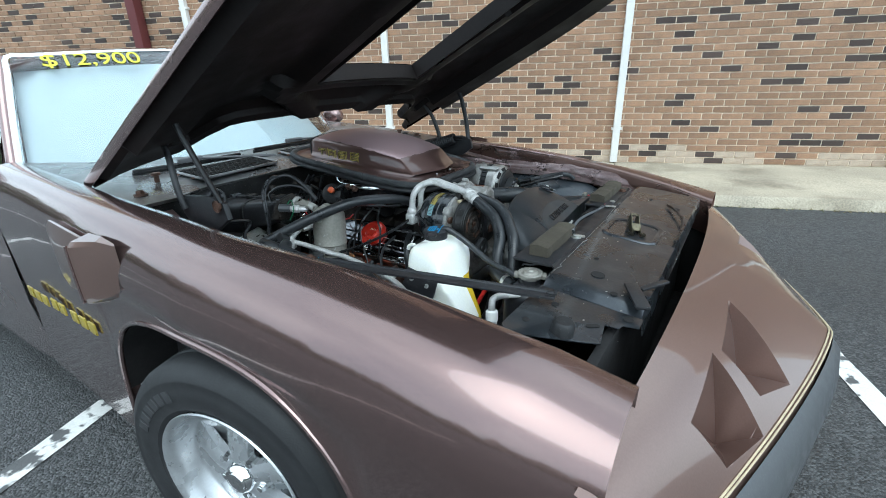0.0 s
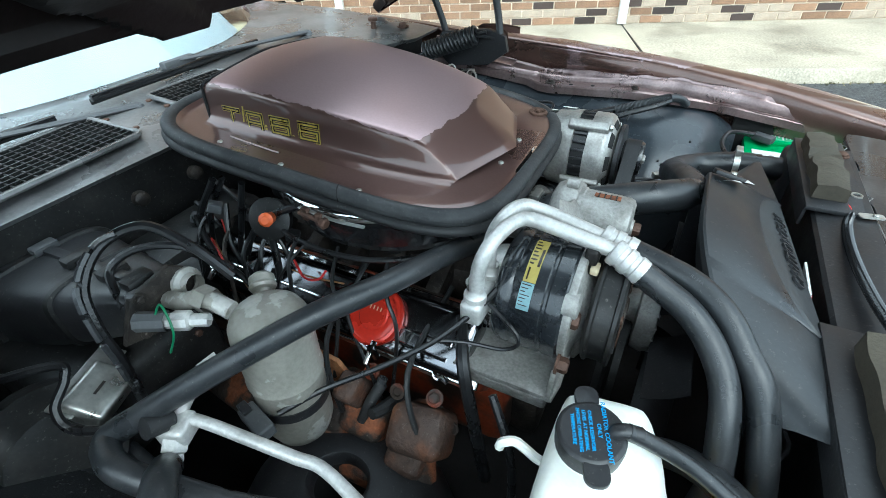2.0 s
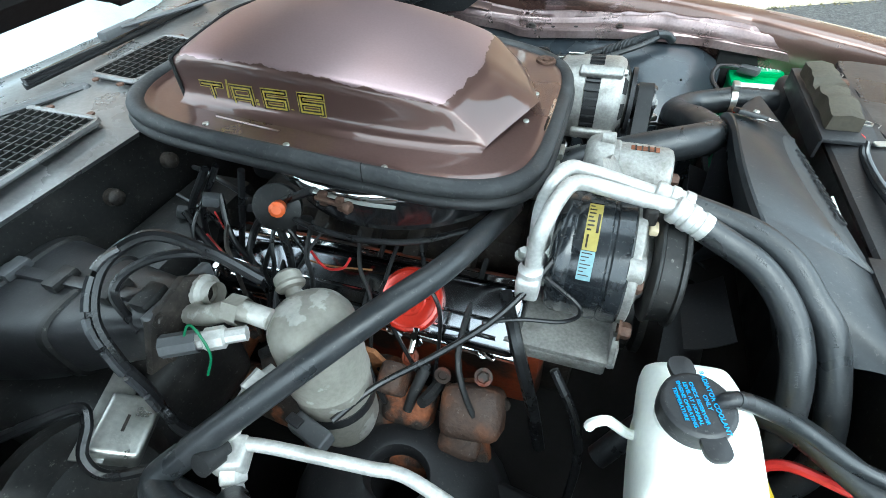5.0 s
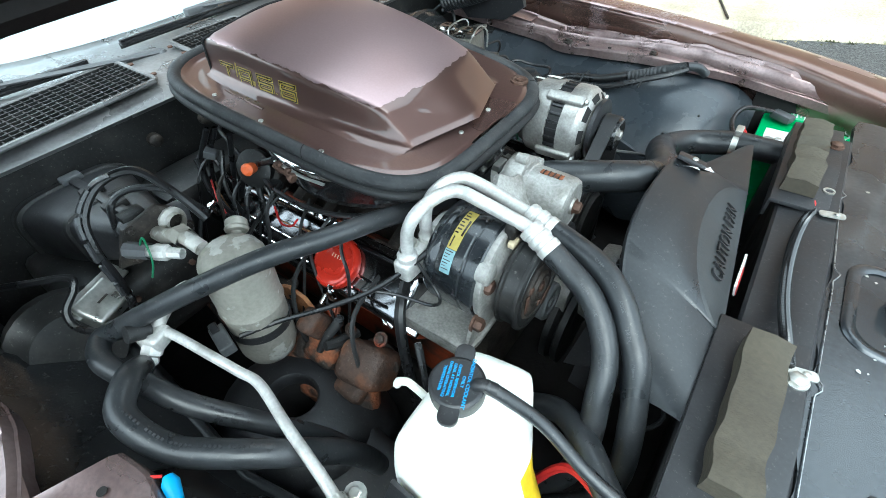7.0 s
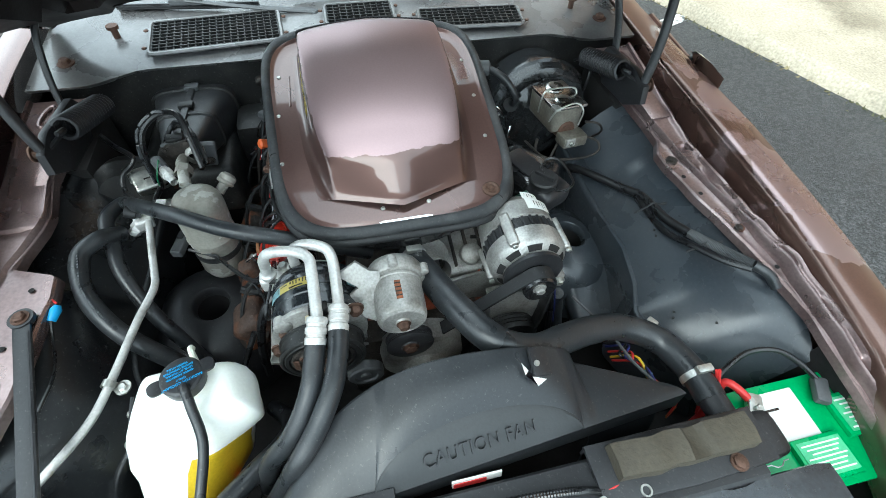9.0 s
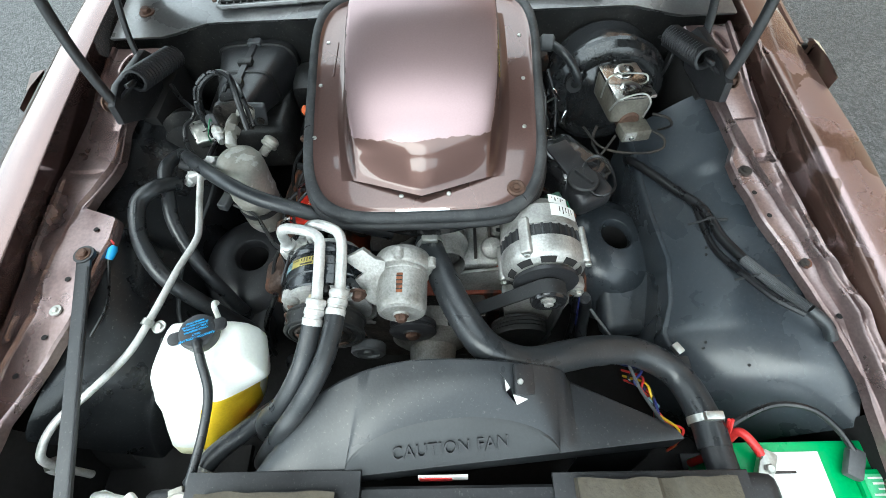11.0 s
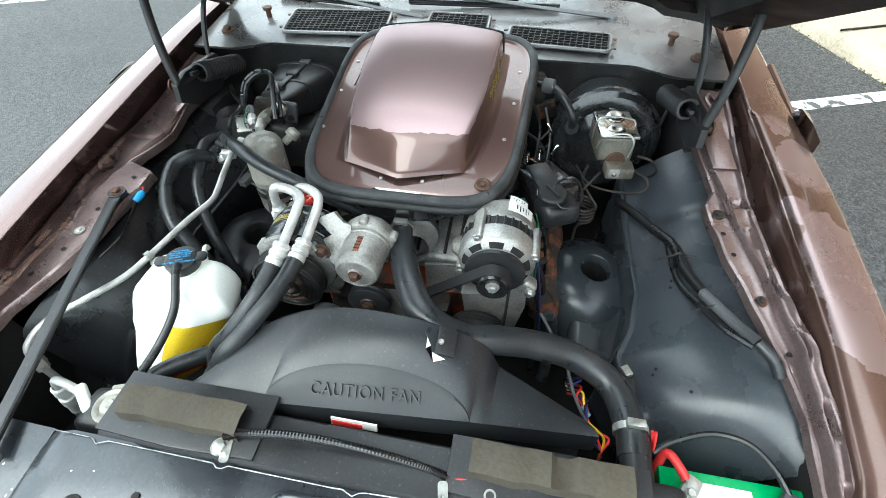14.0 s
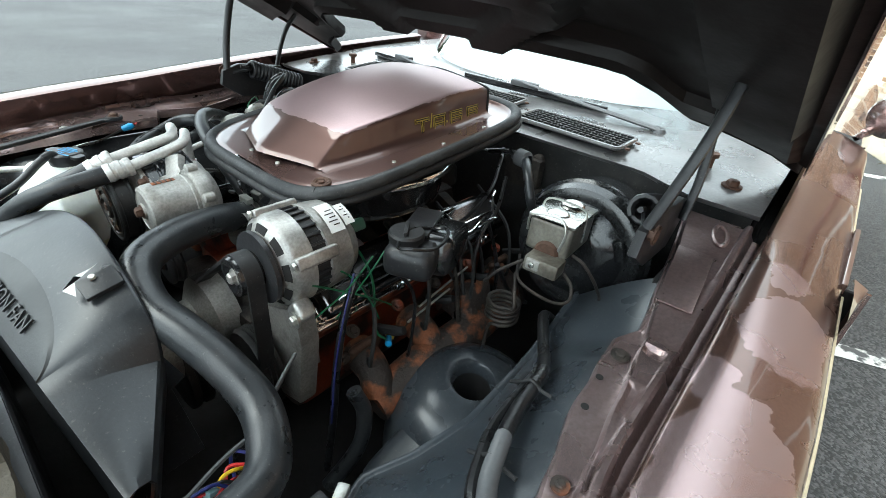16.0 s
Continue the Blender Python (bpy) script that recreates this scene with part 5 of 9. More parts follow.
sm = M["scoop"]
n, l = sm.node_tree.nodes, sm.node_tree.links
p = n["Principled BSDF"]
sep = coords(sm)
nz = n.new("ShaderNodeTexNoise")
nz.inputs["Scale"].default_value, nz.inputs["Detail"].default_value = 44.0, 9.0
l.new(sep.inputs["Vector"].links[0].from_socket, nz.inputs["Vector"])


def math_node(op, a, b, c=None):
    nd = n.new("ShaderNodeMath")
    nd.operation = op
    for i, v in enumerate((a, b, c)):
        if v is None:
            continue
        if isinstance(v, (int, float)):
            nd.inputs[i].default_value = v
        else:
            l.new(v, nd.inputs[i])
    return nd.outputs["Value"]


# height above the crown's falling edge: the clear coat is gone above it
edge_h = math_node("MULTIPLY_ADD", sep.outputs["X"], 0.4, 0.28)
edge_h = math_node("MULTIPLY_ADD", sep.outputs["X"], edge_h, sep.outputs["Z"])
edge_h = math_node("MULTIPLY_ADD", nz.outputs["Fac"], 0.014, edge_h)
edge_h = math_node("MULTIPLY_ADD", math_node("MAXIMUM", sep.outputs["X"], 0.0), -0.55, edge_h)
cut = n.new("ShaderNodeMapRange")
cut.inputs["From Min"].default_value, cut.inputs["From Max"].default_value = 1.0370, 1.0378
l.new(edge_h, cut.inputs["Value"])
l.new(math_node("SUBTRACT", 1.0, cut.outputs["Result"]), p.inputs["Coat Weight"])
src = p.inputs["Base Color"].links[0].from_socket
worn = n.new("ShaderNodeMix")
worn.data_type = "RGBA"
worn.inputs["A"].default_value = (0.125, 0.072, 0.062, 1)
l.new(cut.outputs["Result"], worn.inputs["Factor"])
l.new(src, worn.inputs["B"])
l.new(worn.outputs["Result"], p.inputs["Base Color"])
p.inputs["Coat Roughness"].default_value = 0.035
shell = part("scoop_shell", sheet(rows), "scoop", scoop, "brown scoop, clear coat peeled off its crown", angle=52)
# A near-black sheet stands for the shade inside the tail opening.
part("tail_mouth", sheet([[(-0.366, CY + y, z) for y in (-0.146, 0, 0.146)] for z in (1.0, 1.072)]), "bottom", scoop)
part("tail_rim", tube([(-0.374, CY - 0.159, 1.018), (-0.374, CY - 0.155, 1.066), (-0.374, CY - 0.146, 1.078), (-0.378, CY - 0.07, 1.086), (-0.384, CY, 1.090), (-0.378, CY + 0.07, 1.086), (-0.374, CY + 0.146, 1.078), (-0.374, CY + 0.155, 1.066), (-0.374, CY + 0.159, 1.018)], 0.0028, 6, 4), "rubber_dark", scoop, "black edge of the tail opening")
for x, y in ((-0.05, 0.213), (-0.175, 0.222), (-0.175, -0.194), (-0.04, -0.192), (0.098, -0.02), (0.096, 0.065), (-0.30, 0.225), (-0.30, -0.19)):
    part("rivet", lathe([(0, 0.0045), (0.0022, 0.004), (0.003, 0)], (x, y, plate_z(x)), (0, 0, 1), 10), "zinc", scoop)
part("grommet", lathe([(0, 0.017), (0.0035, 0.0165), (0.005, 0.013), (0.003, 0.009), (0.0015, 0.0085), (0.0015, 0.0055), (0.0045, 0.005), (0.0045, 0)], (0.089, 0.186, plate_z(0.089)), (0.1, 0, 1), 24), "rust_dark", scoop, "rusty grommet")
part("plate_bead", tube([(-0.30, CY - 0.186, plate_z(-0.30) + 0.0006), (-0.25, CY - 0.187, plate_z(-0.25) + 0.0006), (-0.20, CY - 0.187, plate_z(-0.2) + 0.0006)], 0.0022, 6, 3), "scoop_base", scoop)


# badge on both flanks: squared letters, gold outline and gold core with a dark line between
def flank(x, z, s):
    wf, wt, zt = (lerp_table(x, [(r[0], r[i]) for r in SECT]) for i in (1, 2, 3))
    k = (z - plate_z(x)) / (zt - plate_z(x))
    return Vector((x, CY + s * (wf + (wt - wf) * k), z))


GLYPHS = [("T", 0.0, 0.039, [(0, 1, 1, 1), (0.5, 1, 0.5, 0)]), ("A", 0.0490, 0.037, [(0, 0, 0, 1), (0, 1, 1, 1), (1, 1, 1, 0), (0, 0.38, 1, 0.38)]),
          ("six", 0.0985, 0.0395, [(1, 1, 0, 1), (0, 1, 0, 0), (0, 0, 1, 0), (1, 0, 1, 0.52), (1, 0.52, 0, 0.52)]), ("six", 0.1525, 0.0395, [(1, 1, 0, 1), (0, 1, 0, 0), (0, 0, 1, 0), (1, 0, 1, 0.52), (1, 0.52, 0, 0.52)])]
TALL, PEN = 0.0305, 0.0088
for s in (-1, 1):
    left, right = (-0.336, -0.142) if s < 0 else (-0.145, -0.337)
    zl, zr_ = (1.0505, 1.0430) if s < 0 else (1.0400, 1.0485)
    o, e = flank(left, zl, s), flank(right, zr_, s)
    low = flank(left, zl - TALL, s)
    out = Vector((0, s, 0))
    bxm = frame_of(o + out * 0.0006, e - o, o - low)
    for name, pen, m_, lift in (("letter", PEN, "gold", 0.0), ("letter_line", PEN - 0.0024, "dark_decal", 0.0004), ("letter_core", 0.0022, "gold", 0.0008)):
        marks = []
        for _, x0, w, strokes in GLYPHS:
            bm = bmesh.new()
            for i, (ax, ay, bx_, by_) in enumerate(strokes):
                ax_, bx2 = x0 + PEN / 2 + ax * (w - PEN), x0 + PEN / 2 + bx_ * (w - PEN)
                ay_, by2 = -TALL + PEN / 2 + ay * (TALL - PEN), -TALL + PEN / 2 + by_ * (TALL - PEN)
                box(((ax_ + bx2) / 2, (ay_ + by2) / 2, lift + 0.00003 * i), (abs(bx2 - ax_) + pen, abs(by2 - ay_) + pen, 0.0005), 0, None, bm)
            marks.append((name, bm))
        if name == "letter":
            for x0, y0 in ((0.0895, -0.0190), (0.0895, -0.0238), (0.1425, -0.0265)):
                marks.append(("dot", box((x0, y0, lift), (0.0044, 0.0036, 0.0005))))
            marks.append(("slash", box((0.0435, -0.0150, lift), (0.0028, 0.0400, 0.0005), 0, Matrix.Rotation(radians(-9), 4, "Z"))))
        for mark, bm in marks:
            for v in bm.verts:
                up_off = v.co.z
                v.co = bxm @ v.co
                v.co.y = flank(v.co.x, v.co.z, s).y + s * (up_off + 0.0006)
            part(mark, bm, m_, scoop, "gold outlined letter of the engine-size badge T/A 6.6" if mark == "letter" else "", smooth=False)

cleaner = thing("air_cleaner", "black round air cleaner with a chrome lid rim", "air cleaner", at=(-0.085, CY, 0.86))
part("lid", lathe([(0.004, 0.0), (0.004, 0.220), (0.0, 0.230), (-0.006, 0.2345), (-0.014, 0.235), (-0.017, 0.231), (-0.0175, 0.221)], (-0.092, CY, 0.960), (-0.03, 0, 1), 64), "chrome", cleaner, "chrome lid rim")
part("housing", lathe([(0, 0.223), (-0.050, 0.217), (-0.054, 0.212), (-0.060, 0.214), (-0.066, 0.208), (-0.082, 0.16), (-0.10, 0.0)], (-0.085, CY, 0.945), (-0.03, 0, 1), 56), "black_gloss", cleaner, "gloss black housing")
part("clamp_strap", tube([(-0.135, -0.217, 0.953), (-0.10, -0.221, 0.953), (-0.06, -0.222, 0.951), (-0.02, -0.218, 0.950)], 0.0034, 8, 4, flat=0.5), "zinc", cleaner, "bright clamp band")
part("clamp_lug", box((-0.118, -0.223, 0.950), (0.012, 0.010, 0.020), 0.003), "rust_dark", cleaner)
part("clamp_lug", box((-0.092, -0.226, 0.948), (0.010, 0.010, 0.020), 0.003), "rust_dark", cleaner)
part("clamp_screw", tube([(-0.128, -0.226, 0.951), (-0.08, -0.230, 0.948)], 0.0035, 8), "rust_dark", cleaner, "rusty clamp screw")
part("clamp_bolt", bolt((-0.083, -0.230, 0.948), (0.9, -0.1, -0.1), 0.0085, 0.008), "rust_dark", cleaner)

# ---- engine ----
engine = thing("engine", "V8 engine, orange block, black valve covers, rusty manifolds", "engine", at=(-0.15, 0.0, 0.5))
part("block", box((-0.13, 0.0, 0.60), (0.62, 0.36, 0.26), 0.03), "orange", engine, "orange painted block")
part("intake_manifold", box((-0.13, 0.0, 0.77), (0.5, 0.22, 0.10), 0.03), "grime", engine)
for s in (-1, 1):
    rot = Matrix.Rotation(-s * radians(40), 4, "X")
    up_n = rot @ Vector((0, 0, 1))
    out_n = rot @ Vector((0, s, 0))
    mid = Vector((-0.115, s * 0.226, 0.790))
    head = part("cylinder_head", box(mid - up_n * 0.075 + Vector((0.0, 0, 0)), (0.55, 0.125, 0.095), 0.012, rot), "orange", engine, "orange painted cylinder head")
    cover = part("valve_cover", box(mid, (0.53, 0.096, 0.050), 0.016, rot, seg=4), "cover_chrome", engine, "chromed ribbed valve cover")
    part("cover_flange", box(mid - up_n * 0.024, (0.552, 0.114, 0.007), 0.003, rot, seg=3), "chrome", cover, "bright flange of the valve cover")
    part("gasket", box(mid - up_n * 0.0295, (0.550, 0.112, 0.004), 0.001, rot), "rubber_dark", cover)
    for off in (0.004, 0.026):
        a = mid + up_n * 0.0262 + out_n * off
        part("cover_rib", tube([a + Vector((-0.235, 0, 0)), a + Vector((0.235, 0, 0))], 0.0030, 8), "chrome", cover, "raised rib")
    for k in range(4):
        x = -0.32 + 0.14 * k
        part("cover_bolt", bolt(mid + Vector((x + 0.115, 0, 0)) - up_n * 0.020 + out_n * 0.052, tuple(up_n), 0.007, 0.010, 0.010), "chrome", cover)
        hold = mid + Vector((x + 0.115, 0, 0)) + out_n * 0.050 - up_n * 0.010
        part("hold_down", tube([hold + up_n * 0.012 - out_n * 0.006, hold, hold + Vector((0.018, 0, 0)) + out_n * 0.010 - up_n * 0.006], [0.004, 0.0055, 0.003], 8, 4), "chrome", cover, "chrome hold-down tab")
        part("spark_lead", tube([(x, s * 0.31, 0.68), (x + 0.02, s * 0.345, 0.70), (x - 0.02, s * 0.30, 0.79), (x - 0.08 + 0.02 * k, s * 0.16, 0.83)], 0.0042, 6, 6), "rubber_dark", engine)
    man = part("exhaust_manifold", tube([(-0.36, s * 0.34, 0.60), (-0.2, s * 0.355, 0.615), (0.0, s * 0.36, 0.62), (0.12, s * 0.355, 0.60)], [0.034, 0.04, 0.042, 0.036], 14, 6), "rust", engine, "rusty exhaust manifold")
    for x in (-0.33, -0.17, -0.05, 0.09):
        part("runner", tube([(x, s * 0.27, 0.66), (x + 0.01, s * 0.33, 0.655), (x + 0.02, s * 0.355, 0.62)], [0.034, 0.03, 0.03], 12, 5), "rust", man)
        part("port_flange", box((x, s * 0.288, 0.668), (0.075, 0.016, 0.07), 0.008, Matrix.Rotation(-s * radians(20), 4, "X"), seg=3), "rust_dark", man)
        part("flange_bolt", bolt((x + 0.05, s * 0.297, 0.69), (0, s, 0.35), 0.008, 0.008, 0.012), "rust", man)
        part("spark_boot", tube([(x - 0.04, s * 0.285, 0.70), (x - 0.045, s * 0.325, 0.715), (x - 0.05, s * 0.345, 0.725)], [0.009, 0.010, 0.008], 8, 4), "rubber_dark", engine, "black spark plug boot")
    part("down_pipe", tube([(-0.1, s * 0.36, 0.62), (-0.12, s * 0.37, 0.55), (-0.18, s * 0.36, 0.46)], 0.035, 12, 5), "rust", man)
    for k in range(5):
        part("head_bolt", bolt((-0.33 + 0.11 * k, s * 0.285, 0.728), (0, s * 0.6, 0.8), 0.009, 0.008, 0.013), "orange", head)
    part("heat_shield", box((-0.19, s * 0.33, 0.665), (0.10, 0.05, 0.09), 0.02, Matrix.Rotation(s * radians(15), 4, "X"), seg=3), "rust", man, "pressed rusty heat shield")
part("front_casting", box((0.075, 0.115, 0.800), (0.15, 0.17, 0.050), 0.016, Matrix.Rotation(radians(12), 4, "Y"), seg=3), "alu", engine, "grimy aluminium intake casting")
for k in range(5):
    part("casting_rib", box((0.075, 0.055 + 0.03 * k, 0.828), (0.13, 0.006, 0.014), 0.002, Matrix.Rotation(radians(12), 4, "Y")), "grime", engine)
part("casting_boss", lathe([(0, 0.024), (0.020, 0.022), (0.024, 0.016), (0.024, 0)], (0.115, 0.150, 0.815), (0.5, 0, 0.85), 18), "alu", engine)
part("front_plate", slab([(0.075, 0.60), (0.075, 0.80), (0.16, 0.815), (0.235, 0.775), (0.25, 0.66), (0.20, 0.60)], 0.158, 0.166, 0.003, Matrix(((0, 0, 1, 0), (1, 0, 0, 0), (0, 1, 0, 0), (0, 0, 0, 1)))), "alu", engine, "cast accessory plate")
part("heater_nipple", lathe([(0, 0.011), (0.03, 0.011), (0.032, 0.013), (0.04, 0.010), (0.04, 0)], (0.115, -0.01, 0.845), (0.7, -0.5, 0.5), 14), "alu", engine)
part("timing_cover", box((0.2, 0.0, 0.60), (0.06, 0.28, 0.25), 0.02), "grime", engine)
part("water_pump", lathe([(0, 0.09), (0.04, 0.085), (0.06, 0.05), (0.10, 0.045), (0.10, 0)], (0.22, 0.02, 0.68), (1, 0, 0), 24), "alu", engine)
part("crank_pulley", lathe([(0, 0.09), (0.012, 0.09), (0.018, 0.078), (0.024, 0.09), (0.036, 0.09), (0.036, 0.03), (0.03, 0)], (0.30, 0.02, 0.60), (1, 0, 0), 32), "black_dusty", engine)
part("thermostat_housing", lathe([(-0.03, 0.045), (0.0, 0.045), (0.01, 0.036), (0.04, 0.03), (0.06, 0.03)], (0.13, 0.055, 0.845), (0.8, 0.1, 0.35), 20), "alu", engine, "grimy thermostat neck")
part("distributor_cap", lathe([(0, 0.055), (0.04, 0.052), (0.06, 0.035), (0.06, 0)], (-0.40, 0.02, 0.80), (0, 0, 1), 20), "rubber_dark", engine)
part("oil_cap", lathe([(-0.012, 0.030), (0.004, 0.031), (0.005, 0.043), (0.010, 0.0455), (0.018, 0.0455), (0.0215, 0.043), (0.0225, 0.039), (0.0205, 0.0365), (0.0205, 0.024), (0.0225, 0.022), (0.0225, 0)], (-0.004, -0.239, 0.804), (0.0, -0.60, 0.80), 40), "red", engine, "red anodised breather cap")
for k in range(4):
    part("cap_mark", box(Vector((-0.012 + 0.006 * k, -0.247, 0.8255)), (0.002, 0.012, 0.001), 0, Matrix.Rotation(radians(37), 4, "X")), "tan_stripe", engine, smooth=False)
M["rust_tan"] = mat("tan rusted plate", (0.33, 0.145, 0.060), 0.7, 0.0, 0.45, 30.0, 150.0, 0.2, second=(0.05, 0.03, 0.02), amount=0.36, spread=0.08, dust=0.3)
M["iron_dark"] = mat("dark brown cast iron", (0.060, 0.036, 0.027), 0.7, 0.1, 0.5, 22.0, 140.0, 0.4, second=(0.13, 0.05, 0.022), amount=0.42, spread=0.2, dust=0.6)
part("lift_bracket", slab([(-0.105, 0.700), (-0.110, 0.745), (-0.085, 0.757), (-0.045, 0.752), (-0.030, 0.730), (-0.018, 0.735), (-0.014, 0.705), (-0.035, 0.688), (-0.050, 0.672), (-0.075, 0.668), (-0.080, 0.690)], 0.300, 0.308, 0.002, Matrix(((1, 0, 0, 0), (0, 0, -1, 0), (0, 1, 0, 0), (0, 0, 0, 1)))), "rust_tan", engine, "tan rusted bracket plate")
for x, z in ((-0.083, 0.732), (-0.040, 0.712), (-0.078, 0.688)):
    part("bracket_hole", lathe([(0, 0.006), (0.001, 0.006), (0.001, 0)], (x, -0.3085, z), (0, -1, 0), 12), "bottom", engine)
part("front_runner", box((0.105, -0.318, 0.690), (0.085, 0.070, 0.085), 0.022, Matrix.Rotation(radians(35), 4, "X") @ Matrix.Rotation(radians(8), 4, "Z"), seg=4), "iron_dark", engine, "dark rusted manifold end")
part("front_runner", box((0.095, -0.345, 0.645), (0.060, 0.050, 0.075), 0.018, Matrix.Rotation(radians(20), 4, "X"), seg=4), "iron_dark", engine)
part("mid_runner", box((0.010, -0.325, 0.668), (0.075, 0.060, 0.060), 0.020, Matrix.Rotation(radians(32), 4, "X"), seg=4), "rust", engine, "rusted manifold runner")
part("rear_runner", box((-0.010, -0.318, 0.715), (0.036, 0.045, 0.075), 0.012, Matrix.Rotation(radians(25), 4, "X"), seg=3), "iron_dark", engine)
part("plug_boot", tube([(0.030, -0.300, 0.735), (0.022, -0.325, 0.715), (0.015, -0.345, 0.690)], [0.009, 0.0085, 0.007], 10, 4), "rubber_dark", engine, "black spark plug boot")
part("boot_end", lathe([(0, 0.0075), (0.012, 0.0075), (0.013, 0)], (0.028, -0.303, 0.734), (0.2, 0.6, 0.75), 10), "tape", engine)
part("freeze_plug", lathe([(0, 0.012), (0.003, 0.012), (0.003, 0.007), (0.001, 0.006), (0.001, 0)], (0.055, -0.298, 0.728), (0, -0.8, 0.6), 20), "orange", engine)

# ---- compressor ----
comp = thing("ac_compressor", "black drum-shaped air-conditioning compressor with a grooved clutch pulley", "compressor", at=(0.2, -0.157, 0.80))
CO = Vector((0.006, -0.157, 0.873))
CR = 0.080
part("body", lathe([(0.163, 0.0), (0.163, CR - 0.012), (0.167, CR - 0.004), (0.173, CR - 0.0005), (0.184, CR), (0.186, CR - 0.0015), (0.1885, CR - 0.0015), (0.1905, CR), (0.226, CR), (0.228, CR - 0.002), (0.231, CR - 0.002), (0.233, CR), (0.250, CR), (0.254, CR - 0.004), (0.256, 0.05)], CO, (1, 0, 0), 56), "comp_shell", comp, "scuffed gloss black drum")
part("rear_head", lathe([(0.138, 0.0), (0.138, 0.040), (0.142, 0.048), (0.158, 0.052), (0.165, 0.05)], CO, (1, 0, 0), 40), "alu_bright", comp, "aluminium rear head")
face = part("front_head", lathe([(0.252, CR - 0.003), (0.258, CR - 0.0015), (0.2615, CR - 0.002), (0.2635, CR - 0.006), (0.262, CR - 0.014), (0.266, 0.058), (0.272, 0.045), (0.285, 0.035), (0.285, 0.0)], CO, (1, 0, 0), 56), "alu", comp, "cast aluminium front head")
part("clutch_pulley", lathe([(0.277, 0.028), (0.277, 0.062), (0.279, 0.067), (0.2815, 0.0695), (0.2845, 0.0695), (0.2865, 0.066), (0.305, 0.0655), (0.3065, 0.0695), (0.3105, 0.0695), (0.3125, 0.0675), (0.3130, 0.0640), (0.311, 0.0620), (0.3135, 0.0600), (0.3135, 0.0545), (0.310, 0.0530), (0.310, 0.0500)], CO, (1, 0, 0), 60), "black_dusty", comp, "worn black clutch pulley")
part("clutch_plate", lathe([(0.3085, 0.0515), (0.3125, 0.0510), (0.3135, 0.0470), (0.3115, 0.0450), (0.3115, 0.0400), (0.3145, 0.0380), (0.3150, 0.0310), (0.3125, 0.0290), (0.3125, 0.0240), (0.3170, 0.0215), (0.3180, 0.0170), (0.3150, 0.0135), (0.3120, 0.0120), (0.3120, 0.0)], CO, (1, 0, 0), 48), "grime", comp, "grimy clutch plate with turned rings")
part("hub_nut", bolt(CO + Vector((0.311, 0, 0)), (1, 0, 0), 0.0085, 0.007, 0.0115), "rust_dark", comp, "rusty hub nut")
for k in range(3):
    a = 2 * math.pi * k / 3 + 0.5
    part("clutch_stud", lathe([(0, 0.006), (0.0025, 0.0055), (0.0035, 0)], CO + Vector((0.3135, 0.0345 * math.cos(a), 0.0345 * math.sin(a))), (1, 0, 0), 12), "rust_dark", comp)
    part("plate_spring", box(CO + Vector((0.3155, 0.042 * math.cos(a + 0.5), 0.042 * math.sin(a + 0.5))), (0.0016, 0.030, 0.009), 0.0006, Matrix.Rotation(a + 0.5 + math.pi / 2, 4, "X")), "rust_dark", comp)
for a in (142, 38):
    d = Vector((0, math.cos(radians(a)), math.sin(radians(a))))
    ear = part("ear", lathe([(-0.012, 0.016), (0.004, 0.016), (0.006, 0.013), (0.006, 0)], CO + Vector((0.262, 0, 0)) + d * 0.068, (1, 0, 0), 20), "alu", comp, "cast ear with a rusty bolt")
for y, z, r in ((-0.212, 0.893, 0.0115), (-0.236, 0.836, 0.0105), (-0.094, 0.925, 0.0105)):
    part("bolt", bolt((0.264, y, z), (1, 0, 0), r, 0.013, r * 1.35), "rust_dark", comp, "rusty bolt")
part("clutch_coil", box((0.270, -0.150, 0.950), (0.016, 0.030, 0.022), 0.005, Matrix.Rotation(radians(-8), 4, "X"), seg=3), "grime", comp, "clutch coil plug")
part("coil_tag", box((0.277, -0.163, 0.938), (0.010, 0.018, 0.010), 0.003, seg=3), "tan_stripe", comp, "cream connector")
part("bracket", slab([(0.130, -0.262), (0.268, -0.262), (0.272, -0.235), (0.268, -0.11), (0.250, -0.085), (0.140, -0.085)], 0.788, 0.797, 0.003), "alu", comp, "cast aluminium cradle")
part("bracket_wall", slab([(-0.262, 0.788), (-0.262, 0.800), (-0.245, 0.832), (-0.215, 0.812), (-0.11, 0.806), (-0.085, 0.790)], 0.259, 0.266, 0.002, Matrix(((0, 0, 1, 0), (1, 0, 0, 0), (0, 1, 0, 0), (0, 0, 0, 1)))), "alu", comp)
part("bracket_foot", box((0.20, -0.245, 0.776), (0.12, 0.030, 0.024), 0.006, seg=3), "alu", comp)


def patch(c, axis_x, a0, a1, x0, x1, r):
    """A label bent round a cylinder along x."""
    return sheet([[Vector((x, c.y + r * math.cos(a), c.z + r * math.sin(a))) for a in np.linspace(radians(a0), radians(a1), 9)] for x in (x0, x1)])


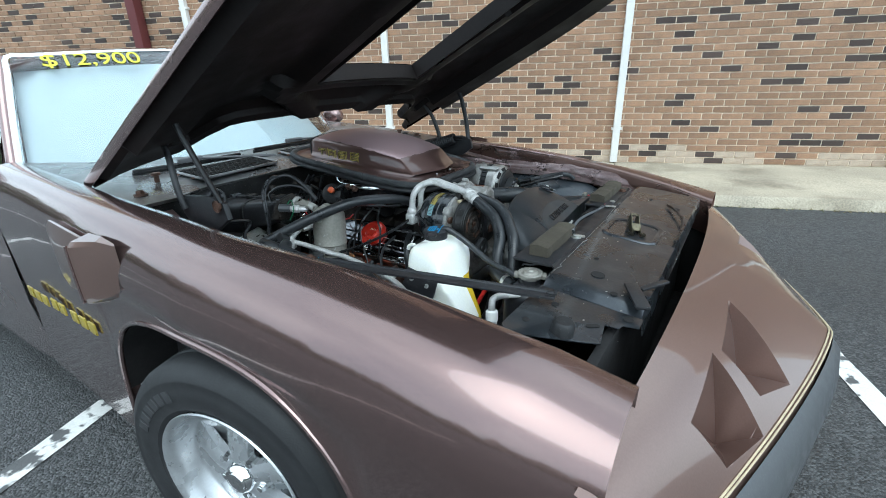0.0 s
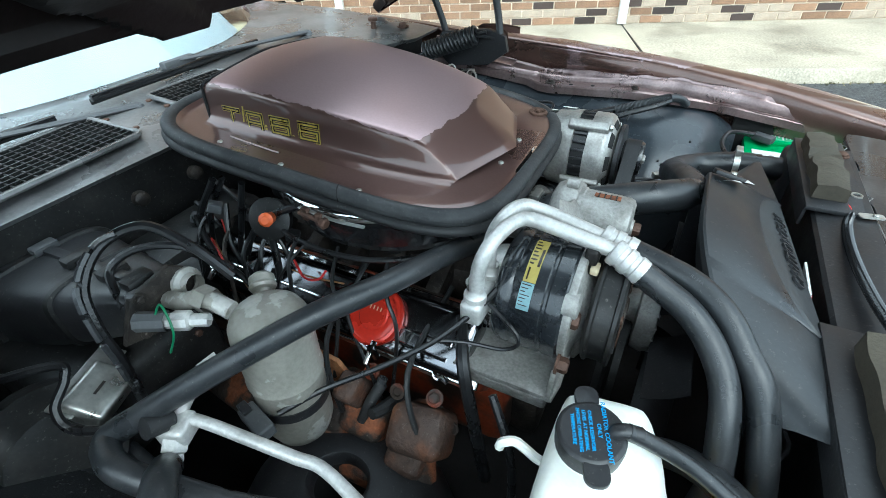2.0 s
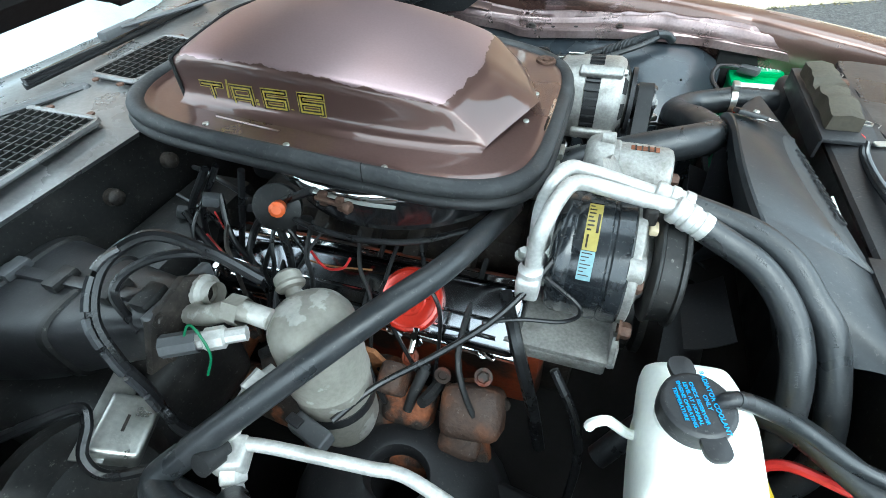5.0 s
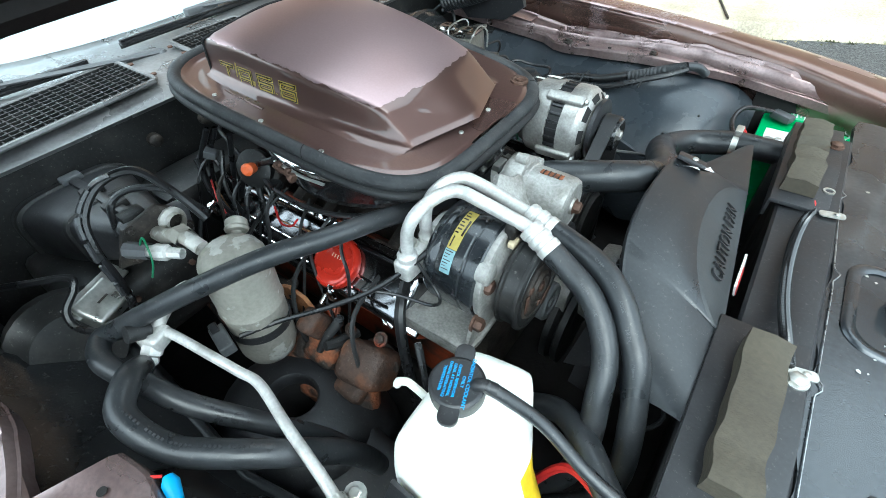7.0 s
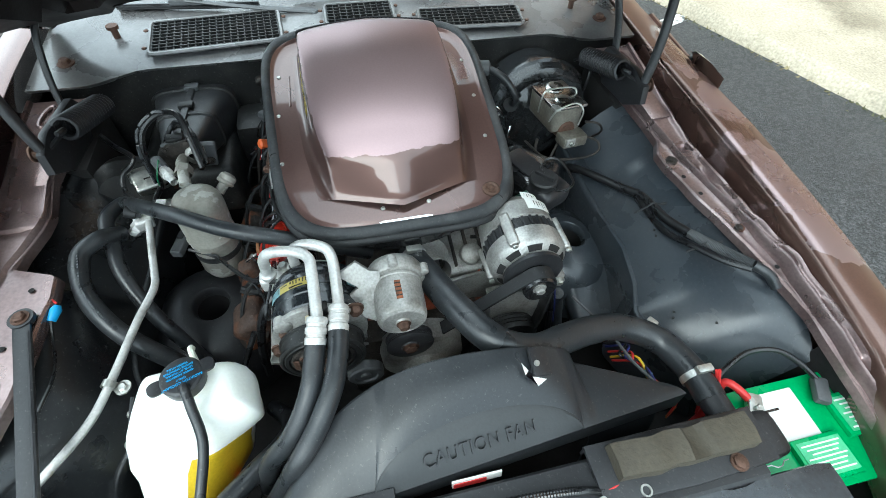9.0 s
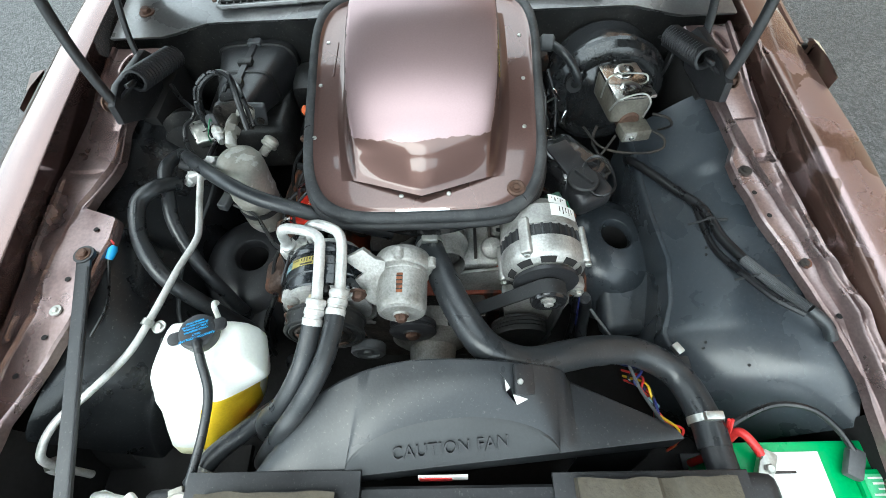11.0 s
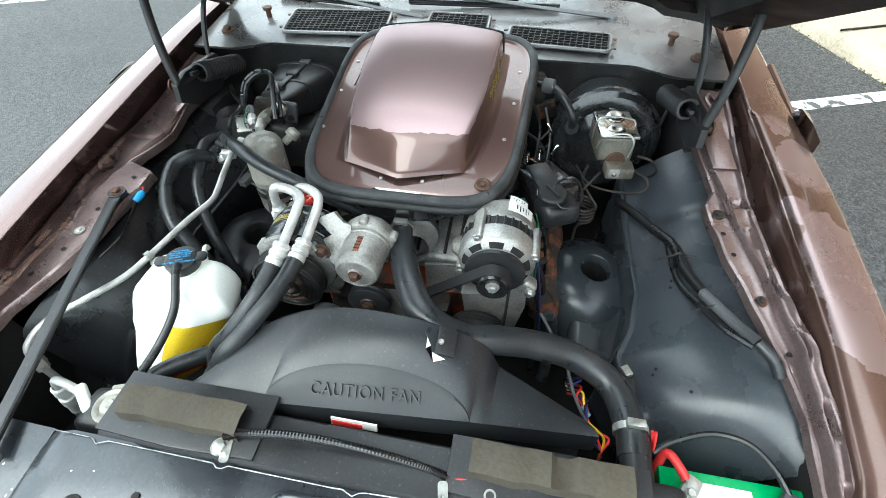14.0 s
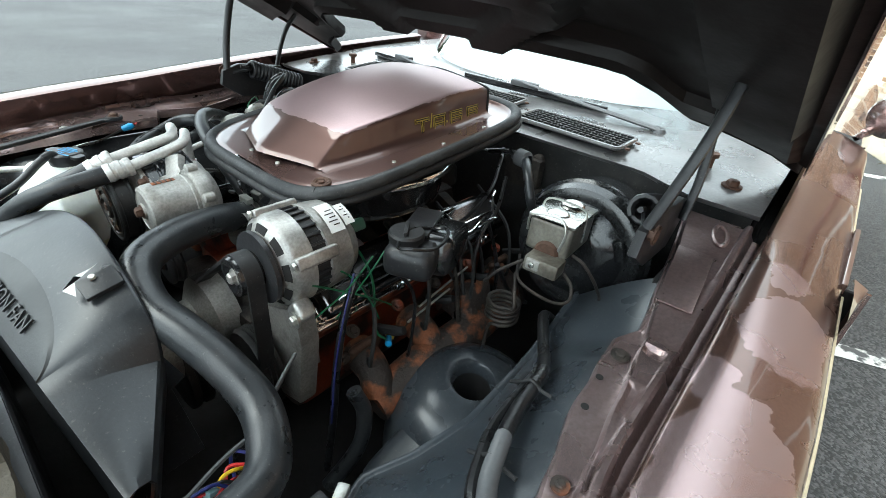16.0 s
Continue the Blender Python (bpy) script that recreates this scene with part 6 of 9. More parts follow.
part("caution_label", patch(CO, 0, 88, 133, 0.2035, 0.2195, CR + 0.0006), "yellow", comp, "yellow caution label")
part("maker_label", patch(CO, 0, 133.5, 158, 0.2030, 0.2190, CR + 0.0006), "cyan", comp, "pale blue maker label")
part("grey_label", patch(CO, 0, 48, 87, 0.2035, 0.2195, CR + 0.0006), "tape", comp, "grey and pale blue printed label")
part("blue_label", patch(CO, 0, 34, 47.5, 0.2035, 0.2195, CR + 0.0006), "cyan", comp)
for k in range(7):
    part("print_bar", patch(CO, 0, 91 + 4 * k, 92.6 + 4 * k, 0.2050, 0.2125 if k % 3 else 0.2100, CR + 0.0010), "dark_decal", comp)
    part("print_bar", patch(CO, 0, 135 + 3 * k, 135.9 + 3 * k, 0.2045, 0.2160 - 0.003 * (k % 3), CR + 0.0010), "dark_decal", comp)
    part("print_bar", patch(CO, 0, 52 + 5 * k, 53.5 + 5 * k, 0.2055, 0.2175 - 0.003 * (k % 2), CR + 0.0010), "dark_decal", comp)
part("print_bar", patch(CO, 0, 120, 131, 0.2065, 0.2085, CR + 0.0010), "dark_decal", comp)
part("print_bar", patch(CO, 0, 100, 118, 0.2150, 0.2180, CR + 0.0010), "dark_decal", comp)

# ---- suction and pressure pipes, crimped ends, rubber hoses ----
pipes = thing("ac_hose_pair", "pair of silver pipes crimped to black air-conditioning hoses", "hose", at=(0.2, -0.15, 0.87))
RUNS = ([(0.155, -0.237, 0.890), (0.155, -0.237, 0.925), (0.157, -0.233, 0.955), (0.163, -0.220, 0.976), (0.170, -0.196, 0.985), (0.178, -0.170, 0.985), (0.190, -0.155, 0.981), (0.215, -0.152, 0.976), (0.298, -0.150, 0.960)],
        [(0.150, -0.188, 0.900), (0.150, -0.188, 0.935), (0.152, -0.183, 0.962), (0.158, -0.168, 0.979), (0.165, -0.146, 0.984), (0.175, -0.126, 0.980), (0.190, -0.119, 0.974), (0.215, -0.117, 0.968), (0.280, -0.117, 0.952)])
for k, line_ in enumerate(RUNS):
    part("pipe", tube(line_, 0.0092, 14, 7), "alu_bright", pipes, "silver pipe")
    o = Vector(line_[-1]) + Vector((-0.008, 0, 0.002))
    d = (Vector((0.351, -0.163, 0.935)) - o).normalized() if k == 0 else (Vector((0.348, -0.127, 0.939)) - o).normalized()
    part("crimp", lathe([(0, 0.0095), (0.001, 0.0150), (0.003, 0.0165), (0.010, 0.0165), (0.0115, 0.0148), (0.016, 0.0148), (0.0175, 0.0165), (0.0255, 0.0165), (0.027, 0.0148), (0.0315, 0.0148), (0.033, 0.0165), (0.0425, 0.0160), (0.044, 0.0150)], o, d, 24), "alu_bright", pipes, "crimped sleeve")
    run = [(0.351, -0.163, 0.935), (0.385, -0.173, 0.92), (0.414, -0.191, 0.898), (0.436, -0.216, 0.869), (0.447, -0.250, 0.83), (0.455, -0.275, 0.76), (0.44, -0.29, 0.66), (0.38, -0.31, 0.58)] if k == 0 else [
        (0.348, -0.127, 0.939), (0.387, -0.137, 0.931), (0.421, -0.156, 0.916), (0.447, -0.179, 0.892), (0.476, -0.213, 0.857), (0.502, -0.275, 0.75), (0.48, -0.30, 0.66), (0.42, -0.32, 0.58)]
    part("rubber_hose", tube([o + d * 0.036, *run], 0.0158, 16, 7), "rubber", pipes, "black rubber hose")
    dense = [Vector(p) for p in smooth_line(run, 24)]
    for word, j in (("R134A", 22), ("A/C", 40), ("HOSE", 55), ("5/8 IN", 74), ("(16mm)", 92)):
        tan = (dense[j + 1] - dense[j]).normalized()
        away = (Vector((-0.35, -0.35, 0.87)) - tan * tan.dot(Vector((-0.35, -0.35, 0.87)))).normalized()
        letters(word, 0.0055, frame_of(dense[j] + away * 0.0157, tan, away.cross(tan)), "plastic_grey", "hose_print", pipes, 0.0003, 1.05)
part("tie", tube([(0.478, -0.25, 0.80), (0.505, -0.235, 0.80), (0.52, -0.205, 0.80), (0.50, -0.175, 0.81)], 0.003, 6, 3), "rubber_dark", pipes)
part("manifold_block", box((0.152, -0.205, 0.888), (0.028, 0.10, 0.034), 0.008, seg=3), "alu_bright", pipes, "cast manifold block")
for y in (-0.237, -0.188):
    part("pipe_collar", lathe([(0, 0.0145), (0.010, 0.0145), (0.013, 0.0115), (0.020, 0.0105)], (0.153, y, 0.902), (0, 0, 1), 20), "alu_bright", pipes)
part("manifold_bolt", bolt((0.140, -0.212, 0.905), (0, 0, 1), 0.008, 0.010, 0.011), "zinc", pipes)

# ---- round pump beside the compressor ----
pump = thing("belt_pump", "cast aluminium round belt-driven pump with rusty bolt", "pump", at=(0.22, -0.02, 0.8))
PO = Vector((0.006, -0.020, 0.910))
part("rear_housing", lathe([(0.178, 0.0), (0.178, 0.038), (0.182, 0.046), (0.190, 0.0505), (0.194, 0.0525), (0.2115, 0.0525), (0.2150, 0.0500), (0.2165, 0.0440)], PO, (1, 0, 0), 48), "alu", pump, "cast rear housing")
part("can", lathe([(0.210, 0.0430), (0.214, 0.0455), (0.222, 0.0455), (0.2235, 0.0435), (0.268, 0.0430), (0.284, 0.0420), (0.290, 0.0395), (0.2925, 0.0340), (0.2915, 0.0330), (0.2925, 0.0140), (0.296, 0.0125), (0.296, 0)], PO, (1, 0, 0), 48), "alu", pump, "pitted aluminium can")
for a in (92, 20, 160, 235, 300):
    d = Vector((0, math.cos(radians(a)), math.sin(radians(a))))
    part("flange_ear", lathe([(-0.008, 0.0085), (0.008, 0.0085), (0.010, 0.006), (0.010, 0)], PO + Vector((0.205, 0, 0)) + d * 0.0545, (1, 0, 0), 14), "alu", pump)
part("slot", box(PO + Vector((0.254, 0, 0.0420)), (0.036, 0.0105, 0.0040), 0.001), "rust", pump, "rusty slotted tag")
for k in range(4):
    part("slot_bar", box(PO + Vector((0.242 + 0.008 * k, 0, 0.0436)), (0.0022, 0.0105, 0.0018), 0), "grime", pump, smooth=False)
part("bolt", bolt(PO + Vector((0.295, 0, 0)), (1, 0, 0), 0.0095, 0.011, 0.0125), "rust_dark", pump, "rusty bolt")
part("arm_bracket", slab([(-0.118, 0.962), (-0.082, 0.980), (-0.062, 0.962), (-0.045, 0.958), (-0.045, 0.885), (-0.060, 0.868), (-0.090, 0.885), (-0.108, 0.906), (-0.100, 0.925), (-0.085, 0.935)], -0.006, 0.010, 0.004, Matrix.Translation((0.236, 0, 0.92)) @ Matrix.Rotation(radians(-38), 4, "Y") @ Matrix.Translation((0, 0, -0.92)) @ Matrix(((0, 0, 1, 0), (1, 0, 0, 0), (0, 1, 0, 0), (0, 0, 0, 1)))), "alu", pump, "cast arm bolted to the compressor")
part("arm_bolt", bolt((0.255, -0.092, 0.906), (0.8, 0, 0.6), 0.0105, 0.012, 0.014), "rust_dark", pump)
part("idler_pulley", lathe([(0.0, 0.0), (0.0, 0.040), (0.004, 0.044), (0.008, 0.044), (0.011, 0.041), (0.015, 0.041), (0.018, 0.044), (0.021, 0.044), (0.0235, 0.041), (0.0235, 0.018), (0.026, 0.016), (0.026, 0)], (0.272, -0.010, 0.812), (1, 0, 0), 44), "black_satin", pump, "black idler pulley")
part("idler_bolt", bolt((0.297, -0.010, 0.812), (1, 0, 0), 0.0125, 0.009, 0.0155), "rust_dark", pump, "rusty idler bolt")
part("lower_idler", lathe([(0.0, 0.0), (0.0, 0.030), (0.003, 0.033), (0.018, 0.033), (0.021, 0.030), (0.021, 0.022), (0.017, 0.020), (0.017, 0.010), (0.021, 0.008), (0.021, 0)], (0.300, -0.098, 0.775), (1, 0, 0), 36), "plastic_grey", pump, "worn tensioner wheel")

# ---- alternator ----
alt = thing("alternator", "bare aluminium alternator with black pulley and white labels", "alternator", at=(0.2, 0.245, 0.82))
AO = Vector((0.012, 0.231, 0.896))
AR = 0.073
part("rear_case", lathe([(0.078, 0.0), (0.078, 0.046), (0.084, 0.057), (0.10, 0.064), (0.104, AR - 0.003), (0.146, AR + 0.001), (0.148, AR - 0.004)], AO, (1, 0, 0), 40), "alt_case", alt, "bare aluminium rear case")
part("stator", lathe([(0.146, AR - 0.006), (0.146, AR - 0.003), (0.174, AR - 0.003), (0.174, AR - 0.006)], AO, (1, 0, 0), 40), "rubber_dark", alt, "black laminated stator")
part("front_case", lathe([(0.172, AR - 0.006), (0.172, AR + 0.001), (0.198, AR + 0.001), (0.206, AR - 0.003), (0.212, AR - 0.012), (0.216, 0.054), (0.221, 0.046), (0.224, 0.0)], AO, (1, 0, 0), 40), "alt_case", alt, "bare aluminium front case")
for k in range(9):
    a = 2 * math.pi * (k + 0.3) / 9
    part("vent_slot", sheet([[AO + Vector((x, r * math.cos(a + t), r * math.sin(a + t))) for t in np.linspace(-0.22, 0.22, 6)] for x, r in ((0.2105, 0.0650), (0.2165, 0.0545))], 0.0012), "bottom", alt)
for k in range(30):
    a = 2 * math.pi * k / 30
    d = Vector((0, math.cos(a), math.sin(a)))
    part("rib", box(AO + Vector((0.160, 0, 0)) + d * (AR - 0.002), (0.024, 0.0045, 0.006), 0.001, Matrix.Rotation(a - math.pi / 2, 4, "X")), "black_satin", alt)
part("fan", lathe([(0.222, 0.057), (0.229, 0.057), (0.231, 0.034), (0.231, 0)], AO, (1, 0, 0), 30), "black_satin", alt)
pul = part("pulley", lathe([(0.231, 0.0), (0.231, 0.029), (0.234, 0.031), (0.262, 0.031), (0.267, 0.029), (0.267, 0.024), (0.262, 0.016), (0.262, 0)], AO, (1, 0, 0), 36), "black_gloss", alt, "black pulley")
part("pulley_nut", bolt(AO + Vector((0.262, 0, 0)), (1, 0, 0), 0.0095, 0.010, 0.013), "alt_case", pul, "bright nut")
for a in (22, 120, 205):
    d = Vector((0, math.cos(radians(a)), math.sin(radians(a))))
    part("ear", box(AO + Vector((0.170, 0, 0)) + d * (AR + 0.003), (0.072, 0.020, 0.013), 0.005, Matrix.Rotation(radians(a - 90), 4, "X"), seg=3), "alt_case", alt)
    part("ear_bolt", bolt(AO + Vector((0.207, 0, 0)) + d * (AR + 0.004), (1, 0, 0), 0.006, 0.005), "zinc", alt)
part("mount_ear", box(AO + Vector((0.20, 0.064, -0.058)), (0.03, 0.034, 0.034), 0.010, Matrix.Rotation(radians(-40), 4, "X"), seg=3), "alt_case", alt, "cast mounting ear")
part("mount_bolt", bolt(AO + Vector((0.216, 0.070, -0.064)), (1, 0, 0), 0.009, 0.008, 0.013), "zinc", alt)
for x0, x1, a0, a1 in ((0.082, 0.100, 45, 80), (0.108, 0.134, 40, 82)):
    part("white_label", patch(AO, 0, a0, a1, AO.x + x0, AO.x + x1, AR + (0.0022 if x0 > 0.1 else -0.006)), "white", alt, "white printed label")
    for k in range(5):
        part("print_bar", patch(AO, 0, a0 + 8 + 5 * k, a0 + 9.5 + 5 * k, AO.x + x0 + 0.005, AO.x + x1 - (0.005 if k % 2 else 0.010), AR + (0.0027 if x0 > 0.1 else -0.0055)), "dark_decal", alt)
part("red_boot", tube([(0.095, 0.150, 0.945), (0.105, 0.170, 0.952), (0.112, 0.186, 0.956), (0.118, 0.200, 0.950), (0.120, 0.208, 0.940)], [0.0042, 0.0046, 0.0068, 0.0068, 0.006], 8, 5), "red_plastic", alt, "red terminal boot")
part("rear_plug", box((0.085, 0.262, 0.925), (0.03, 0.03, 0.02), 0.004, Matrix.Rotation(radians(30), 4, "X")), "green_dark", alt, "dark green plug")
part("bracket", slab([(0.205, 0.80), (0.290, 0.84), (0.300, 0.77), (0.275, 0.62), (0.215, 0.60), (0.175, 0.70), (0.165, 0.79)], -0.018, 0.018, 0.006, Matrix.Translation((0.205, 0, 0)) @ Matrix(((0, 0, 1, 0), (1, 0, 0, 0), (0, 1, 0, 0), (0, 0, 0, 1)))), "alu", alt, "cast bracket")
wrap = [(0.055, 0.793)] + [(AO.y + 0.0335 * math.cos(a), AO.z + 0.0335 * math.sin(a)) for a in np.linspace(2.15, 0.0, 12)] + [(AO.y + 0.032, 0.78), (AO.y + 0.022, 0.66), (AO.y + 0.0, 0.56)]
part("belt", sheet([[(AO.x + x, y, z) for x in (0.236, 0.261)] for y, z in wrap], 0.005), "rubber_dark", alt, "drive belt")
part("lower_pulley", lathe([(0.0, 0.0), (0.0, 0.06), *[(0.004 + 0.004 * k, 0.064 if k % 2 else 0.060) for k in range(7)], (0.032, 0.058), (0.03, 0.0)], (0.238, 0.205, 0.70), (1, 0, 0), 36), "black_dusty", alt, "grooved lower pulley")

# ---- upper radiator hose ----
uh = thing("radiator_hose", "thick black upper radiator hose with steel clamps", "radiator hose", at=(0.35, 0.2, 0.85))
HOSE = [(0.125, 0.02, 0.865), (0.206, 0.045, 0.889), (0.289, 0.077, 0.902), (0.356, 0.121, 0.900), (0.375, 0.186, 0.876), (0.359, 0.257, 0.857), (0.343, 0.318, 0.833), (0.338, 0.393, 0.805), (0.375, 0.462, 0.79), (0.45, 0.485, 0.798), (0.50, 0.487, 0.80)]
part("hose", tube(HOSE, 0.0262, 20, 7), "rubber", uh)
for i, j in ((0, 1), (9, 10)):
    a, b = Vector(HOSE[i]), Vector(HOSE[j])
    d = (b - a).normalized()
    c = a.lerp(b, 0.25 if i == 0 else 0.1)
    cl = part("clamp", lathe([(-0.006, 0.0268), (-0.006, 0.0285), (0.006, 0.0285), (0.006, 0.0268)], c, d, 28), "zinc", uh, "worm-drive hose clamp")
    part("clamp_screw", box(c + Vector((0, 0, 0.032)), (0.014, 0.03, 0.012), 0.003), "zinc", cl)

M["shroud_face"] = mat("lighter grey plastic", (0.028, 0.030, 0.032), 0.55, 0.0, 0.15, 9.0, 240.0, 0.03)

M["shroud"].node_tree.nodes["Principled BSDF"].inputs["Specular IOR Level"].default_value = 0.5
# ---- fan shroud ----
shroud = thing("fan_shroud", "black plastic fan shroud with moulded warning", "fan shroud", at=(0.48, 0.04, 0.6))


BASE_L, BASE_R, APEX = Vector((0.540, -0.102, 0.866)), Vector((0.510, 0.225, 0.856)), Vector((0.466, 0.052, 0.903))
MID = (BASE_L + BASE_R) / 2


def front_curve(s):
    """From the passenger end over the half-round panel's rim to the driver's end."""
    if s < 0.22:
        return Vector((0.545, -0.245, 0.866)).lerp(BASE_L, s / 0.22)
    if s > 0.72:
        return BASE_R.lerp(Vector((0.490, 0.425, 0.838)), (s - 0.72) / 0.28)
    a = math.pi * (s - 0.22) / 0.5
    return MID + (BASE_L - MID) * math.cos(a) + (APEX - MID) * math.sin(a)


def rear_curve(s):
    y = -0.215 + 0.625 * s
    if y > 0.055:
        f, t = min(1.0, (y - 0.055) / 0.20), max(0.0, (y - 0.245) / 0.165)
        return Vector((0.384 + 0.006 * f + 0.075 * t, y, 0.838 - 0.012 * t + 0.096 * math.sqrt(max(0.0, 1 - f ** 2.3))))
    f = min(1.0, abs(y - 0.055) / 0.275)
    return Vector((0.384 + 0.09 * f ** 2.6, y, 0.80 + 0.134 * math.sqrt(max(0.0, 1 - f ** 2.3))))


rows = []
for s in np.linspace(0, 1, 101):
    a, b = rear_curve(s), front_curve(s)
    rows.append([a + Vector((0.004, 0, -0.05)), a + Vector((-0.003, 0, -0.008)), a, a.lerp(b, 0.03) + Vector((0, 0, 0.002))] + [a.lerp(b, f) + Vector((0, 0, 0.006 * math.sin(f * math.pi))) for f in (0.25, 0.5, 0.75, 0.94)] + [b])
part("upper_shell", sheet(rows, 0.003), "shroud", shroud, angle=24)
rows = []
for s in np.linspace(0.22, 0.72, 41):
    b = front_curve(s)
    foot = BASE_L.lerp(BASE_R, (BASE_L - Vector((b.x, b.y, 0))).y / (BASE_L - BASE_R).y)
    rows.append([b, b.lerp(foot, 0.12) + Vector((0.002, 0, 0.0015)), b.lerp(foot, 0.5) + Vector((0.002, 0, 0.0015)), foot])
part("warning_panel", sheet(rows), "shroud_face", shroud, "raised half-round panel", angle=25)
up_dir = APEX - MID
nrm = (BASE_R - BASE_L).cross(up_dir).normalized()
letters("CAUTION FAN", 0.0250, frame_of(MID + up_dir * 0.40 + nrm * 0.005, BASE_R - BASE_L, up_dir) @ Matrix.Diagonal((0.98, 1.15, 1, 1)), "black_satin", "moulded_warning", shroud, 0.0016, 1.1, "moulded words")
part("front_lip", sheet([[front_curve(s) if s < 0.22 or s > 0.72 else BASE_L.lerp(BASE_R, (s - 0.22) / 0.5), (front_curve(s) if s < 0.22 or s > 0.72 else BASE_L.lerp(BASE_R, (s - 0.22) / 0.5)) + Vector((0.004, 0, -0.05))] for s in np.linspace(0, 1, 30)], 0.003), "shroud", shroud)
part("skirt", sheet([[Vector(rear_curve(s)) + Vector((0.002, 0, -0.004)), Vector((0.50, rear_curve(s).y, 0.70)), Vector((0.52, rear_curve(s).y, 0.55))] for s in np.linspace(0.80, 1.0, 8)], 0.003), "shroud", shroud)
part("skirt", sheet([[Vector(rear_curve(s)) + Vector((0.002, 0, -0.004)), Vector((0.50, rear_curve(s).y, 0.70)), Vector((0.52, rear_curve(s).y, 0.55))] for s in np.linspace(0.0, 0.2, 8)], 0.003), "shroud", shroud)
part("torn_label", sheet([[(0.405, 0.135, 0.9295), (0.415, 0.142, 0.9295)], [(0.428, 0.150, 0.926), (0.434, 0.143, 0.926)], [(0.452, 0.158, 0.920), (0.443, 0.176, 0.917)]]), "white", shroud, "torn white label")
part("lug", box((0.415, 0.172, 0.922), (0.045, 0.032, 0.008), 0.003, Matrix.Rotation(radians(12), 4, "Y") @ Matrix.Rotation(radians(-20), 4, "X")), "black_satin", shroud)
part("lug_rivet", lathe([(0, 0.005), (0.003, 0.004), (0.003, 0)], (0.42, 0.165, 0.929), (0.2, 0.2, 1), 10), "zinc", shroud)
part("sticker", box((0.540, 0.045, 0.842), (0.003, 0.076, 0.017), 0, Matrix.Rotation(radians(-12), 4, "Y")), "white", shroud, "white and red warning sticker")
part("sticker_band", box((0.5426, 0.034, 0.840), (0.0012, 0.050, 0.012), 0, Matrix.Rotation(radians(-12), 4, "Y")), "red_plastic", shroud)


fan = thing("cooling_fan", "black engine fan and grimy finned clutch behind the shroud", "fan", at=(0.36, 0.055, 0.70))
part("clutch", lathe([(-0.04, 0.0), (-0.04, 0.030), (-0.02, 0.034), (-0.018, 0.072), (0.0, 0.076), (0.012, 0.072), (0.016, 0.05), (0.02, 0.0)], (0.36, 0.055, 0.70), (1, 0, 0), 32), "alu", fan, "grimy finned clutch")
for k in range(20):
    a = 2 * math.pi * k / 20
    part("fin", box(Vector((0.368, 0.055 + 0.062 * math.cos(a), 0.70 + 0.062 * math.sin(a))), (0.014, 0.022, 0.003), 0, Matrix.Rotation(a, 4, "X")), "alu", fan, smooth=False)
for k in range(7):
    a = 2 * math.pi * k / 7 + 0.3
    m = Matrix.Translation((0.40, 0.055, 0.70)) @ Matrix.Rotation(a, 4, "X") @ Matrix.Translation((0, 0.125, 0)) @ Matrix.Rotation(radians(32), 4, "Y")
    part("blade", sheet([[m @ Vector((x, y, 0.006 * math.cos(x * 40))) for x in np.linspace(-0.034, 0.034, 6)] for y in np.linspace(-0.075, 0.075, 5)], 0.002), "black_satin", fan)

# ---- radiator and its top pads ----
rad = thing("radiator", "black radiator with foam pads, brackets and filler cap", "radiator", at=(0.59, 0.04, 0.5))
part("core", box((0.585, 0.07, 0.65), (0.05, 0.80, 0.38), 0.01), "black_dusty", rad)
part("tank", box((0.585, -0.375, 0.70), (0.075, 0.105, 0.26), 0.022, seg=3), "black_satin", rad, "black side tank")
part("tank", box((0.575, 0.505, 0.70), (0.075, 0.09, 0.28), 0.022, seg=3), "black_satin", rad, "black side tank")
part("outlet", lathe([(0, 0.024), (0.08, 0.024)], (0.48, 0.487, 0.80), (1, 0.05, 0.0), 20), "black_satin", rad)
cap = part("filler_cap", lathe([(-0.018, 0.022), (-0.004, 0.023), (-0.002, 0.029), (0.006, 0.030), (0.008, 0.027), (0.007, 0.021), (0.005, 0.019), (0.010, 0.016), (0.011, 0.008), (0.014, 0.006), (0.014, 0)], (0.585, -0.352, 0.847), (0, 0, 1), 28), "canister", rad, "dull metal radiator cap")
for a in (20, 200):
    part("cap_ear", box((0.585 + 0.030 * math.cos(radians(a)), -0.352 + 0.030 * math.sin(radians(a)), 0.846), (0.016, 0.022, 0.010), 0.003, Matrix.Rotation(radians(a), 4, "Z")), "canister", cap)
part("filler_neck", lathe([(0, 0.025), (0.04, 0.025)], (0.585, -0.352, 0.80), (0, 0, 1), 20), "black_satin", rad)
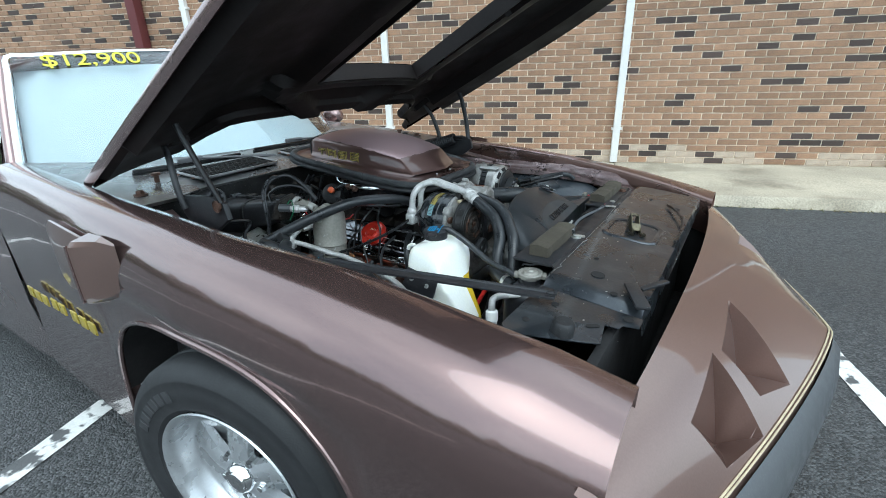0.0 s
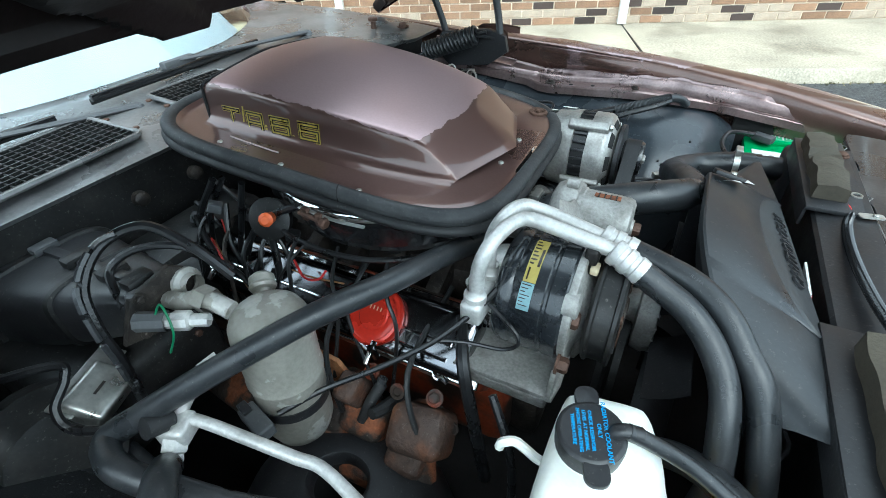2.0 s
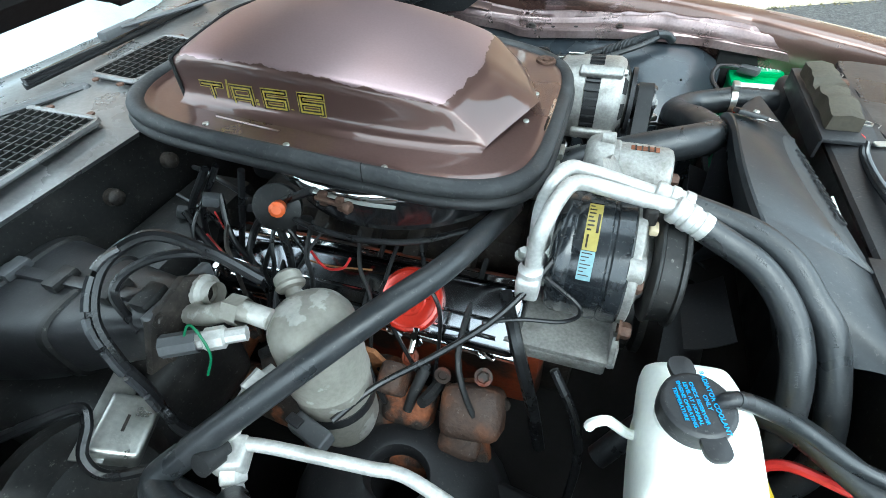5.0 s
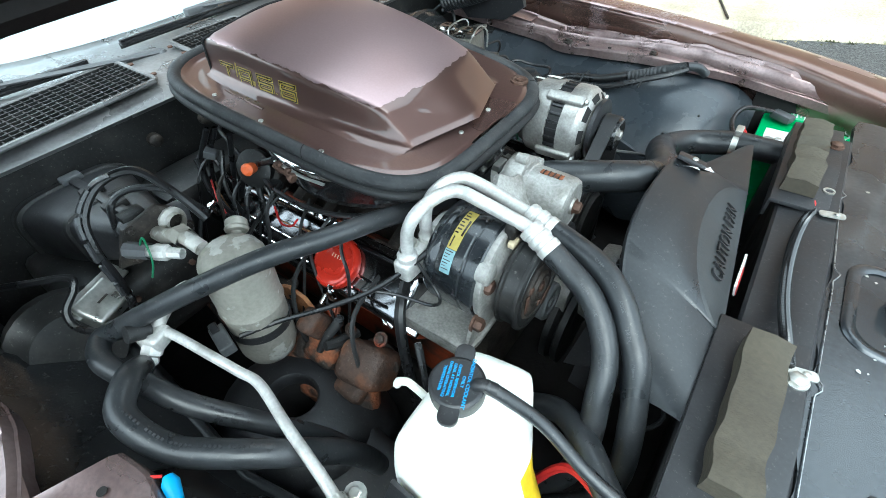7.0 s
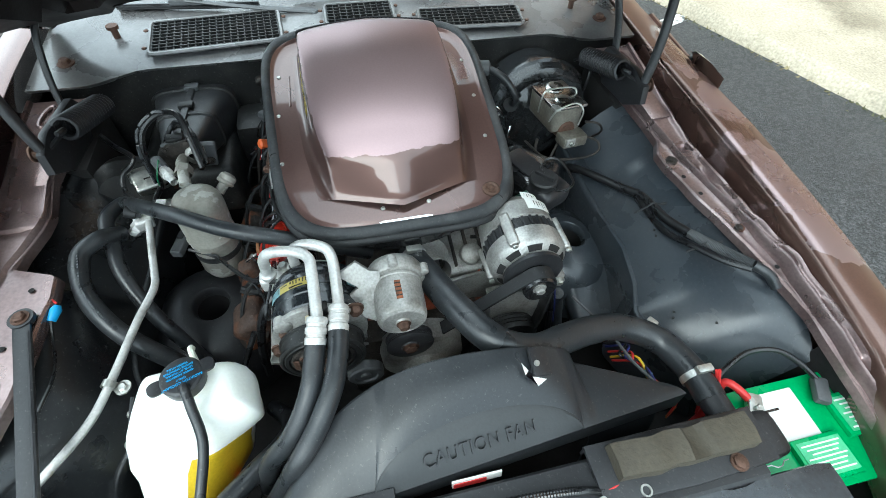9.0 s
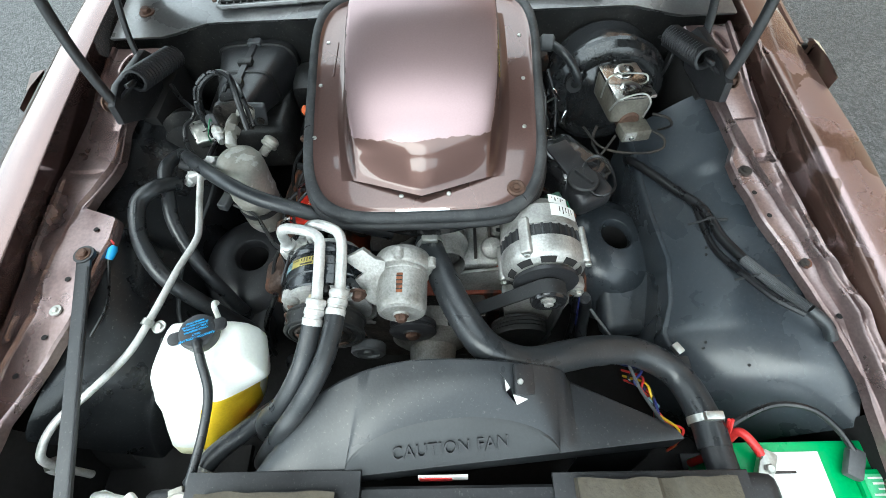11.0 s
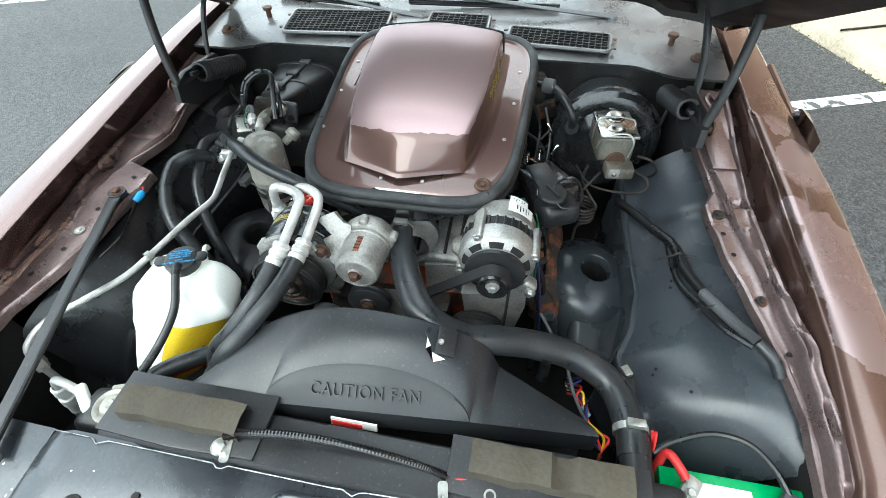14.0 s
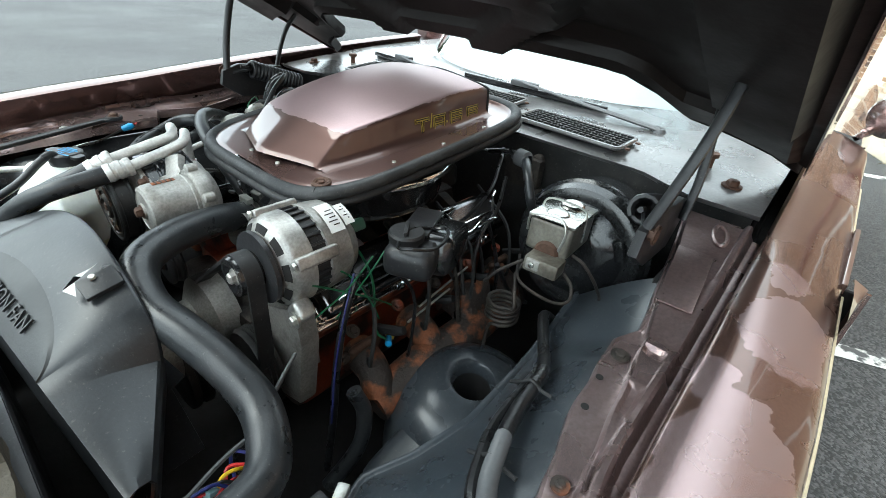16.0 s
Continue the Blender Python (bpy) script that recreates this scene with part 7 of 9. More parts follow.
for y0, y1, xo in ((-0.305, -0.105, 0.583), (0.235, 0.455, 0.572)):
    yc, w = (y0 + y1) / 2, y1 - y0
    lead = 0.052 if yc < 0 else 0.034
    br = part("bracket", slab([(xo - lead, yc - w / 2 - 0.03), (xo + 0.045, yc - w / 2 - 0.03), (xo + 0.05, yc), (xo + 0.045, yc + w / 2 + 0.03), (xo - lead, yc + w / 2 + 0.03)], 0.868, 0.876, 0.003), "black_satin", rad, "black pressed bracket")
    part("bracket_drop", box((xo - lead + 0.002, yc, 0.855), (0.005, w + 0.05, 0.035), 0.001), "black_satin", br)
    bm = bmesh.new()
    rows = []
    for i in range(25):
        y = y0 + w * i / 24
        k = 0.004 * noise.noise((y * 30, 1.0, xo))
        cutin = 0.012 if abs(y - (yc + 0.02)) < 0.012 and yc > 0 else 0.0
        rows.append([(xo - 0.024 + k, y, 0.877), (xo - 0.023 + k, y, 0.902 + k - cutin), (xo, y, 0.905 + k - cutin), (xo + 0.022 + k, y, 0.900 + k), (xo + 0.024 + k, y, 0.877)])
    sheet(rows, 0, bm)
    bmesh.ops.contextual_create(bm, geom=[e for e in bm.edges if len(e.link_faces) == 1 and abs(e.verts[0].co.y - y0) < 1e-5 and abs(e.verts[1].co.y - y0) < 1e-5])
    bmesh.ops.holes_fill(bm, edges=[e for e in bm.edges if len(e.link_faces) == 1], sides=8)
    part("foam_pad", bm, "foam", rad, "olive-brown foam pad")
    part("bracket_bolt", bolt((xo + 0.036, yc + 0.075, 0.877), (0, 0, 1), 0.010, 0.007, 0.013), "rust_dark" if yc > 0 else "zinc", rad)

# flat ties, ring, ribbed loom, latch on the support panel
loom1 = thing("wiring_loom", "black ribbed plastic wiring loom across the support", "wiring loom", at=(0.61, 0.05, 0.87))
part("conduit", tube([(0.606, -0.125, 0.888), (0.598, -0.095, 0.892), (0.588, -0.03, 0.887), (0.584, 0.044, 0.880), (0.586, 0.12, 0.872), (0.592, 0.18, 0.868), (0.600, 0.212, 0.870)], 0.0072, 10, 14, ridges=0.0011), "black_gloss", loom1, "ribbed conduit")
part("red_lead", tube([(0.600, 0.210, 0.871), (0.598, 0.228, 0.872), (0.594, 0.245, 0.870)], 0.0045, 8, 4), "red_plastic", loom1)
for y in (-0.118, 0.205):
    tie = part("tie", slab(round_rect(0.034, 0.014, 0.005), 0, 0.002, 0, Matrix.Translation((0.622, y, 0.876)) @ Matrix.Rotation(radians(12), 4, "Z")), "zinc", loom1, "plated hold-down tab")
    part("tab_screw", bolt((0.627, y + 0.001, 0.878), (0, 0, 1), 0.0045, 0.0025), "zinc", tie)
part("grommet_ring", lathe([(0, 0.0085), (0.003, 0.0085), (0.003, 0.0058), (0, 0.0058)], (0.612, 0.268, 0.875), (0, 0, 1), 20), "zinc", sup)

latch = thing("hood_latch", "olive steel hood latch in a pressed recess of the support", "hood latch", at=(0.725, 0.045, 0.86))
M["latch_steel"] = mat("olive plated latch steel", (0.16, 0.14, 0.09), 0.34, 0.8, 0.4, 24.0, 180.0, 0.04, second=(0.03, 0.026, 0.020), amount=0.5, spread=0.2)
tiltl = Matrix.Translation((0.728, 0.045, 0.8618)) @ Matrix.Rotation(radians(6), 4, "Y")
rows = [[tiltl @ Vector((x, y, z)) for x, y in round_rect(w, h, r, 6)] for w, h, r, z in ((0.150, 0.170, 0.036, -0.001), (0.146, 0.166, 0.035, 0.0018), (0.138, 0.158, 0.033, 0.0028), (0.128, 0.148, 0.030, 0.0020), (0.120, 0.140, 0.028, 0.0006))]
part("recess_edge", sheet(rows, 0, None, True), "support", latch, "soft pressed rim of the recess")
part("latch_slot", slab(round_rect(0.032, 0.050, 0.006), 0.0012, 0.0024, 0, tiltl), "bottom", latch)
lz = tiltl @ Matrix.Rotation(radians(24), 4, "Z")
for k in (-1, 1):
    part("cheek", slab([(-0.038, 0.0), (0.036, 0.0), (0.040, 0.018), (0.024, 0.040), (0.006, 0.034), (-0.010, 0.020), (-0.036, 0.014)], -0.0013, 0.0013, 0.0005, lz @ Matrix.Translation((k * 0.010, 0, 0.002)) @ Matrix.Rotation(radians(90), 4, "Z") @ Matrix.Rotation(radians(90), 4, "X")), "latch_steel", latch, "folded latch cheek")
part("catch", tube([lz @ Vector(p) for p in ((-0.010, 0.026, 0.034), (0.0, 0.030, 0.038), (0.010, 0.026, 0.034))], 0.0032, 8, 4), "latch_steel", latch)
part("catch_tongue", box(lz @ Vector((0.0, -0.020, 0.017)), (0.024, 0.026, 0.004), 0.001, lz.to_3x3().to_4x4() @ Matrix.Rotation(radians(28), 4, "X")), "latch_steel", latch)
for dx, dy in ((-0.016, -0.040), (0.016, -0.040), (0.0, 0.044)):
    part("latch_bolt", bolt(lz @ Vector((dx, dy, 0.004)), (0.1, 0, 1), 0.006, 0.004, 0.009), "latch_steel", latch)
lever = thing("latch_lever", "black release lever on the support panel", "lever", at=(0.80, -0.35, 0.855))
part("blade", box((0.825, -0.375, 0.866), (0.028, 0.11, 0.008), 0.003, Matrix.Rotation(radians(25), 4, "Z")), "black_satin", lever)
part("blade", box((0.845, -0.30, 0.862), (0.014, 0.08, 0.006), 0.002, Matrix.Rotation(radians(-30), 4, "Z")), "black_satin", lever)
part("cable", tube([(0.77, 0.36, 0.862), (0.80, 0.30, 0.865), (0.835, 0.20, 0.862), (0.842, 0.08, 0.858), (0.84, 0.02, 0.855)], 0.004, 6, 6), "wire", lever)
# bare scuffed spots on the panel
rng = random.Random(4)
bm = bmesh.new()
for i in range(46):
    x, y, r = rng.uniform(0.655, 0.83), rng.uniform(-0.55, 0.5), rng.uniform(0.001, 0.0028)
    z = lerp_table(x, [(0.66, 0.867), (0.72, 0.862), (0.80, 0.852), (0.845, 0.846)]) + 0.0012
    k = rng.uniform(0, 6)
    vs = [bm.verts.new((x + r * rng.uniform(0.5, 1.6) * math.cos(k + a), y + r * rng.uniform(0.5, 1.6) * math.sin(k + a), z)) for a in np.linspace(0, 5.4, 7)]
    bm.faces.new(vs)
chips = part("paint_chips", bm, "zinc", sup, "bare chips in the paint", smooth=False)
chips["kind"] = "stuff"

# ---- coolant reservoir ----
res = thing("coolant_reservoir", "milky plastic coolant reservoir with a black cap, yellow inside", "reservoir", at=(0.36, -0.38, 0.66))
LEV = [  # z, back, lobe x, front, right at the back, lobe y, front right, front left, left
    (0.660, 0.362, 0.39, 0.440, -0.365, -0.360, -0.405, -0.448, -0.450), (0.666, 0.345, 0.385, 0.458, -0.345, -0.340, -0.395, -0.455, -0.456), (0.680, 0.325, 0.38, 0.473, -0.330, -0.325, -0.390, -0.460, -0.460), (0.70, 0.315, 0.375, 0.482, -0.320, -0.313, -0.388, -0.462, -0.462),
    (0.73, 0.300, 0.372, 0.475, -0.308, -0.304, -0.382, -0.462, -0.463), (0.76, 0.294, 0.37, 0.456, -0.300, -0.298, -0.376, -0.460, -0.462), (0.795, 0.293, 0.366, 0.428, -0.292, -0.284, -0.362, -0.460, -0.458), (0.812, 0.289, 0.368, 0.414, -0.288, -0.262, -0.345, -0.468, -0.455),
    (0.828, 0.287, 0.372, 0.404, -0.278, -0.264, -0.336, -0.464, -0.452), (0.850, 0.286, 0.371, 0.396, -0.282, -0.268, -0.330, -0.458, -0.446), (0.866, 0.286, 0.367, 0.390, -0.291, -0.278, -0.334, -0.451, -0.441), (0.878, 0.289, 0.362, 0.384, -0.299, -0.288, -0.338, -0.443, -0.436),
    (0.886, 0.294, 0.355, 0.377, -0.307, -0.298, -0.343, -0.433, -0.429), (0.890, 0.301, 0.346, 0.368, -0.318, -0.310, -0.350, -0.421, -0.419)]
bm = bmesh.new()
rings = []
for z, xb, xl, xf, yb, yl, yfr, yfl, yw in LEV:
    loop = [Vector(p) for p in ((xb, yw), (xb, yb), (xl, yl), (xf, yfr), (xf, yfl), ((xb + xf) / 2 + 0.01, yw - 0.006))]
    for k in (0.11, 0.25, 0.25):
        loop = [q for a, b in zip(loop, loop[1:] + loop[:1]) for q in (a.lerp(b, k), b.lerp(a, k))]
    rings.append([bm.verts.new((p.x, p.y, z)) for p in loop])
for i, (a, b) in enumerate(zip(rings, rings[1:])):
    for k in range(len(a)):
        f = bm.faces.new((a[k], a[(k + 1) % len(a)], b[(k + 1) % len(a)], b[k]))
        f.material_index = 2 if i < 7 and 13 <= k < 23 else (1 if i < 4 else 0)
bm.faces.new(rings[0])
bm.faces.new(rings[-1])
part("bottle", bm, ["jug", "jug_full", "coolant"], res, "milky bottle, yellow coolant showing low down", angle=50)
part("neck", lathe([(0, 0.029), (0.026, 0.029)], (0.322, -0.36, 0.882), (0, 0, 1), 24), "jug", res)
rc = part("cap", lathe([(-0.010, 0.0305), (0.004, 0.0315), (0.010, 0.0310), (0.0125, 0.0285), (0.013, 0.0265), (0.012, 0)], (0.322, -0.36, 0.906), (0, 0, 1), 32), "black_satin", res, "black cap with blue print")
for a in (110, 290):
    part("cap_ear", slab(round_rect(0.024, 0.022, 0.009), -0.003, 0.003, 0.001, Matrix.Translation((0.322 + 0.036 * math.cos(radians(a)), -0.36 + 0.036 * math.sin(radians(a)), 0.914)) @ Matrix.Rotation(radians(a), 4, "Z")), "black_satin", rc)
capm = frame_of((0.322, -0.360, 0.9196), Vector((0.34, -0.94, 0)), Vector((0.94, 0.34, 0)))
for word, y, size in (("RADIATOR COOLANT", -0.0125, 0.0056), ("ONLY", -0.0065, 0.0050), ("CHECK RESERVOIR", 0.0005, 0.0044), ("LEVEL AT NORMAL", 0.0058, 0.0044), ("ENGINE OPERATING", 0.0110, 0.0044), ("TEMPERATURE", 0.0162, 0.0044)):
    letters(word, size, capm @ Matrix.Translation((0, -y, 0)), "blue", "cap_word", rc, 0.0002, 1.05, grow=0.0001)
part("elbow", tube([(0.339, -0.354, 0.914), (0.345, -0.351, 0.921), (0.362, -0.345, 0.917)], 0.0072, 10, 4), "black_satin", rc)
part("hook", tube([(0.300, -0.360, 0.836), (0.282, -0.364, 0.838), (0.266, -0.368, 0.856), (0.256, -0.371, 0.866), (0.245, -0.375, 0.862), (0.242, -0.376, 0.853)], 0.0052, 8, 5), "jug", res, "moulded hook")
srot = Matrix.Rotation(radians(12), 4, "Y") @ Matrix.Rotation(radians(-12), 4, "X")
part("strap", box((0.345, -0.468, 0.812), (0.092, 0.006, 0.055), 0.002, srot), "black_satin", res, "black strap with two bolts")
for dx in (-0.022, 0.024):
    part("strap_bolt", bolt(Vector((0.345, -0.468, 0.818)) + srot @ Vector((dx, -0.003, 0)), (0, -1, 0.2), 0.006, 0.006), "zinc", res)
solo("overflow_hose", tube([(0.350, -0.349, 0.921), (0.372, -0.343, 0.909), (0.415, -0.334, 0.88), (0.472, -0.342, 0.852), (0.537, -0.350, 0.840), (0.562, -0.352, 0.835)], 0.0075, 10, 8), "rubber", "thin black overflow hose from cap to radiator", "hose")
lower = thing("return_hose", "black return hose clamped to the radiator tank", "hose", at=(0.4, -0.33, 0.7))
part("hose", tube([(0.545, -0.362, 0.808), (0.50, -0.335, 0.812), (0.45, -0.285, 0.80), (0.40, -0.25, 0.76), (0.345, -0.25, 0.70), (0.28, -0.30, 0.62)], 0.0165, 14, 7), "rubber", lower)
part("clamp", lathe([(-0.005, 0.0168), (-0.005, 0.0182), (0.005, 0.0182), (0.005, 0.0168)], (0.522, -0.348, 0.811), (0.9, -0.4, 0), 20), "zinc", lower)
solo("red_tube", tube([(0.50, -0.335, 0.79), (0.45, -0.31, 0.76), (0.42, -0.32, 0.70), (0.40, -0.34, 0.62)], 0.006, 8, 6), "red_plastic", "thin red tube beside the radiator hose", "tube")

# ---- accumulator, pipes, heater hoses ----
acc = thing("accumulator", "dull aluminium air-conditioning accumulator canister", "canister", at=(-0.065, -0.385, 0.72))
part("can", lathe([(-0.040, 0.0), (-0.034, 0.028), (-0.022, 0.041), (-0.004, 0.0465), (0.090, 0.0478), (0.0925, 0.0500), (0.0945, 0.0500), (0.097, 0.0484), (0.14, 0.0490), (0.168, 0.0490), (0.182, 0.0475), (0.193, 0.0425), (0.201, 0.033), (0.206, 0.019), (0.208, 0)], (-0.056, -0.386, 0.726), (0.0, 0.05, 1), 40), "canister", acc, "dull aluminium can")
part("port", lathe([(0, 0.010), (0.020, 0.010), (0.022, 0.0165), (0.026, 0.0185), (0.030, 0.0165), (0.033, 0.0175), (0.040, 0.0165), (0.045, 0.010), (0.046, 0)], (-0.100, -0.345, 0.886), (-0.55, 0.52, 0.40), 20), "canister", acc, "round pressure switch")
part("inlet_pipe", tube([(-0.09, -0.395, 0.925), (-0.125, -0.40, 0.935), (-0.16, -0.41, 0.925), (-0.20, -0.41, 0.915)], 0.0115, 10, 6), "canister", acc)
part("inlet_nut", lathe([(0, 0.017), (0.02, 0.017)], (-0.115, -0.399, 0.932), (-1, 0, 0), 6), "canister", acc)
part("valve", lathe([(0, 0.008), (0.02, 0.008), (0.022, 0.012), (0.04, 0.012), (0.042, 0.009), (0.05, 0.009)], (-0.102, -0.417, 0.926), (-0.85, -0.5, 0.05), 8), "alu_bright", acc, "bright service valve")
part("valve_cap", lathe([(0, 0.012), (0.035, 0.012), (0.037, 0)], (-0.142, -0.441, 0.929), (-0.85, -0.5, 0.05), 8), "plastic_grey", acc, "grey valve cap")
part("side_pipe", tube([(-0.075, -0.428, 0.885), (-0.085, -0.455, 0.885), (-0.092, -0.478, 0.872), (-0.098, -0.497, 0.852)], 0.0095, 10, 6), "alu_bright", acc)
part("side_nut", lathe([(0, 0.0155), (0.022, 0.0155), (0.024, 0.012)], (-0.078, -0.438, 0.888), (-0.3, -1, -0.15), 6), "alu_bright", acc)
part("fitting_block", box((-0.088, -0.508, 0.846), (0.034, 0.034, 0.026), 0.006, Matrix.Rotation(radians(20), 4, "Z"), seg=3), "alu_bright", acc, "bright fitting block")
part("fitting_nut", lathe([(0, 0.012), (0.003, 0.0145), (0.016, 0.0145), (0.019, 0.011), (0.026, 0.0125), (0.03, 0.010), (0.03, 0)], (-0.084, -0.514, 0.843), (0.25, -0.6, -0.5), 6), "alu_bright", acc, "bright hex nut")
part("fitting_cap", lathe([(0, 0.0085), (0.008, 0.0085), (0.009, 0.012), (0.030, 0.012), (0.032, 0)], (-0.090, -0.506, 0.862), (-0.05, -0.8, 0.45), 14), "rubber_dark", acc, "black dust cap")
part("switch", box((-0.046, -0.449, 0.800), (0.052, 0.022, 0.020), 0.004, Matrix.Rotation(radians(-14), 4, "Z"), seg=3), "plastic_grey", acc, "grey harness plug")
part("switch_latch", box((-0.066, -0.446, 0.811), (0.020, 0.012, 0.006), 0.002, Matrix.Rotation(radians(-14), 4, "Z")), "black_satin", acc)
part("strap", lathe([(-0.008, 0.0476), (-0.008, 0.0492), (0.008, 0.0492), (0.008, 0.0476)], (-0.056, -0.383, 0.775), (0.0, 0.05, 1), 32), "black_satin", acc)
pipe = thing("liquid_line", "long bent silver refrigerant pipe along the inner wing", "pipe", at=(0.2, -0.52, 0.82))
part("pipe", tube([(-0.095, -0.499, 0.851), (-0.06, -0.491, 0.850), (0.0, -0.481, 0.842), (0.047, -0.473, 0.834), (0.085, -0.469, 0.833), (0.16, -0.486, 0.836), (0.255, -0.506, 0.834), (0.327, -0.528, 0.831), (0.396, -0.575, 0.829), (0.44, -0.622, 0.818), (0.48, -0.645, 0.80), (0.502, -0.65, 0.77), (0.51, -0.645, 0.66)], 0.0070, 12, 7), "alu_bright", pipe)
part("fitting", lathe([(0, 0.013), (0.012, 0.0145), (0.024, 0.0145), (0.026, 0.012), (0.036, 0.012)], (0.503, -0.648, 0.765), (0.1, 0.05, -1), 6), "alu_bright", pipe, "hex fitting")
part("clip", lathe([(-0.006, 0.0095), (-0.006, 0.011), (0.006, 0.011), (0.006, 0.0095)], (0.27, -0.51, 0.834), (1, -0.3, 0), 14), "zinc", pipe)
part("clip_bolt", bolt((0.275, -0.492, 0.825), (0, 0, 1), 0.008, 0.006, 0.013), "zinc", pipe)
hh = thing("heater_hose", "black heater hose looping over the accumulator", "heater hose", at=(0.05, -0.4, 0.8))
part("hose", tube([(0.095, -0.055, 0.85), (0.098, -0.13, 0.895), (0.092, -0.21, 0.930), (0.07, -0.30, 0.950), (0.025, -0.375, 0.948), (-0.05, -0.46, 0.912), (-0.115, -0.525, 0.872), (-0.135, -0.555, 0.857), (-0.085, -0.570, 0.865), (-0.02, -0.553, 0.846), (0.036, -0.534, 0.827), (0.103, -0.491, 0.78), (0.146, -0.449, 0.71), (0.167, -0.422, 0.621), (0.16, -0.40, 0.52)], 0.0145, 14, 8), "rubber", hh)
for j in range(30):
    c = Vector((0.092, -0.21, 0.930)).lerp(Vector((0.07, -0.30, 0.950)), j / 30) if j < 14 else Vector((0.07, -0.30, 0.950)).lerp(Vector((0.025, -0.375, 0.948)), (j - 14) / 16)
    if j % 7:
        part("print_bar", box(c + Vector((0.002, 0.0, 0.0142)), (0.004, 0.003, 0.0012), 0), "plastic_grey", hh, smooth=False)
rh = thing("ac_return_hose", "thick black air-conditioning hose by the inner wing", "hose", at=(0.1, -0.55, 0.8))
part("hose", tube([(-0.06, -0.545, 0.845), (-0.024, -0.564, 0.876), (0.014, -0.592, 0.873), (0.078, -0.582, 0.853), (0.132, -0.548, 0.845), (0.172, -0.51, 0.825), (0.191, -0.476, 0.786), (0.20, -0.447, 0.733), (0.20, -0.42, 0.64), (0.19, -0.40, 0.52)], 0.0165, 14, 8), "rubber", rh)
for j in range(34):
    if j % 6:
        q = smooth_line([(0.014, -0.592, 0.873), (0.078, -0.582, 0.853), (0.132, -0.548, 0.845), (0.172, -0.51, 0.825)], 12)[j]
        part("print_bar", box(Vector(q) + Vector((0.003, 0.004, 0.0158)), (0.004, 0.003, 0.001), 0), "tape", rh, smooth=False)

# ---- evaporator case on the firewall, relay, loops of wire ----
ev = thing("evaporator_case", "dusty black air-conditioning case on the firewall", "evaporator case", at=(-0.34, -0.44, 0.78))
def case_ring(x, k):
    """A rounded oblong section of the case, growing towards the firewall."""
    f = (-0.2 - x) / 0.28
    cy, hy = -0.415 - 0.015 * f, (0.036 + 0.066 * f) * k
    cz, hz = 0.913 - 0.072 * f, (0.032 + 0.042 * f) * k
    return [(x, cy + hy * math.copysign(abs(math.cos(a)) ** 0.5, math.cos(a)), cz + hz * math.copysign(abs(math.sin(a)) ** 0.5, math.sin(a))) for a in np.linspace(0, 2 * math.pi, 41)[:-1]]


part("shell", sheet([case_ring(x, k) for x, k in ((-0.48, 1.0), (-0.40, 1.0), (-0.30, 1.0), (-0.215, 1.0), (-0.203, 0.96), (-0.198, 0.80), (-0.197, 0.3), (-0.197, 0.02))], 0, None, True), "black_satin", ev, angle=35)
part("lower_case", box((-0.36, -0.45, 0.755), (0.24, 0.22, 0.15), 0.03, seg=3), "black_dusty", ev, "sooty lower half of the case")
for x in (-0.45, -0.325):
    part("case_rib", sheet([case_ring(x - 0.006, 0.99), case_ring(x - 0.004, 1.06), case_ring(x + 0.004, 1.06), case_ring(x + 0.006, 0.99)], 0, None, True), "black_dusty", ev)
part("seam", box((-0.345, -0.42, 0.930), (0.27, 0.016, 0.012), 0.004, Matrix.Rotation(radians(-6), 4, "Y")), "black_satin", ev)
for x in (-0.45, -0.36, -0.27, -0.215):
    part("seam_clip", box((x, -0.42, 0.950 + 0.107 * (x + 0.2)), (0.022, 0.034, 0.014), 0.004), "plastic_grey" if x < -0.4 else "black_dusty", ev)
part("plate", slab([(-0.055, -0.035), (0.012, -0.04), (0.04, -0.012), (0.042, 0.03), (0.012, 0.045), (-0.04, 0.02)], 0, 0.010, 0.003, Matrix.Translation((-0.197, -0.415, 0.918)) @ Matrix.Rotation(radians(90), 4, "Y") @ Matrix.Rotation(radians(75), 4, "Z")), "grime", ev, "rusty flange")
for dy, dz in ((-0.045, -0.02), (0.03, 0.02), (0.035, -0.03), (-0.03, 0.025)):
    part("flange_bolt", bolt((-0.187, -0.415 + 0.8 * dy, 0.918 + dz), (1, 0, 0), 0.005, 0.005, 0.008), "grime", ev)
for y in (-0.56, -0.50, -0.40):
    part("edge_screw", bolt((-0.238, y + 0.02, 0.80), (1, 0, 0.2), 0.006, 0.006), "rust_dark", ev)
part("blower", lathe([(0, 0.085), (0.03, 0.085), (0.04, 0.07), (0.06, 0.06), (0.06, 0)], (-0.27, -0.58, 0.78), (0.9, 0, 0.3), 28), "black_dusty", ev, "blower motor")
part("duct", box((-0.41, -0.22, 0.79), (0.12, 0.24, 0.14), 0.03), "black_dusty", ev)
rl = thing("relay_box", "small zinc-plated relay box", "relay", at=(-0.226, -0.516, 0.82))
rrot = Matrix.Rotation(radians(22), 4, "Z") @ Matrix.Rotation(radians(30), 4, "Y")
part("can", box((-0.224, -0.520, 0.838), (0.05, 0.066, 0.034), 0.006, rrot, seg=3), "zinc", rl)
part("tab", box((-0.245, -0.515, 0.850), (0.03, 0.10, 0.004), 0.001, rrot), "zinc", rl)
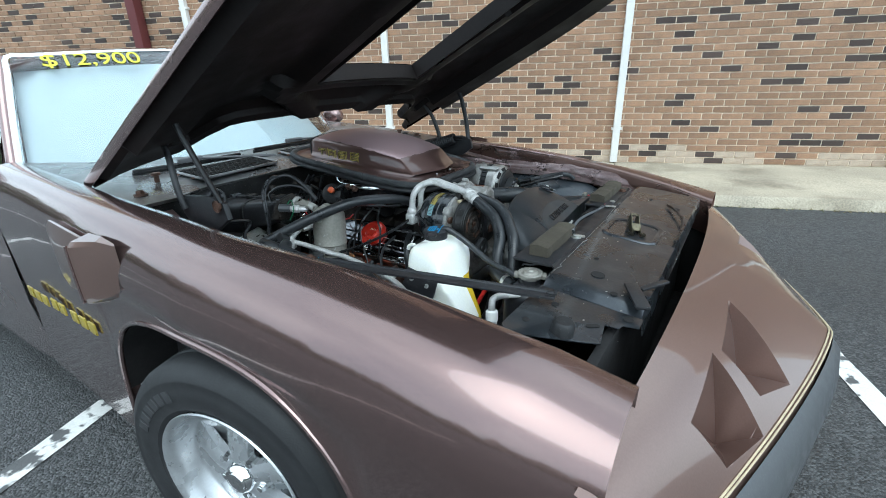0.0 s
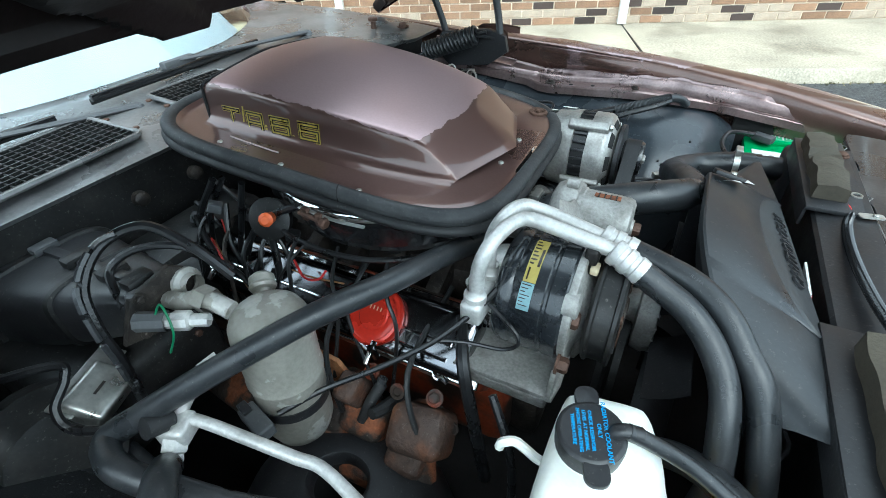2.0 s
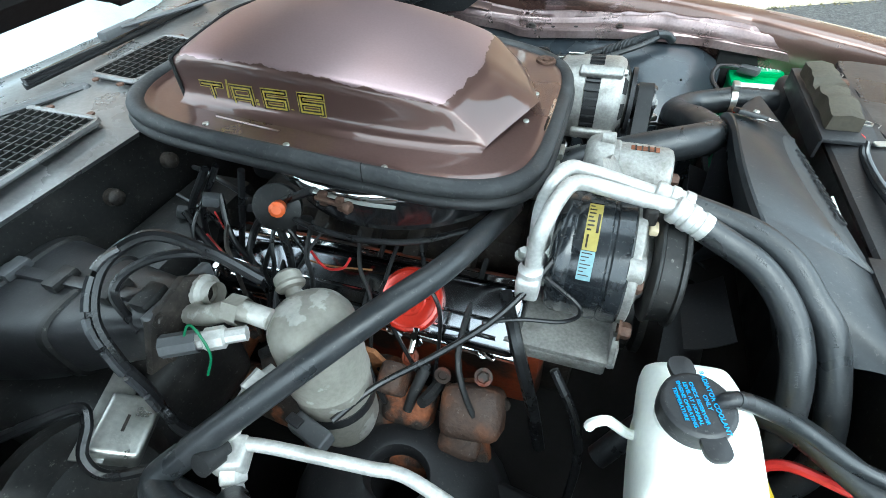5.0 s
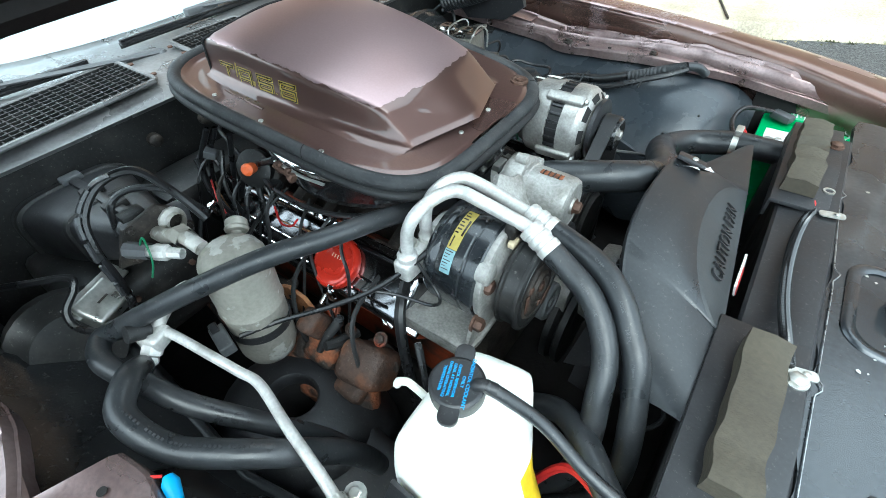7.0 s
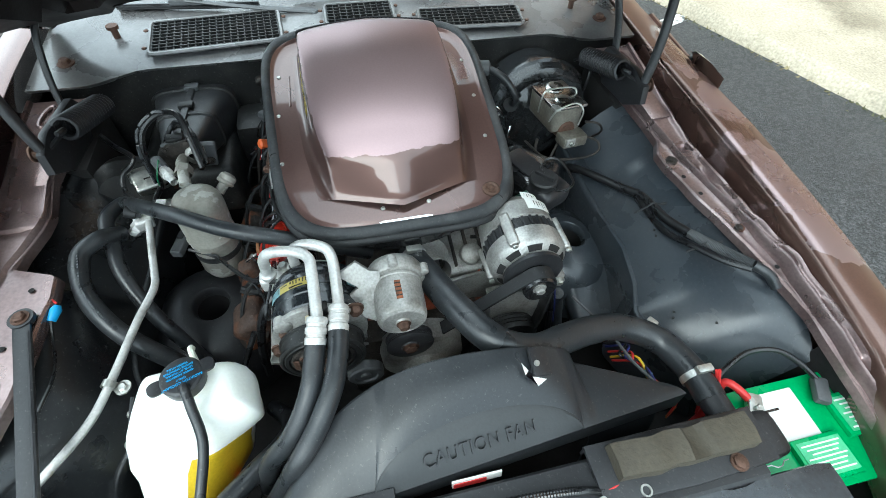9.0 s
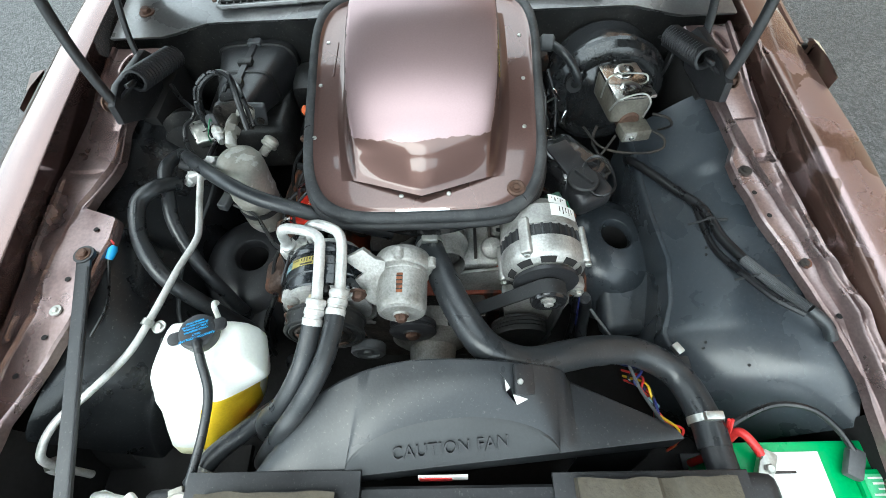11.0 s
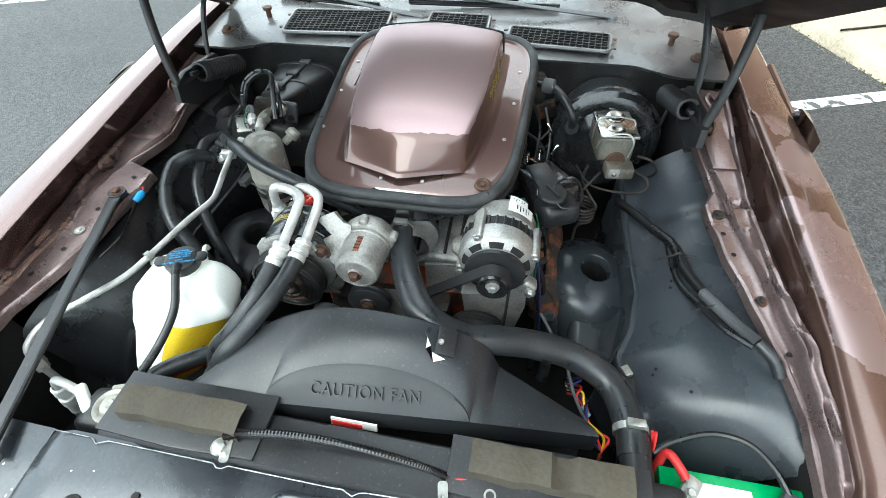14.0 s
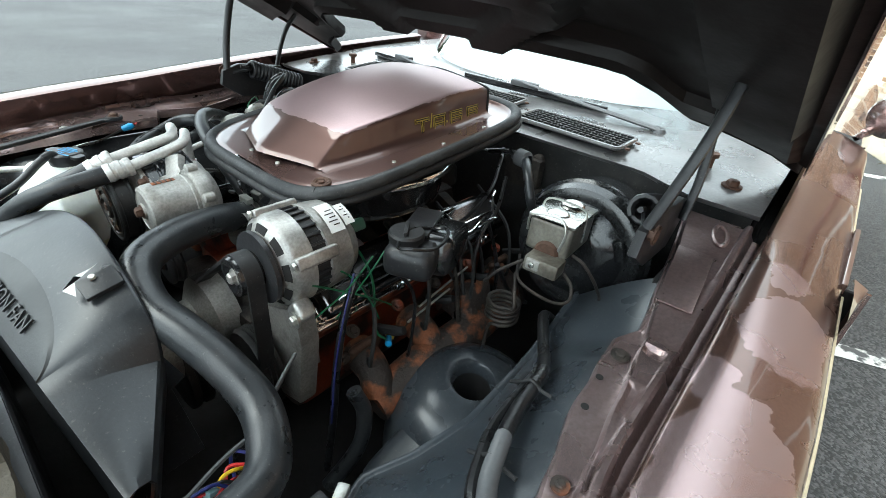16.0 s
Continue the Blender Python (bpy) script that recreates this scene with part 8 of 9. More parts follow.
part("print_bar", box(Vector((-0.224, -0.520, 0.838)) + rrot @ Vector((0.0, 0, 0.0176)), (0.003, 0.018, 0.0008), 0, rrot), "grime", rl, smooth=False)
part("end_plate", box((-0.203, -0.402, 0.912), (0.014, 0.105, 0.060), 0.006, Matrix.Rotation(radians(10), 4, "Z") @ Matrix.Rotation(radians(-12), 4, "X"), seg=3), "plastic_grey", ev, "dusty grey end plate of the case")
for y, z in ((-0.440, 0.925), (-0.395, 0.935), (-0.365, 0.895), (-0.43, 0.893)):
    part("plate_bolt", bolt((-0.196, y, z), (1, 0, 0), 0.006, 0.006, 0.009), "grime", ev)
part("pipe_stub", lathe([(0, 0.017), (0.012, 0.017), (0.014, 0.020), (0.020, 0.020), (0.022, 0.013), (0.034, 0.013)], (-0.200, -0.385, 0.925), (1, 0.05, 0.1), 18), "canister", ev)
wires = thing("wire_harness", "taped black wiring looping over the case and engine", "wiring", at=(-0.15, -0.42, 0.85))
for pts, r in (([(-0.12, -0.36, 0.94), (-0.16, -0.372, 0.985), (-0.203, -0.389, 1.012), (-0.225, -0.43, 1.005), (-0.215, -0.470, 0.978), (-0.200, -0.485, 0.935), (-0.195, -0.487, 0.89), (-0.196, -0.490, 0.845), (-0.165, -0.50, 0.835), (-0.12, -0.50, 0.84)], 0.0062),
               ([(-0.11, -0.50, 0.845), (-0.15, -0.535, 0.842), (-0.192, -0.563, 0.848), (-0.215, -0.560, 0.868), (-0.222, -0.535, 0.888), (-0.235, -0.53, 0.90), (-0.28, -0.575, 0.90), (-0.34, -0.62, 0.89)], 0.0055),
               ([(-0.13, -0.35, 0.94), (-0.18, -0.37, 0.975), (-0.23, -0.40, 0.975), (-0.25, -0.43, 0.955), (-0.21, -0.45, 0.93)], 0.005),
               ([(0.20, -0.15, 0.935), (0.185, -0.20, 0.925), (0.16, -0.24, 0.895), (0.12, -0.285, 0.86), (0.06, -0.33, 0.825), (0.0, -0.375, 0.80), (-0.03, -0.43, 0.80)], 0.0042),
               ([(0.17, -0.235, 0.90), (0.215, -0.25, 0.875), (0.20, -0.25, 0.845), (0.15, -0.265, 0.85), (0.11, -0.29, 0.86)], 0.0026),
               ([(-0.35, -0.25, 0.90), (-0.30, -0.27, 0.85), (-0.24, -0.27, 0.80), (-0.20, -0.29, 0.72)], 0.005),
               ([(-0.30, -0.22, 0.92), (-0.28, -0.25, 0.86), (-0.25, -0.25, 0.78), (-0.26, -0.26, 0.70)], 0.0045),
               ([(-0.24, -0.2, 0.90), (-0.21, -0.225, 0.87), (-0.20, -0.24, 0.82), (-0.22, -0.25, 0.75)], 0.006),
               ([(0.12, -0.21, 0.83), (0.15, -0.27, 0.80), (0.18, -0.30, 0.72), (0.20, -0.31, 0.62)], 0.009),
               ([(0.20, -0.29, 0.80), (0.235, -0.32, 0.75), (0.25, -0.34, 0.68), (0.25, -0.36, 0.58)], 0.006)):
    part("wire", tube(pts, r, 8, 8), "wire", wires)
rng = random.Random(17)
for k in range(9):
    x = -0.33 + 0.042 * k + rng.uniform(-0.012, 0.012)
    top = Vector((x, -0.205 - rng.uniform(0, 0.02), 0.895 + rng.uniform(-0.02, 0.02)))
    end = Vector((x + rng.uniform(-0.05, 0.06), -0.285 - rng.uniform(0, 0.03), 0.70 + rng.uniform(-0.02, 0.04)))
    mid = top.lerp(end, 0.45) + Vector((rng.uniform(-0.03, 0.03), -0.022, 0.018))
    part("lead", tube([top, top.lerp(mid, 0.5) + Vector((0, -0.012, 0.008)), mid, end], rng.choice((0.0022, 0.003, 0.0036)), 6, 6), rng.choice(("wire", "wire", "rubber_dark", "grime")), wires)
# Paler glossy strips along the loop, put on as its glints.
GLINT_LINE = [(-0.203, -0.393, 1.014), (-0.225, -0.433, 1.008), (-0.215, -0.474, 0.981), (-0.200, -0.489, 0.938), (-0.194, -0.491, 0.89), (-0.194, -0.493, 0.848)]
line_pts = smooth_line(GLINT_LINE, 8)
for i in range(4, len(line_pts) - 6, 6):
    part("tape_wrap", tube([Vector(p) + Vector((0.0028, -0.0022, 0.0028)) for p in line_pts[i : i + 6]], 0.0038, 6, 1), "tape", wires, "paler strip put on as a glint of the wire")
part("orange_clip", lathe([(0, 0.009), (0.02, 0.011), (0.024, 0.006), (0.024, 0)], (-0.186, -0.232, 0.930), (0.4, -0.7, 0.35), 10), "orange_plastic", wires, "orange vacuum cap")
part("vacuum_can", lathe([(0, 0.032), (0.015, 0.034), (0.02, 0.02), (0.02, 0)], (-0.205, -0.212, 0.912), (0.3, -0.8, 0.4), 20), "black_dusty", wires)
part("red_wire", tube([(-0.16, -0.235, 0.858), (-0.13, -0.25, 0.845), (-0.10, -0.25, 0.852), (-0.09, -0.24, 0.865)], 0.002, 6, 6), "red_plastic", wires)
part("red_wire", tube([(-0.33, -0.25, 0.86), (-0.29, -0.27, 0.85), (-0.26, -0.28, 0.83)], 0.002, 6, 4), "red_plastic", wires)
for x, y, z in ((-0.29, -0.29, 0.835), (0.02, -0.30, 0.80)):
    part("wing_nut", box((x, y, z), (0.008, 0.035, 0.008), 0.003, Matrix.Rotation(radians(35), 4, "X")), "chrome", wires)
    part("wing_nut_stud", lathe([(0, 0.006), (0.03, 0.005), (0.03, 0)], (x, y + 0.01, z - 0.02), (0, -0.3, 1), 8), "chrome", wires)
# carburettor and intake detail below the cleaner
carb = thing("carburettor", "grimy aluminium carburettor under the air cleaner", "carburettor", at=(-0.13, 0.0, 0.8))
part("body", box((-0.13, 0.0, 0.845), (0.17, 0.16, 0.06), 0.012), "grime", carb)
part("bowl", box((-0.06, -0.04, 0.85), (0.05, 0.09, 0.05), 0.010), "alu", carb)
part("linkage", tube([(-0.15, -0.11, 0.84), (-0.10, -0.13, 0.85), (-0.05, -0.12, 0.84)], 0.004, 6, 4), "zinc", carb)
part("choke", lathe([(0, 0.03), (0.02, 0.03), (0.022, 0)], (-0.05, -0.11, 0.86), (0.1, -1, 0.1), 16), "black_dusty", carb)
for k in range(5):
    part("runner", box((-0.30 + 0.085 * k, -0.14, 0.79), (0.03, 0.10, 0.04), 0.01, Matrix.Rotation(radians(25), 4, "X")), "grime", carb)
    part("runner", box((-0.30 + 0.085 * k, 0.16, 0.79), (0.03, 0.10, 0.04), 0.01, Matrix.Rotation(radians(-25), 4, "X")), "grime", carb)

# ---- prop rod, blue connector ----
rod = thing("prop_rod", "flat black steel brace bolted across the corner", "brace", at=(0.154, -0.634, 0.89))
a, b = Vector((0.154, -0.634, 0.896)), Vector((0.69, -0.475, 0.872))
d = (b - a).normalized()
part("bar", box((a + b) / 2, ((b - a).length, 0.026, 0.006), 0.002, d.to_track_quat("X", "Z").to_matrix().to_4x4()), "black_satin", rod, "flat bar")
part("rolled_edge", tube([a + d * 0.03 + Vector((0, 0.012, 0.003)), b + Vector((0, 0.012, 0.003))], 0.004, 8), "black_satin", rod)
part("eye", lathe([(-0.004, 0.019), (0.004, 0.019), (0.004, 0)], a, (0, 0, 1), 20), "black_satin", rod)
part("eye_bolt", bolt(a + Vector((0, 0, 0.004)), (0, 0, 1), 0.010, 0.008, 0.014), "rust_dark", rod, "rusty bolt")
part("end_bolt", bolt(b + Vector((-0.01, 0, 0.004)), (0, 0, 1), 0.008, 0.005, 0.011), "black_satin", rod)
conn = thing("blue_connector", "blue crimp connector on loose wires by the wing", "connector", at=(0.144, -0.61, 0.87))
part("sleeve", lathe([(0, 0.007), (0.02, 0.009), (0.028, 0.005), (0.028, 0)], (0.15, -0.605, 0.872), (-0.8, 0.3, 0.3), 10), "blue", conn)
part("lead", tube([(0.15, -0.605, 0.872), (0.18, -0.60, 0.862), (0.24, -0.59, 0.85), (0.30, -0.60, 0.845)], 0.003, 6, 6), "wire", conn)
part("lead", tube([(0.12, -0.60, 0.88), (0.112, -0.608, 0.883), (0.100, -0.620, 0.882), (0.092, -0.632, 0.876)], 0.0018, 6, 6), "red_plastic", conn)

# ---- brake booster, master cylinder ----
bo = thing("brake_booster", "round black brake booster on the firewall", "brake booster", at=(-0.42, 0.462, 0.65))
BO = Vector((-0.482, 0.470, 0.794))
part("rear_shell", lathe([(0, 0.10), (0.03, 0.141), (0.105, 0.145), (0.110, 0.150), (0.119, 0.150), (0.123, 0.143)], BO, (1, 0.03, 0.08), 48), "booster", bo)
part("front_shell", lathe([(0.123, 0.143), (0.144, 0.135), (0.151, 0.118), (0.147, 0.103), (0.157, 0.087), (0.168, 0.06), (0.171, 0.045), (0.171, 0)], BO, (1, 0.03, 0.08), 48), "booster", bo, "gloss black front shell")
for k in range(6):
    a = 2 * math.pi * k / 6 + 0.4
    part("pressed_rib", box(BO + Vector((0.150, 0.105 * math.cos(a), 0.105 * math.sin(a) + 0.01)), (0.014, 0.05, 0.02), 0.006, Matrix.Rotation(a + math.pi / 2, 4, "X")), "booster", bo)
part("check_valve", lathe([(0, 0.014), (0.03, 0.014), (0.032, 0.019), (0.045, 0.019), (0.047, 0)], (-0.36, 0.385, 0.845), (1, -0.2, 0.4), 14), "rubber_dark", bo)
part("vacuum_hose", tube([(-0.305, 0.375, 0.875), (-0.29, 0.372, 0.905), (-0.31, 0.345, 0.945), (-0.35, 0.31, 0.955), (-0.37, 0.27, 0.95)], 0.010, 10, 6), "rubber", bo)
part("vacuum_filter", lathe([(0, 0.012), (0.005, 0.019), (0.03, 0.019), (0.034, 0.012)], (-0.352, 0.318, 0.955), (-0.2, -1, 0), 16), "plastic_grey", bo)
part("vacuum_stub", tube([(-0.36, 0.285, 0.955), (-0.365, 0.26, 0.957), (-0.37, 0.20, 0.94)], 0.006, 8, 4), "wire", bo)
mc = thing("master_cylinder", "tan-grey brake master cylinder with bright lid and bail", "master cylinder", at=(-0.24, 0.472, 0.84))
part("bore", lathe([(0, 0.034), (0.02, 0.03), (0.14, 0.028), (0.15, 0.02), (0.15, 0)], (-0.33, 0.468, 0.835), (1, 0.08, 0.06), 20), "rust_dark", mc)
mrot = Matrix.Rotation(radians(6), 4, "Z") @ Matrix.Rotation(radians(-5), 4, "Y")
M["mc_body"] = mat("olive-plated cast iron", (0.15, 0.135, 0.11), 0.42, 0.5, 0.35, 16.0, 160.0, 0.06, second=(0.26, 0.25, 0.22), amount=0.4, spread=0.25)
part("body", box((-0.25, 0.47, 0.868), (0.125, 0.084, 0.066), 0.010, mrot, seg=3), "mc_body", mc, "plated reservoir body")
lid = part("lid", box((-0.249, 0.471, 0.904), (0.130, 0.090, 0.008), 0.003, mrot), "lid_zinc", mc, "bright pressed lid")
for dx in (-0.03, 0.03):
    part("lid_boss", lathe([(0, 0.024), (0.004, 0.021), (0.006, 0.015), (0.004, 0.008), (0.004, 0)], (-0.249 + dx, 0.471, 0.908), (0.05, 0, 1), 20), "lid_zinc", lid)
part("bail", tube([(-0.25, 0.425, 0.86), (-0.246, 0.425, 0.902), (-0.25, 0.44, 0.922), (-0.25, 0.505, 0.922), (-0.244, 0.517, 0.902), (-0.248, 0.517, 0.86)], 0.0022, 6, 5), "zinc", mc, "wire bail")
part("bail", tube([(-0.192, 0.43, 0.872), (-0.182, 0.44, 0.91), (-0.19, 0.49, 0.918), (-0.182, 0.51, 0.90), (-0.178, 0.505, 0.862)], 0.0022, 6, 5), "zinc", mc)
part("valve_block", box((-0.168, 0.49, 0.832), (0.045, 0.066, 0.030), 0.006, mrot), "mc_body", mc, "brass-grey valve block")
part("valve_cover", box((-0.145, 0.478, 0.836), (0.006, 0.026, 0.022), 0.004, mrot), "alu", mc)
part("block_bolt", bolt((-0.141, 0.478, 0.836), (1, 0.1, 0), 0.006, 0.004), "zinc", mc)
for pts in ([(-0.17, 0.53, 0.83), (-0.15, 0.556, 0.825), (-0.14, 0.56, 0.80), (-0.15, 0.52, 0.775), (-0.18, 0.44, 0.765), (-0.24, 0.40, 0.78)], [(-0.16, 0.45, 0.825), (-0.13, 0.42, 0.80), (-0.12, 0.40, 0.77), (-0.16, 0.38, 0.75)], [(-0.19, 0.53, 0.86), (-0.175, 0.56, 0.86), (-0.19, 0.585, 0.82), (-0.24, 0.58, 0.76), (-0.28, 0.52, 0.72)]):
    part("brake_line", tube(pts, 0.003, 8, 7), "grime", mc)
coil = [Vector((-0.155 + 0.032 * math.cos(a), 0.43 + 0.032 * math.sin(a), 0.70 + 0.011 * a / 6.28)) for a in np.linspace(0, 6.28 * 4.2, 60)]
solo("coiled_brake_line", tube([(-0.12, 0.42, 0.62), (-0.124, 0.42, 0.68), *coil, (-0.20, 0.42, 0.78), (-0.23, 0.43, 0.81)], 0.0038, 8, 2), "grime", "steel brake line wound into a coil", "brake line")
mc.location.z += 0.020

# ---- power steering reservoir ----
ps = thing("power_steering_pump", "black power steering pump with screw cap", "steering pump", at=(0.0, 0.34, 0.83))
part("can", box((0.0, 0.330, 0.878), (0.13, 0.085, 0.055), 0.020, Matrix.Rotation(radians(25), 4, "Z"), seg=3), "black_satin", ps)
part("funnel", box((-0.055, 0.315, 0.862), (0.15, 0.11, 0.075), 0.022, Matrix.Rotation(radians(25), 4, "Z") @ Matrix.Rotation(radians(-14), 4, "Y"), seg=3), "black_gloss", ps)
part("neck", lathe([(0, 0.030), (0.016, 0.027), (0.02, 0.025), (0.024, 0.025)], (0.027, 0.328, 0.892), (0, 0, 1), 24), "black_satin", ps)
part("cap", lathe([(0, 0.030), (0.010, 0.031), (0.014, 0.028), (0.015, 0)], (0.027, 0.328, 0.910), (0, 0, 1), 28), "rubber_dark", ps, "black screw cap")
part("cap_grip", box((0.027, 0.328, 0.927), (0.045, 0.007, 0.010), 0.003, Matrix.Rotation(radians(40), 4, "Z")), "rubber_dark", ps)
part("lid_strap", box((-0.03, 0.31, 0.913), (0.10, 0.05, 0.006), 0.003, Matrix.Rotation(radians(25), 4, "Z")), "black_satin", ps)
part("coil_wire", tube([Vector((0.02 + 0.05 * math.cos(a), 0.36 + 0.03 * math.sin(a), 0.92 + 0.004 * math.sin(3 * a))) for a in np.linspace(0, 11, 24)], 0.0028, 6, 3), "wire", ps)

# wires on the driver's side of the engine
dw = thing("engine_wires", "thin wires and a brass sensor beside the driver side head", "wiring", at=(0.03, 0.29, 0.66))
part("sensor", lathe([(0, 0.010), (0.016, 0.010), (0.018, 0.006), (0.03, 0.006), (0.03, 0)], (0.02, 0.285, 0.672), (0.5, 0.7, 0.3), 6), "gold", dw, "brass temperature sensor")
part("blue_boot", lathe([(0, 0.006), (0.02, 0.007), (0.022, 0)], (0.04, 0.305, 0.682), (0.6, 0.6, 0.1), 10), "blue", dw)
M["green_wire"] = mat("green wire", (0.015, 0.13, 0.055), 0.4)
part("green_wire", tube([(0.05, 0.31, 0.685), (0.07, 0.30, 0.72), (0.05, 0.27, 0.80), (0.06, 0.24, 0.86), (0.08, 0.20, 0.90)], 0.0025, 6, 7), "green_wire", dw)
for pts in ([(0.19, 0.285, 0.915), (0.13, 0.305, 0.87), (0.09, 0.31, 0.80), (0.07, 0.31, 0.75)], [(0.21, 0.30, 0.89), (0.14, 0.31, 0.845), (0.08, 0.312, 0.80), (0.04, 0.31, 0.765)], [(0.08, 0.305, 0.885), (0.14, 0.312, 0.85), (0.20, 0.31, 0.825)], [(0.05, 0.30, 0.88), (0.09, 0.31, 0.86), (0.16, 0.308, 0.80)]):
    part("green_wire", tube(pts, 0.0016, 6, 7), "green_wire", dw)
part("taped_wire", tube([(0.11, 0.30, 0.86), (0.15, 0.315, 0.80), (0.18, 0.33, 0.72), (0.20, 0.34, 0.62), (0.22, 0.34, 0.5)], 0.007, 8, 7), "wire", dw)
M["blue_wire"] = mat("navy blue wire", (0.02, 0.025, 0.13), 0.4)
part("blue_wire", tube([(0.12, 0.305, 0.87), (0.158, 0.322, 0.80), (0.188, 0.336, 0.72), (0.208, 0.346, 0.62)], 0.0018, 6, 7), "blue_wire", dw)
part("dipstick", tube([(-0.12, 0.30, 0.86), (-0.12, 0.33, 0.76), (-0.12, 0.36, 0.60)], 0.0045, 8, 5), "grime", dw)
part("lead", tube([(-0.18, 0.28, 0.82), (-0.15, 0.33, 0.72), (-0.17, 0.34, 0.66), (-0.24, 0.33, 0.65)], 0.0045, 8, 7), "rubber_dark", dw)
part("hose_stub", tube([(0.17, 0.36, 0.68), (0.16, 0.375, 0.63), (0.18, 0.38, 0.56), (0.24, 0.37, 0.50)], 0.014, 10, 6), "rubber", dw)
for x, y, z in ((-0.15, 0.27, 0.87), (-0.22, 0.30, 0.84)):
    part("wing_nut", box((x, y, z), (0.04, 0.008, 0.009), 0.003, Matrix.Rotation(radians(30), 4, "Y")), "chrome", dw)

# ---- shock towers with holes ----
for s, c in ((-1, Vector((0.031, -0.425, 0.675))), (1, Vector((-0.013, 0.475, 0.655)))):
    tw = thing("shock_tower", "black stamped shock tower with a large hole", "shock tower", at=(c.x, c.y, 0.5), group="shock towers")
    rows = []
    for r, dz in ((0.035, -0.022), (0.037, -0.003), (0.041, 0.002), (0.050, 0.003), (0.072, -0.002), (0.098, -0.014), (0.122, -0.036), (0.142, -0.075), (0.155, -0.16)):
        rows.append([(c.x + r * 1.1 * math.cos(a), c.y + r * math.sin(a), c.z + dz - s * 0.16 * r * math.sin(a) * s) for a in np.linspace(0, 2 * math.pi, 29)[:-1]])
    part("collar", sheet(rows, 0, None, True), "wheelhouse" if s > 0 else "black_satin", tw)
    part("arm", box((c.x + 0.13, c.y + s * 0.02, c.z - 0.075), (0.20, 0.15, 0.06), 0.028, Matrix.Rotation(radians(18), 4, "Y"), seg=3), "wheelhouse" if s > 0 else "black_satin", tw, "ribbed control arm")
    # The shade down the tower's hole is drawn by this near-black cup.
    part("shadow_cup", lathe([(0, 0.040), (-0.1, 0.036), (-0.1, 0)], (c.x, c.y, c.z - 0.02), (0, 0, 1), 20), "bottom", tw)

# ---- loom along the driver's inner wing ----
lm = thing("wing_loom", "taped and ribbed wiring loom clipped to the inner wing", "wiring loom", at=(0.1, 0.62, 0.82))
LM = [(-0.22, 0.545, 0.683), (-0.19, 0.518, 0.728), (-0.148, 0.522, 0.76), (-0.09, 0.552, 0.776), (-0.034, 0.584, 0.787), (0.014, 0.607, 0.802), (0.06, 0.616, 0.807), (0.104, 0.622, 0.811), (0.164, 0.637, 0.826), (0.236, 0.664, 0.846), (0.284, 0.696, 0.853), (0.31, 0.718, 0.846), (0.33, 0.73, 0.828)]
part("taped_run", tube(LM[:9], 0.0105, 10, 6), "wire", lm, "taped run")
part("ribbed_run", tube(LM[8:11], 0.0110, 10, 26, ridges=0.0016), "plastic_grey", lm, "grey ribbed conduit")
part("taped_run", tube(LM[10:], 0.0105, 10, 6), "rubber", lm)
part("branch", tube([(0.014, 0.600, 0.798), (0.06, 0.602, 0.796), (0.116, 0.606, 0.798), (0.16, 0.616, 0.810), (0.20, 0.631, 0.824), (0.254, 0.656, 0.839), (0.29, 0.69, 0.848)], 0.007, 8, 8), "wire", lm)
for x, y, z in ((0.056, 0.612, 0.808), (0.205, 0.648, 0.834)):
    part("clip", tube([(x - 0.004, y - 0.034, z - 0.022), (x, y - 0.014, z - 0.004), (x + 0.001, y, z + 0.010), (x + 0.002, y + 0.014, z + 0.004), (x + 0.004, y + 0.034, z + 0.006)], 0.0028, 6, 5), "rubber_dark", lm)
rel = thing("horn_relay", "small black relay with a plated bracket on the wing", "relay", at=(0.31, 0.51, 0.71))
part("bracket", box((0.308, 0.508, 0.727), (0.022, 0.016, 0.014), 0.002, Matrix.Rotation(radians(30), 4, "Z")), "zinc", rel)
part("body", box((0.35, 0.505, 0.715), (0.05, 0.03, 0.05), 0.005), "black_satin", rel)
fw = thing("loose_wires", "red, yellow and blue wires looped behind the radiator hose", "wiring", at=(0.42, 0.44, 0.74))
M["yellow_wire"] = mat("yellow wire", (0.65, 0.42, 0.02), 0.4)
for i, (m_, dx, dz) in enumerate((("red_plastic", 0.0, 0.0), ("yellow_wire", 0.012, 0.006), ("blue_wire", -0.012, 0.004), ("wire", -0.02, 0.0), ("red_plastic", 0.02, -0.004))):
    part("wire", tube([(0.34 + dx, 0.40, 0.70), (0.37 + dx, 0.415, 0.755 + dz), (0.395 + dx, 0.405 + dx, 0.765 + dz), (0.41 + dx, 0.425, 0.75), (0.43 + dx, 0.42, 0.77 + dz), (0.465, 0.435 + dx, 0.775), (0.485, 0.445, 0.76), (0.49, 0.45, 0.70)], 0.0024, 6, 7), m_, fw)
part("blue_splice", lathe([(0, 0.005), (0.022, 0.005), (0.022, 0)], (0.41, 0.418, 0.757), (0.6, 0.2, 0.4), 8), "cyan", fw)
part("grey_wire", tube([(0.25, 0.33, 0.80), (0.30, 0.36, 0.79), (0.34, 0.385, 0.775), (0.40, 0.40, 0.775), (0.46, 0.425, 0.78)], 0.0032, 6, 7), "plastic_grey", fw)

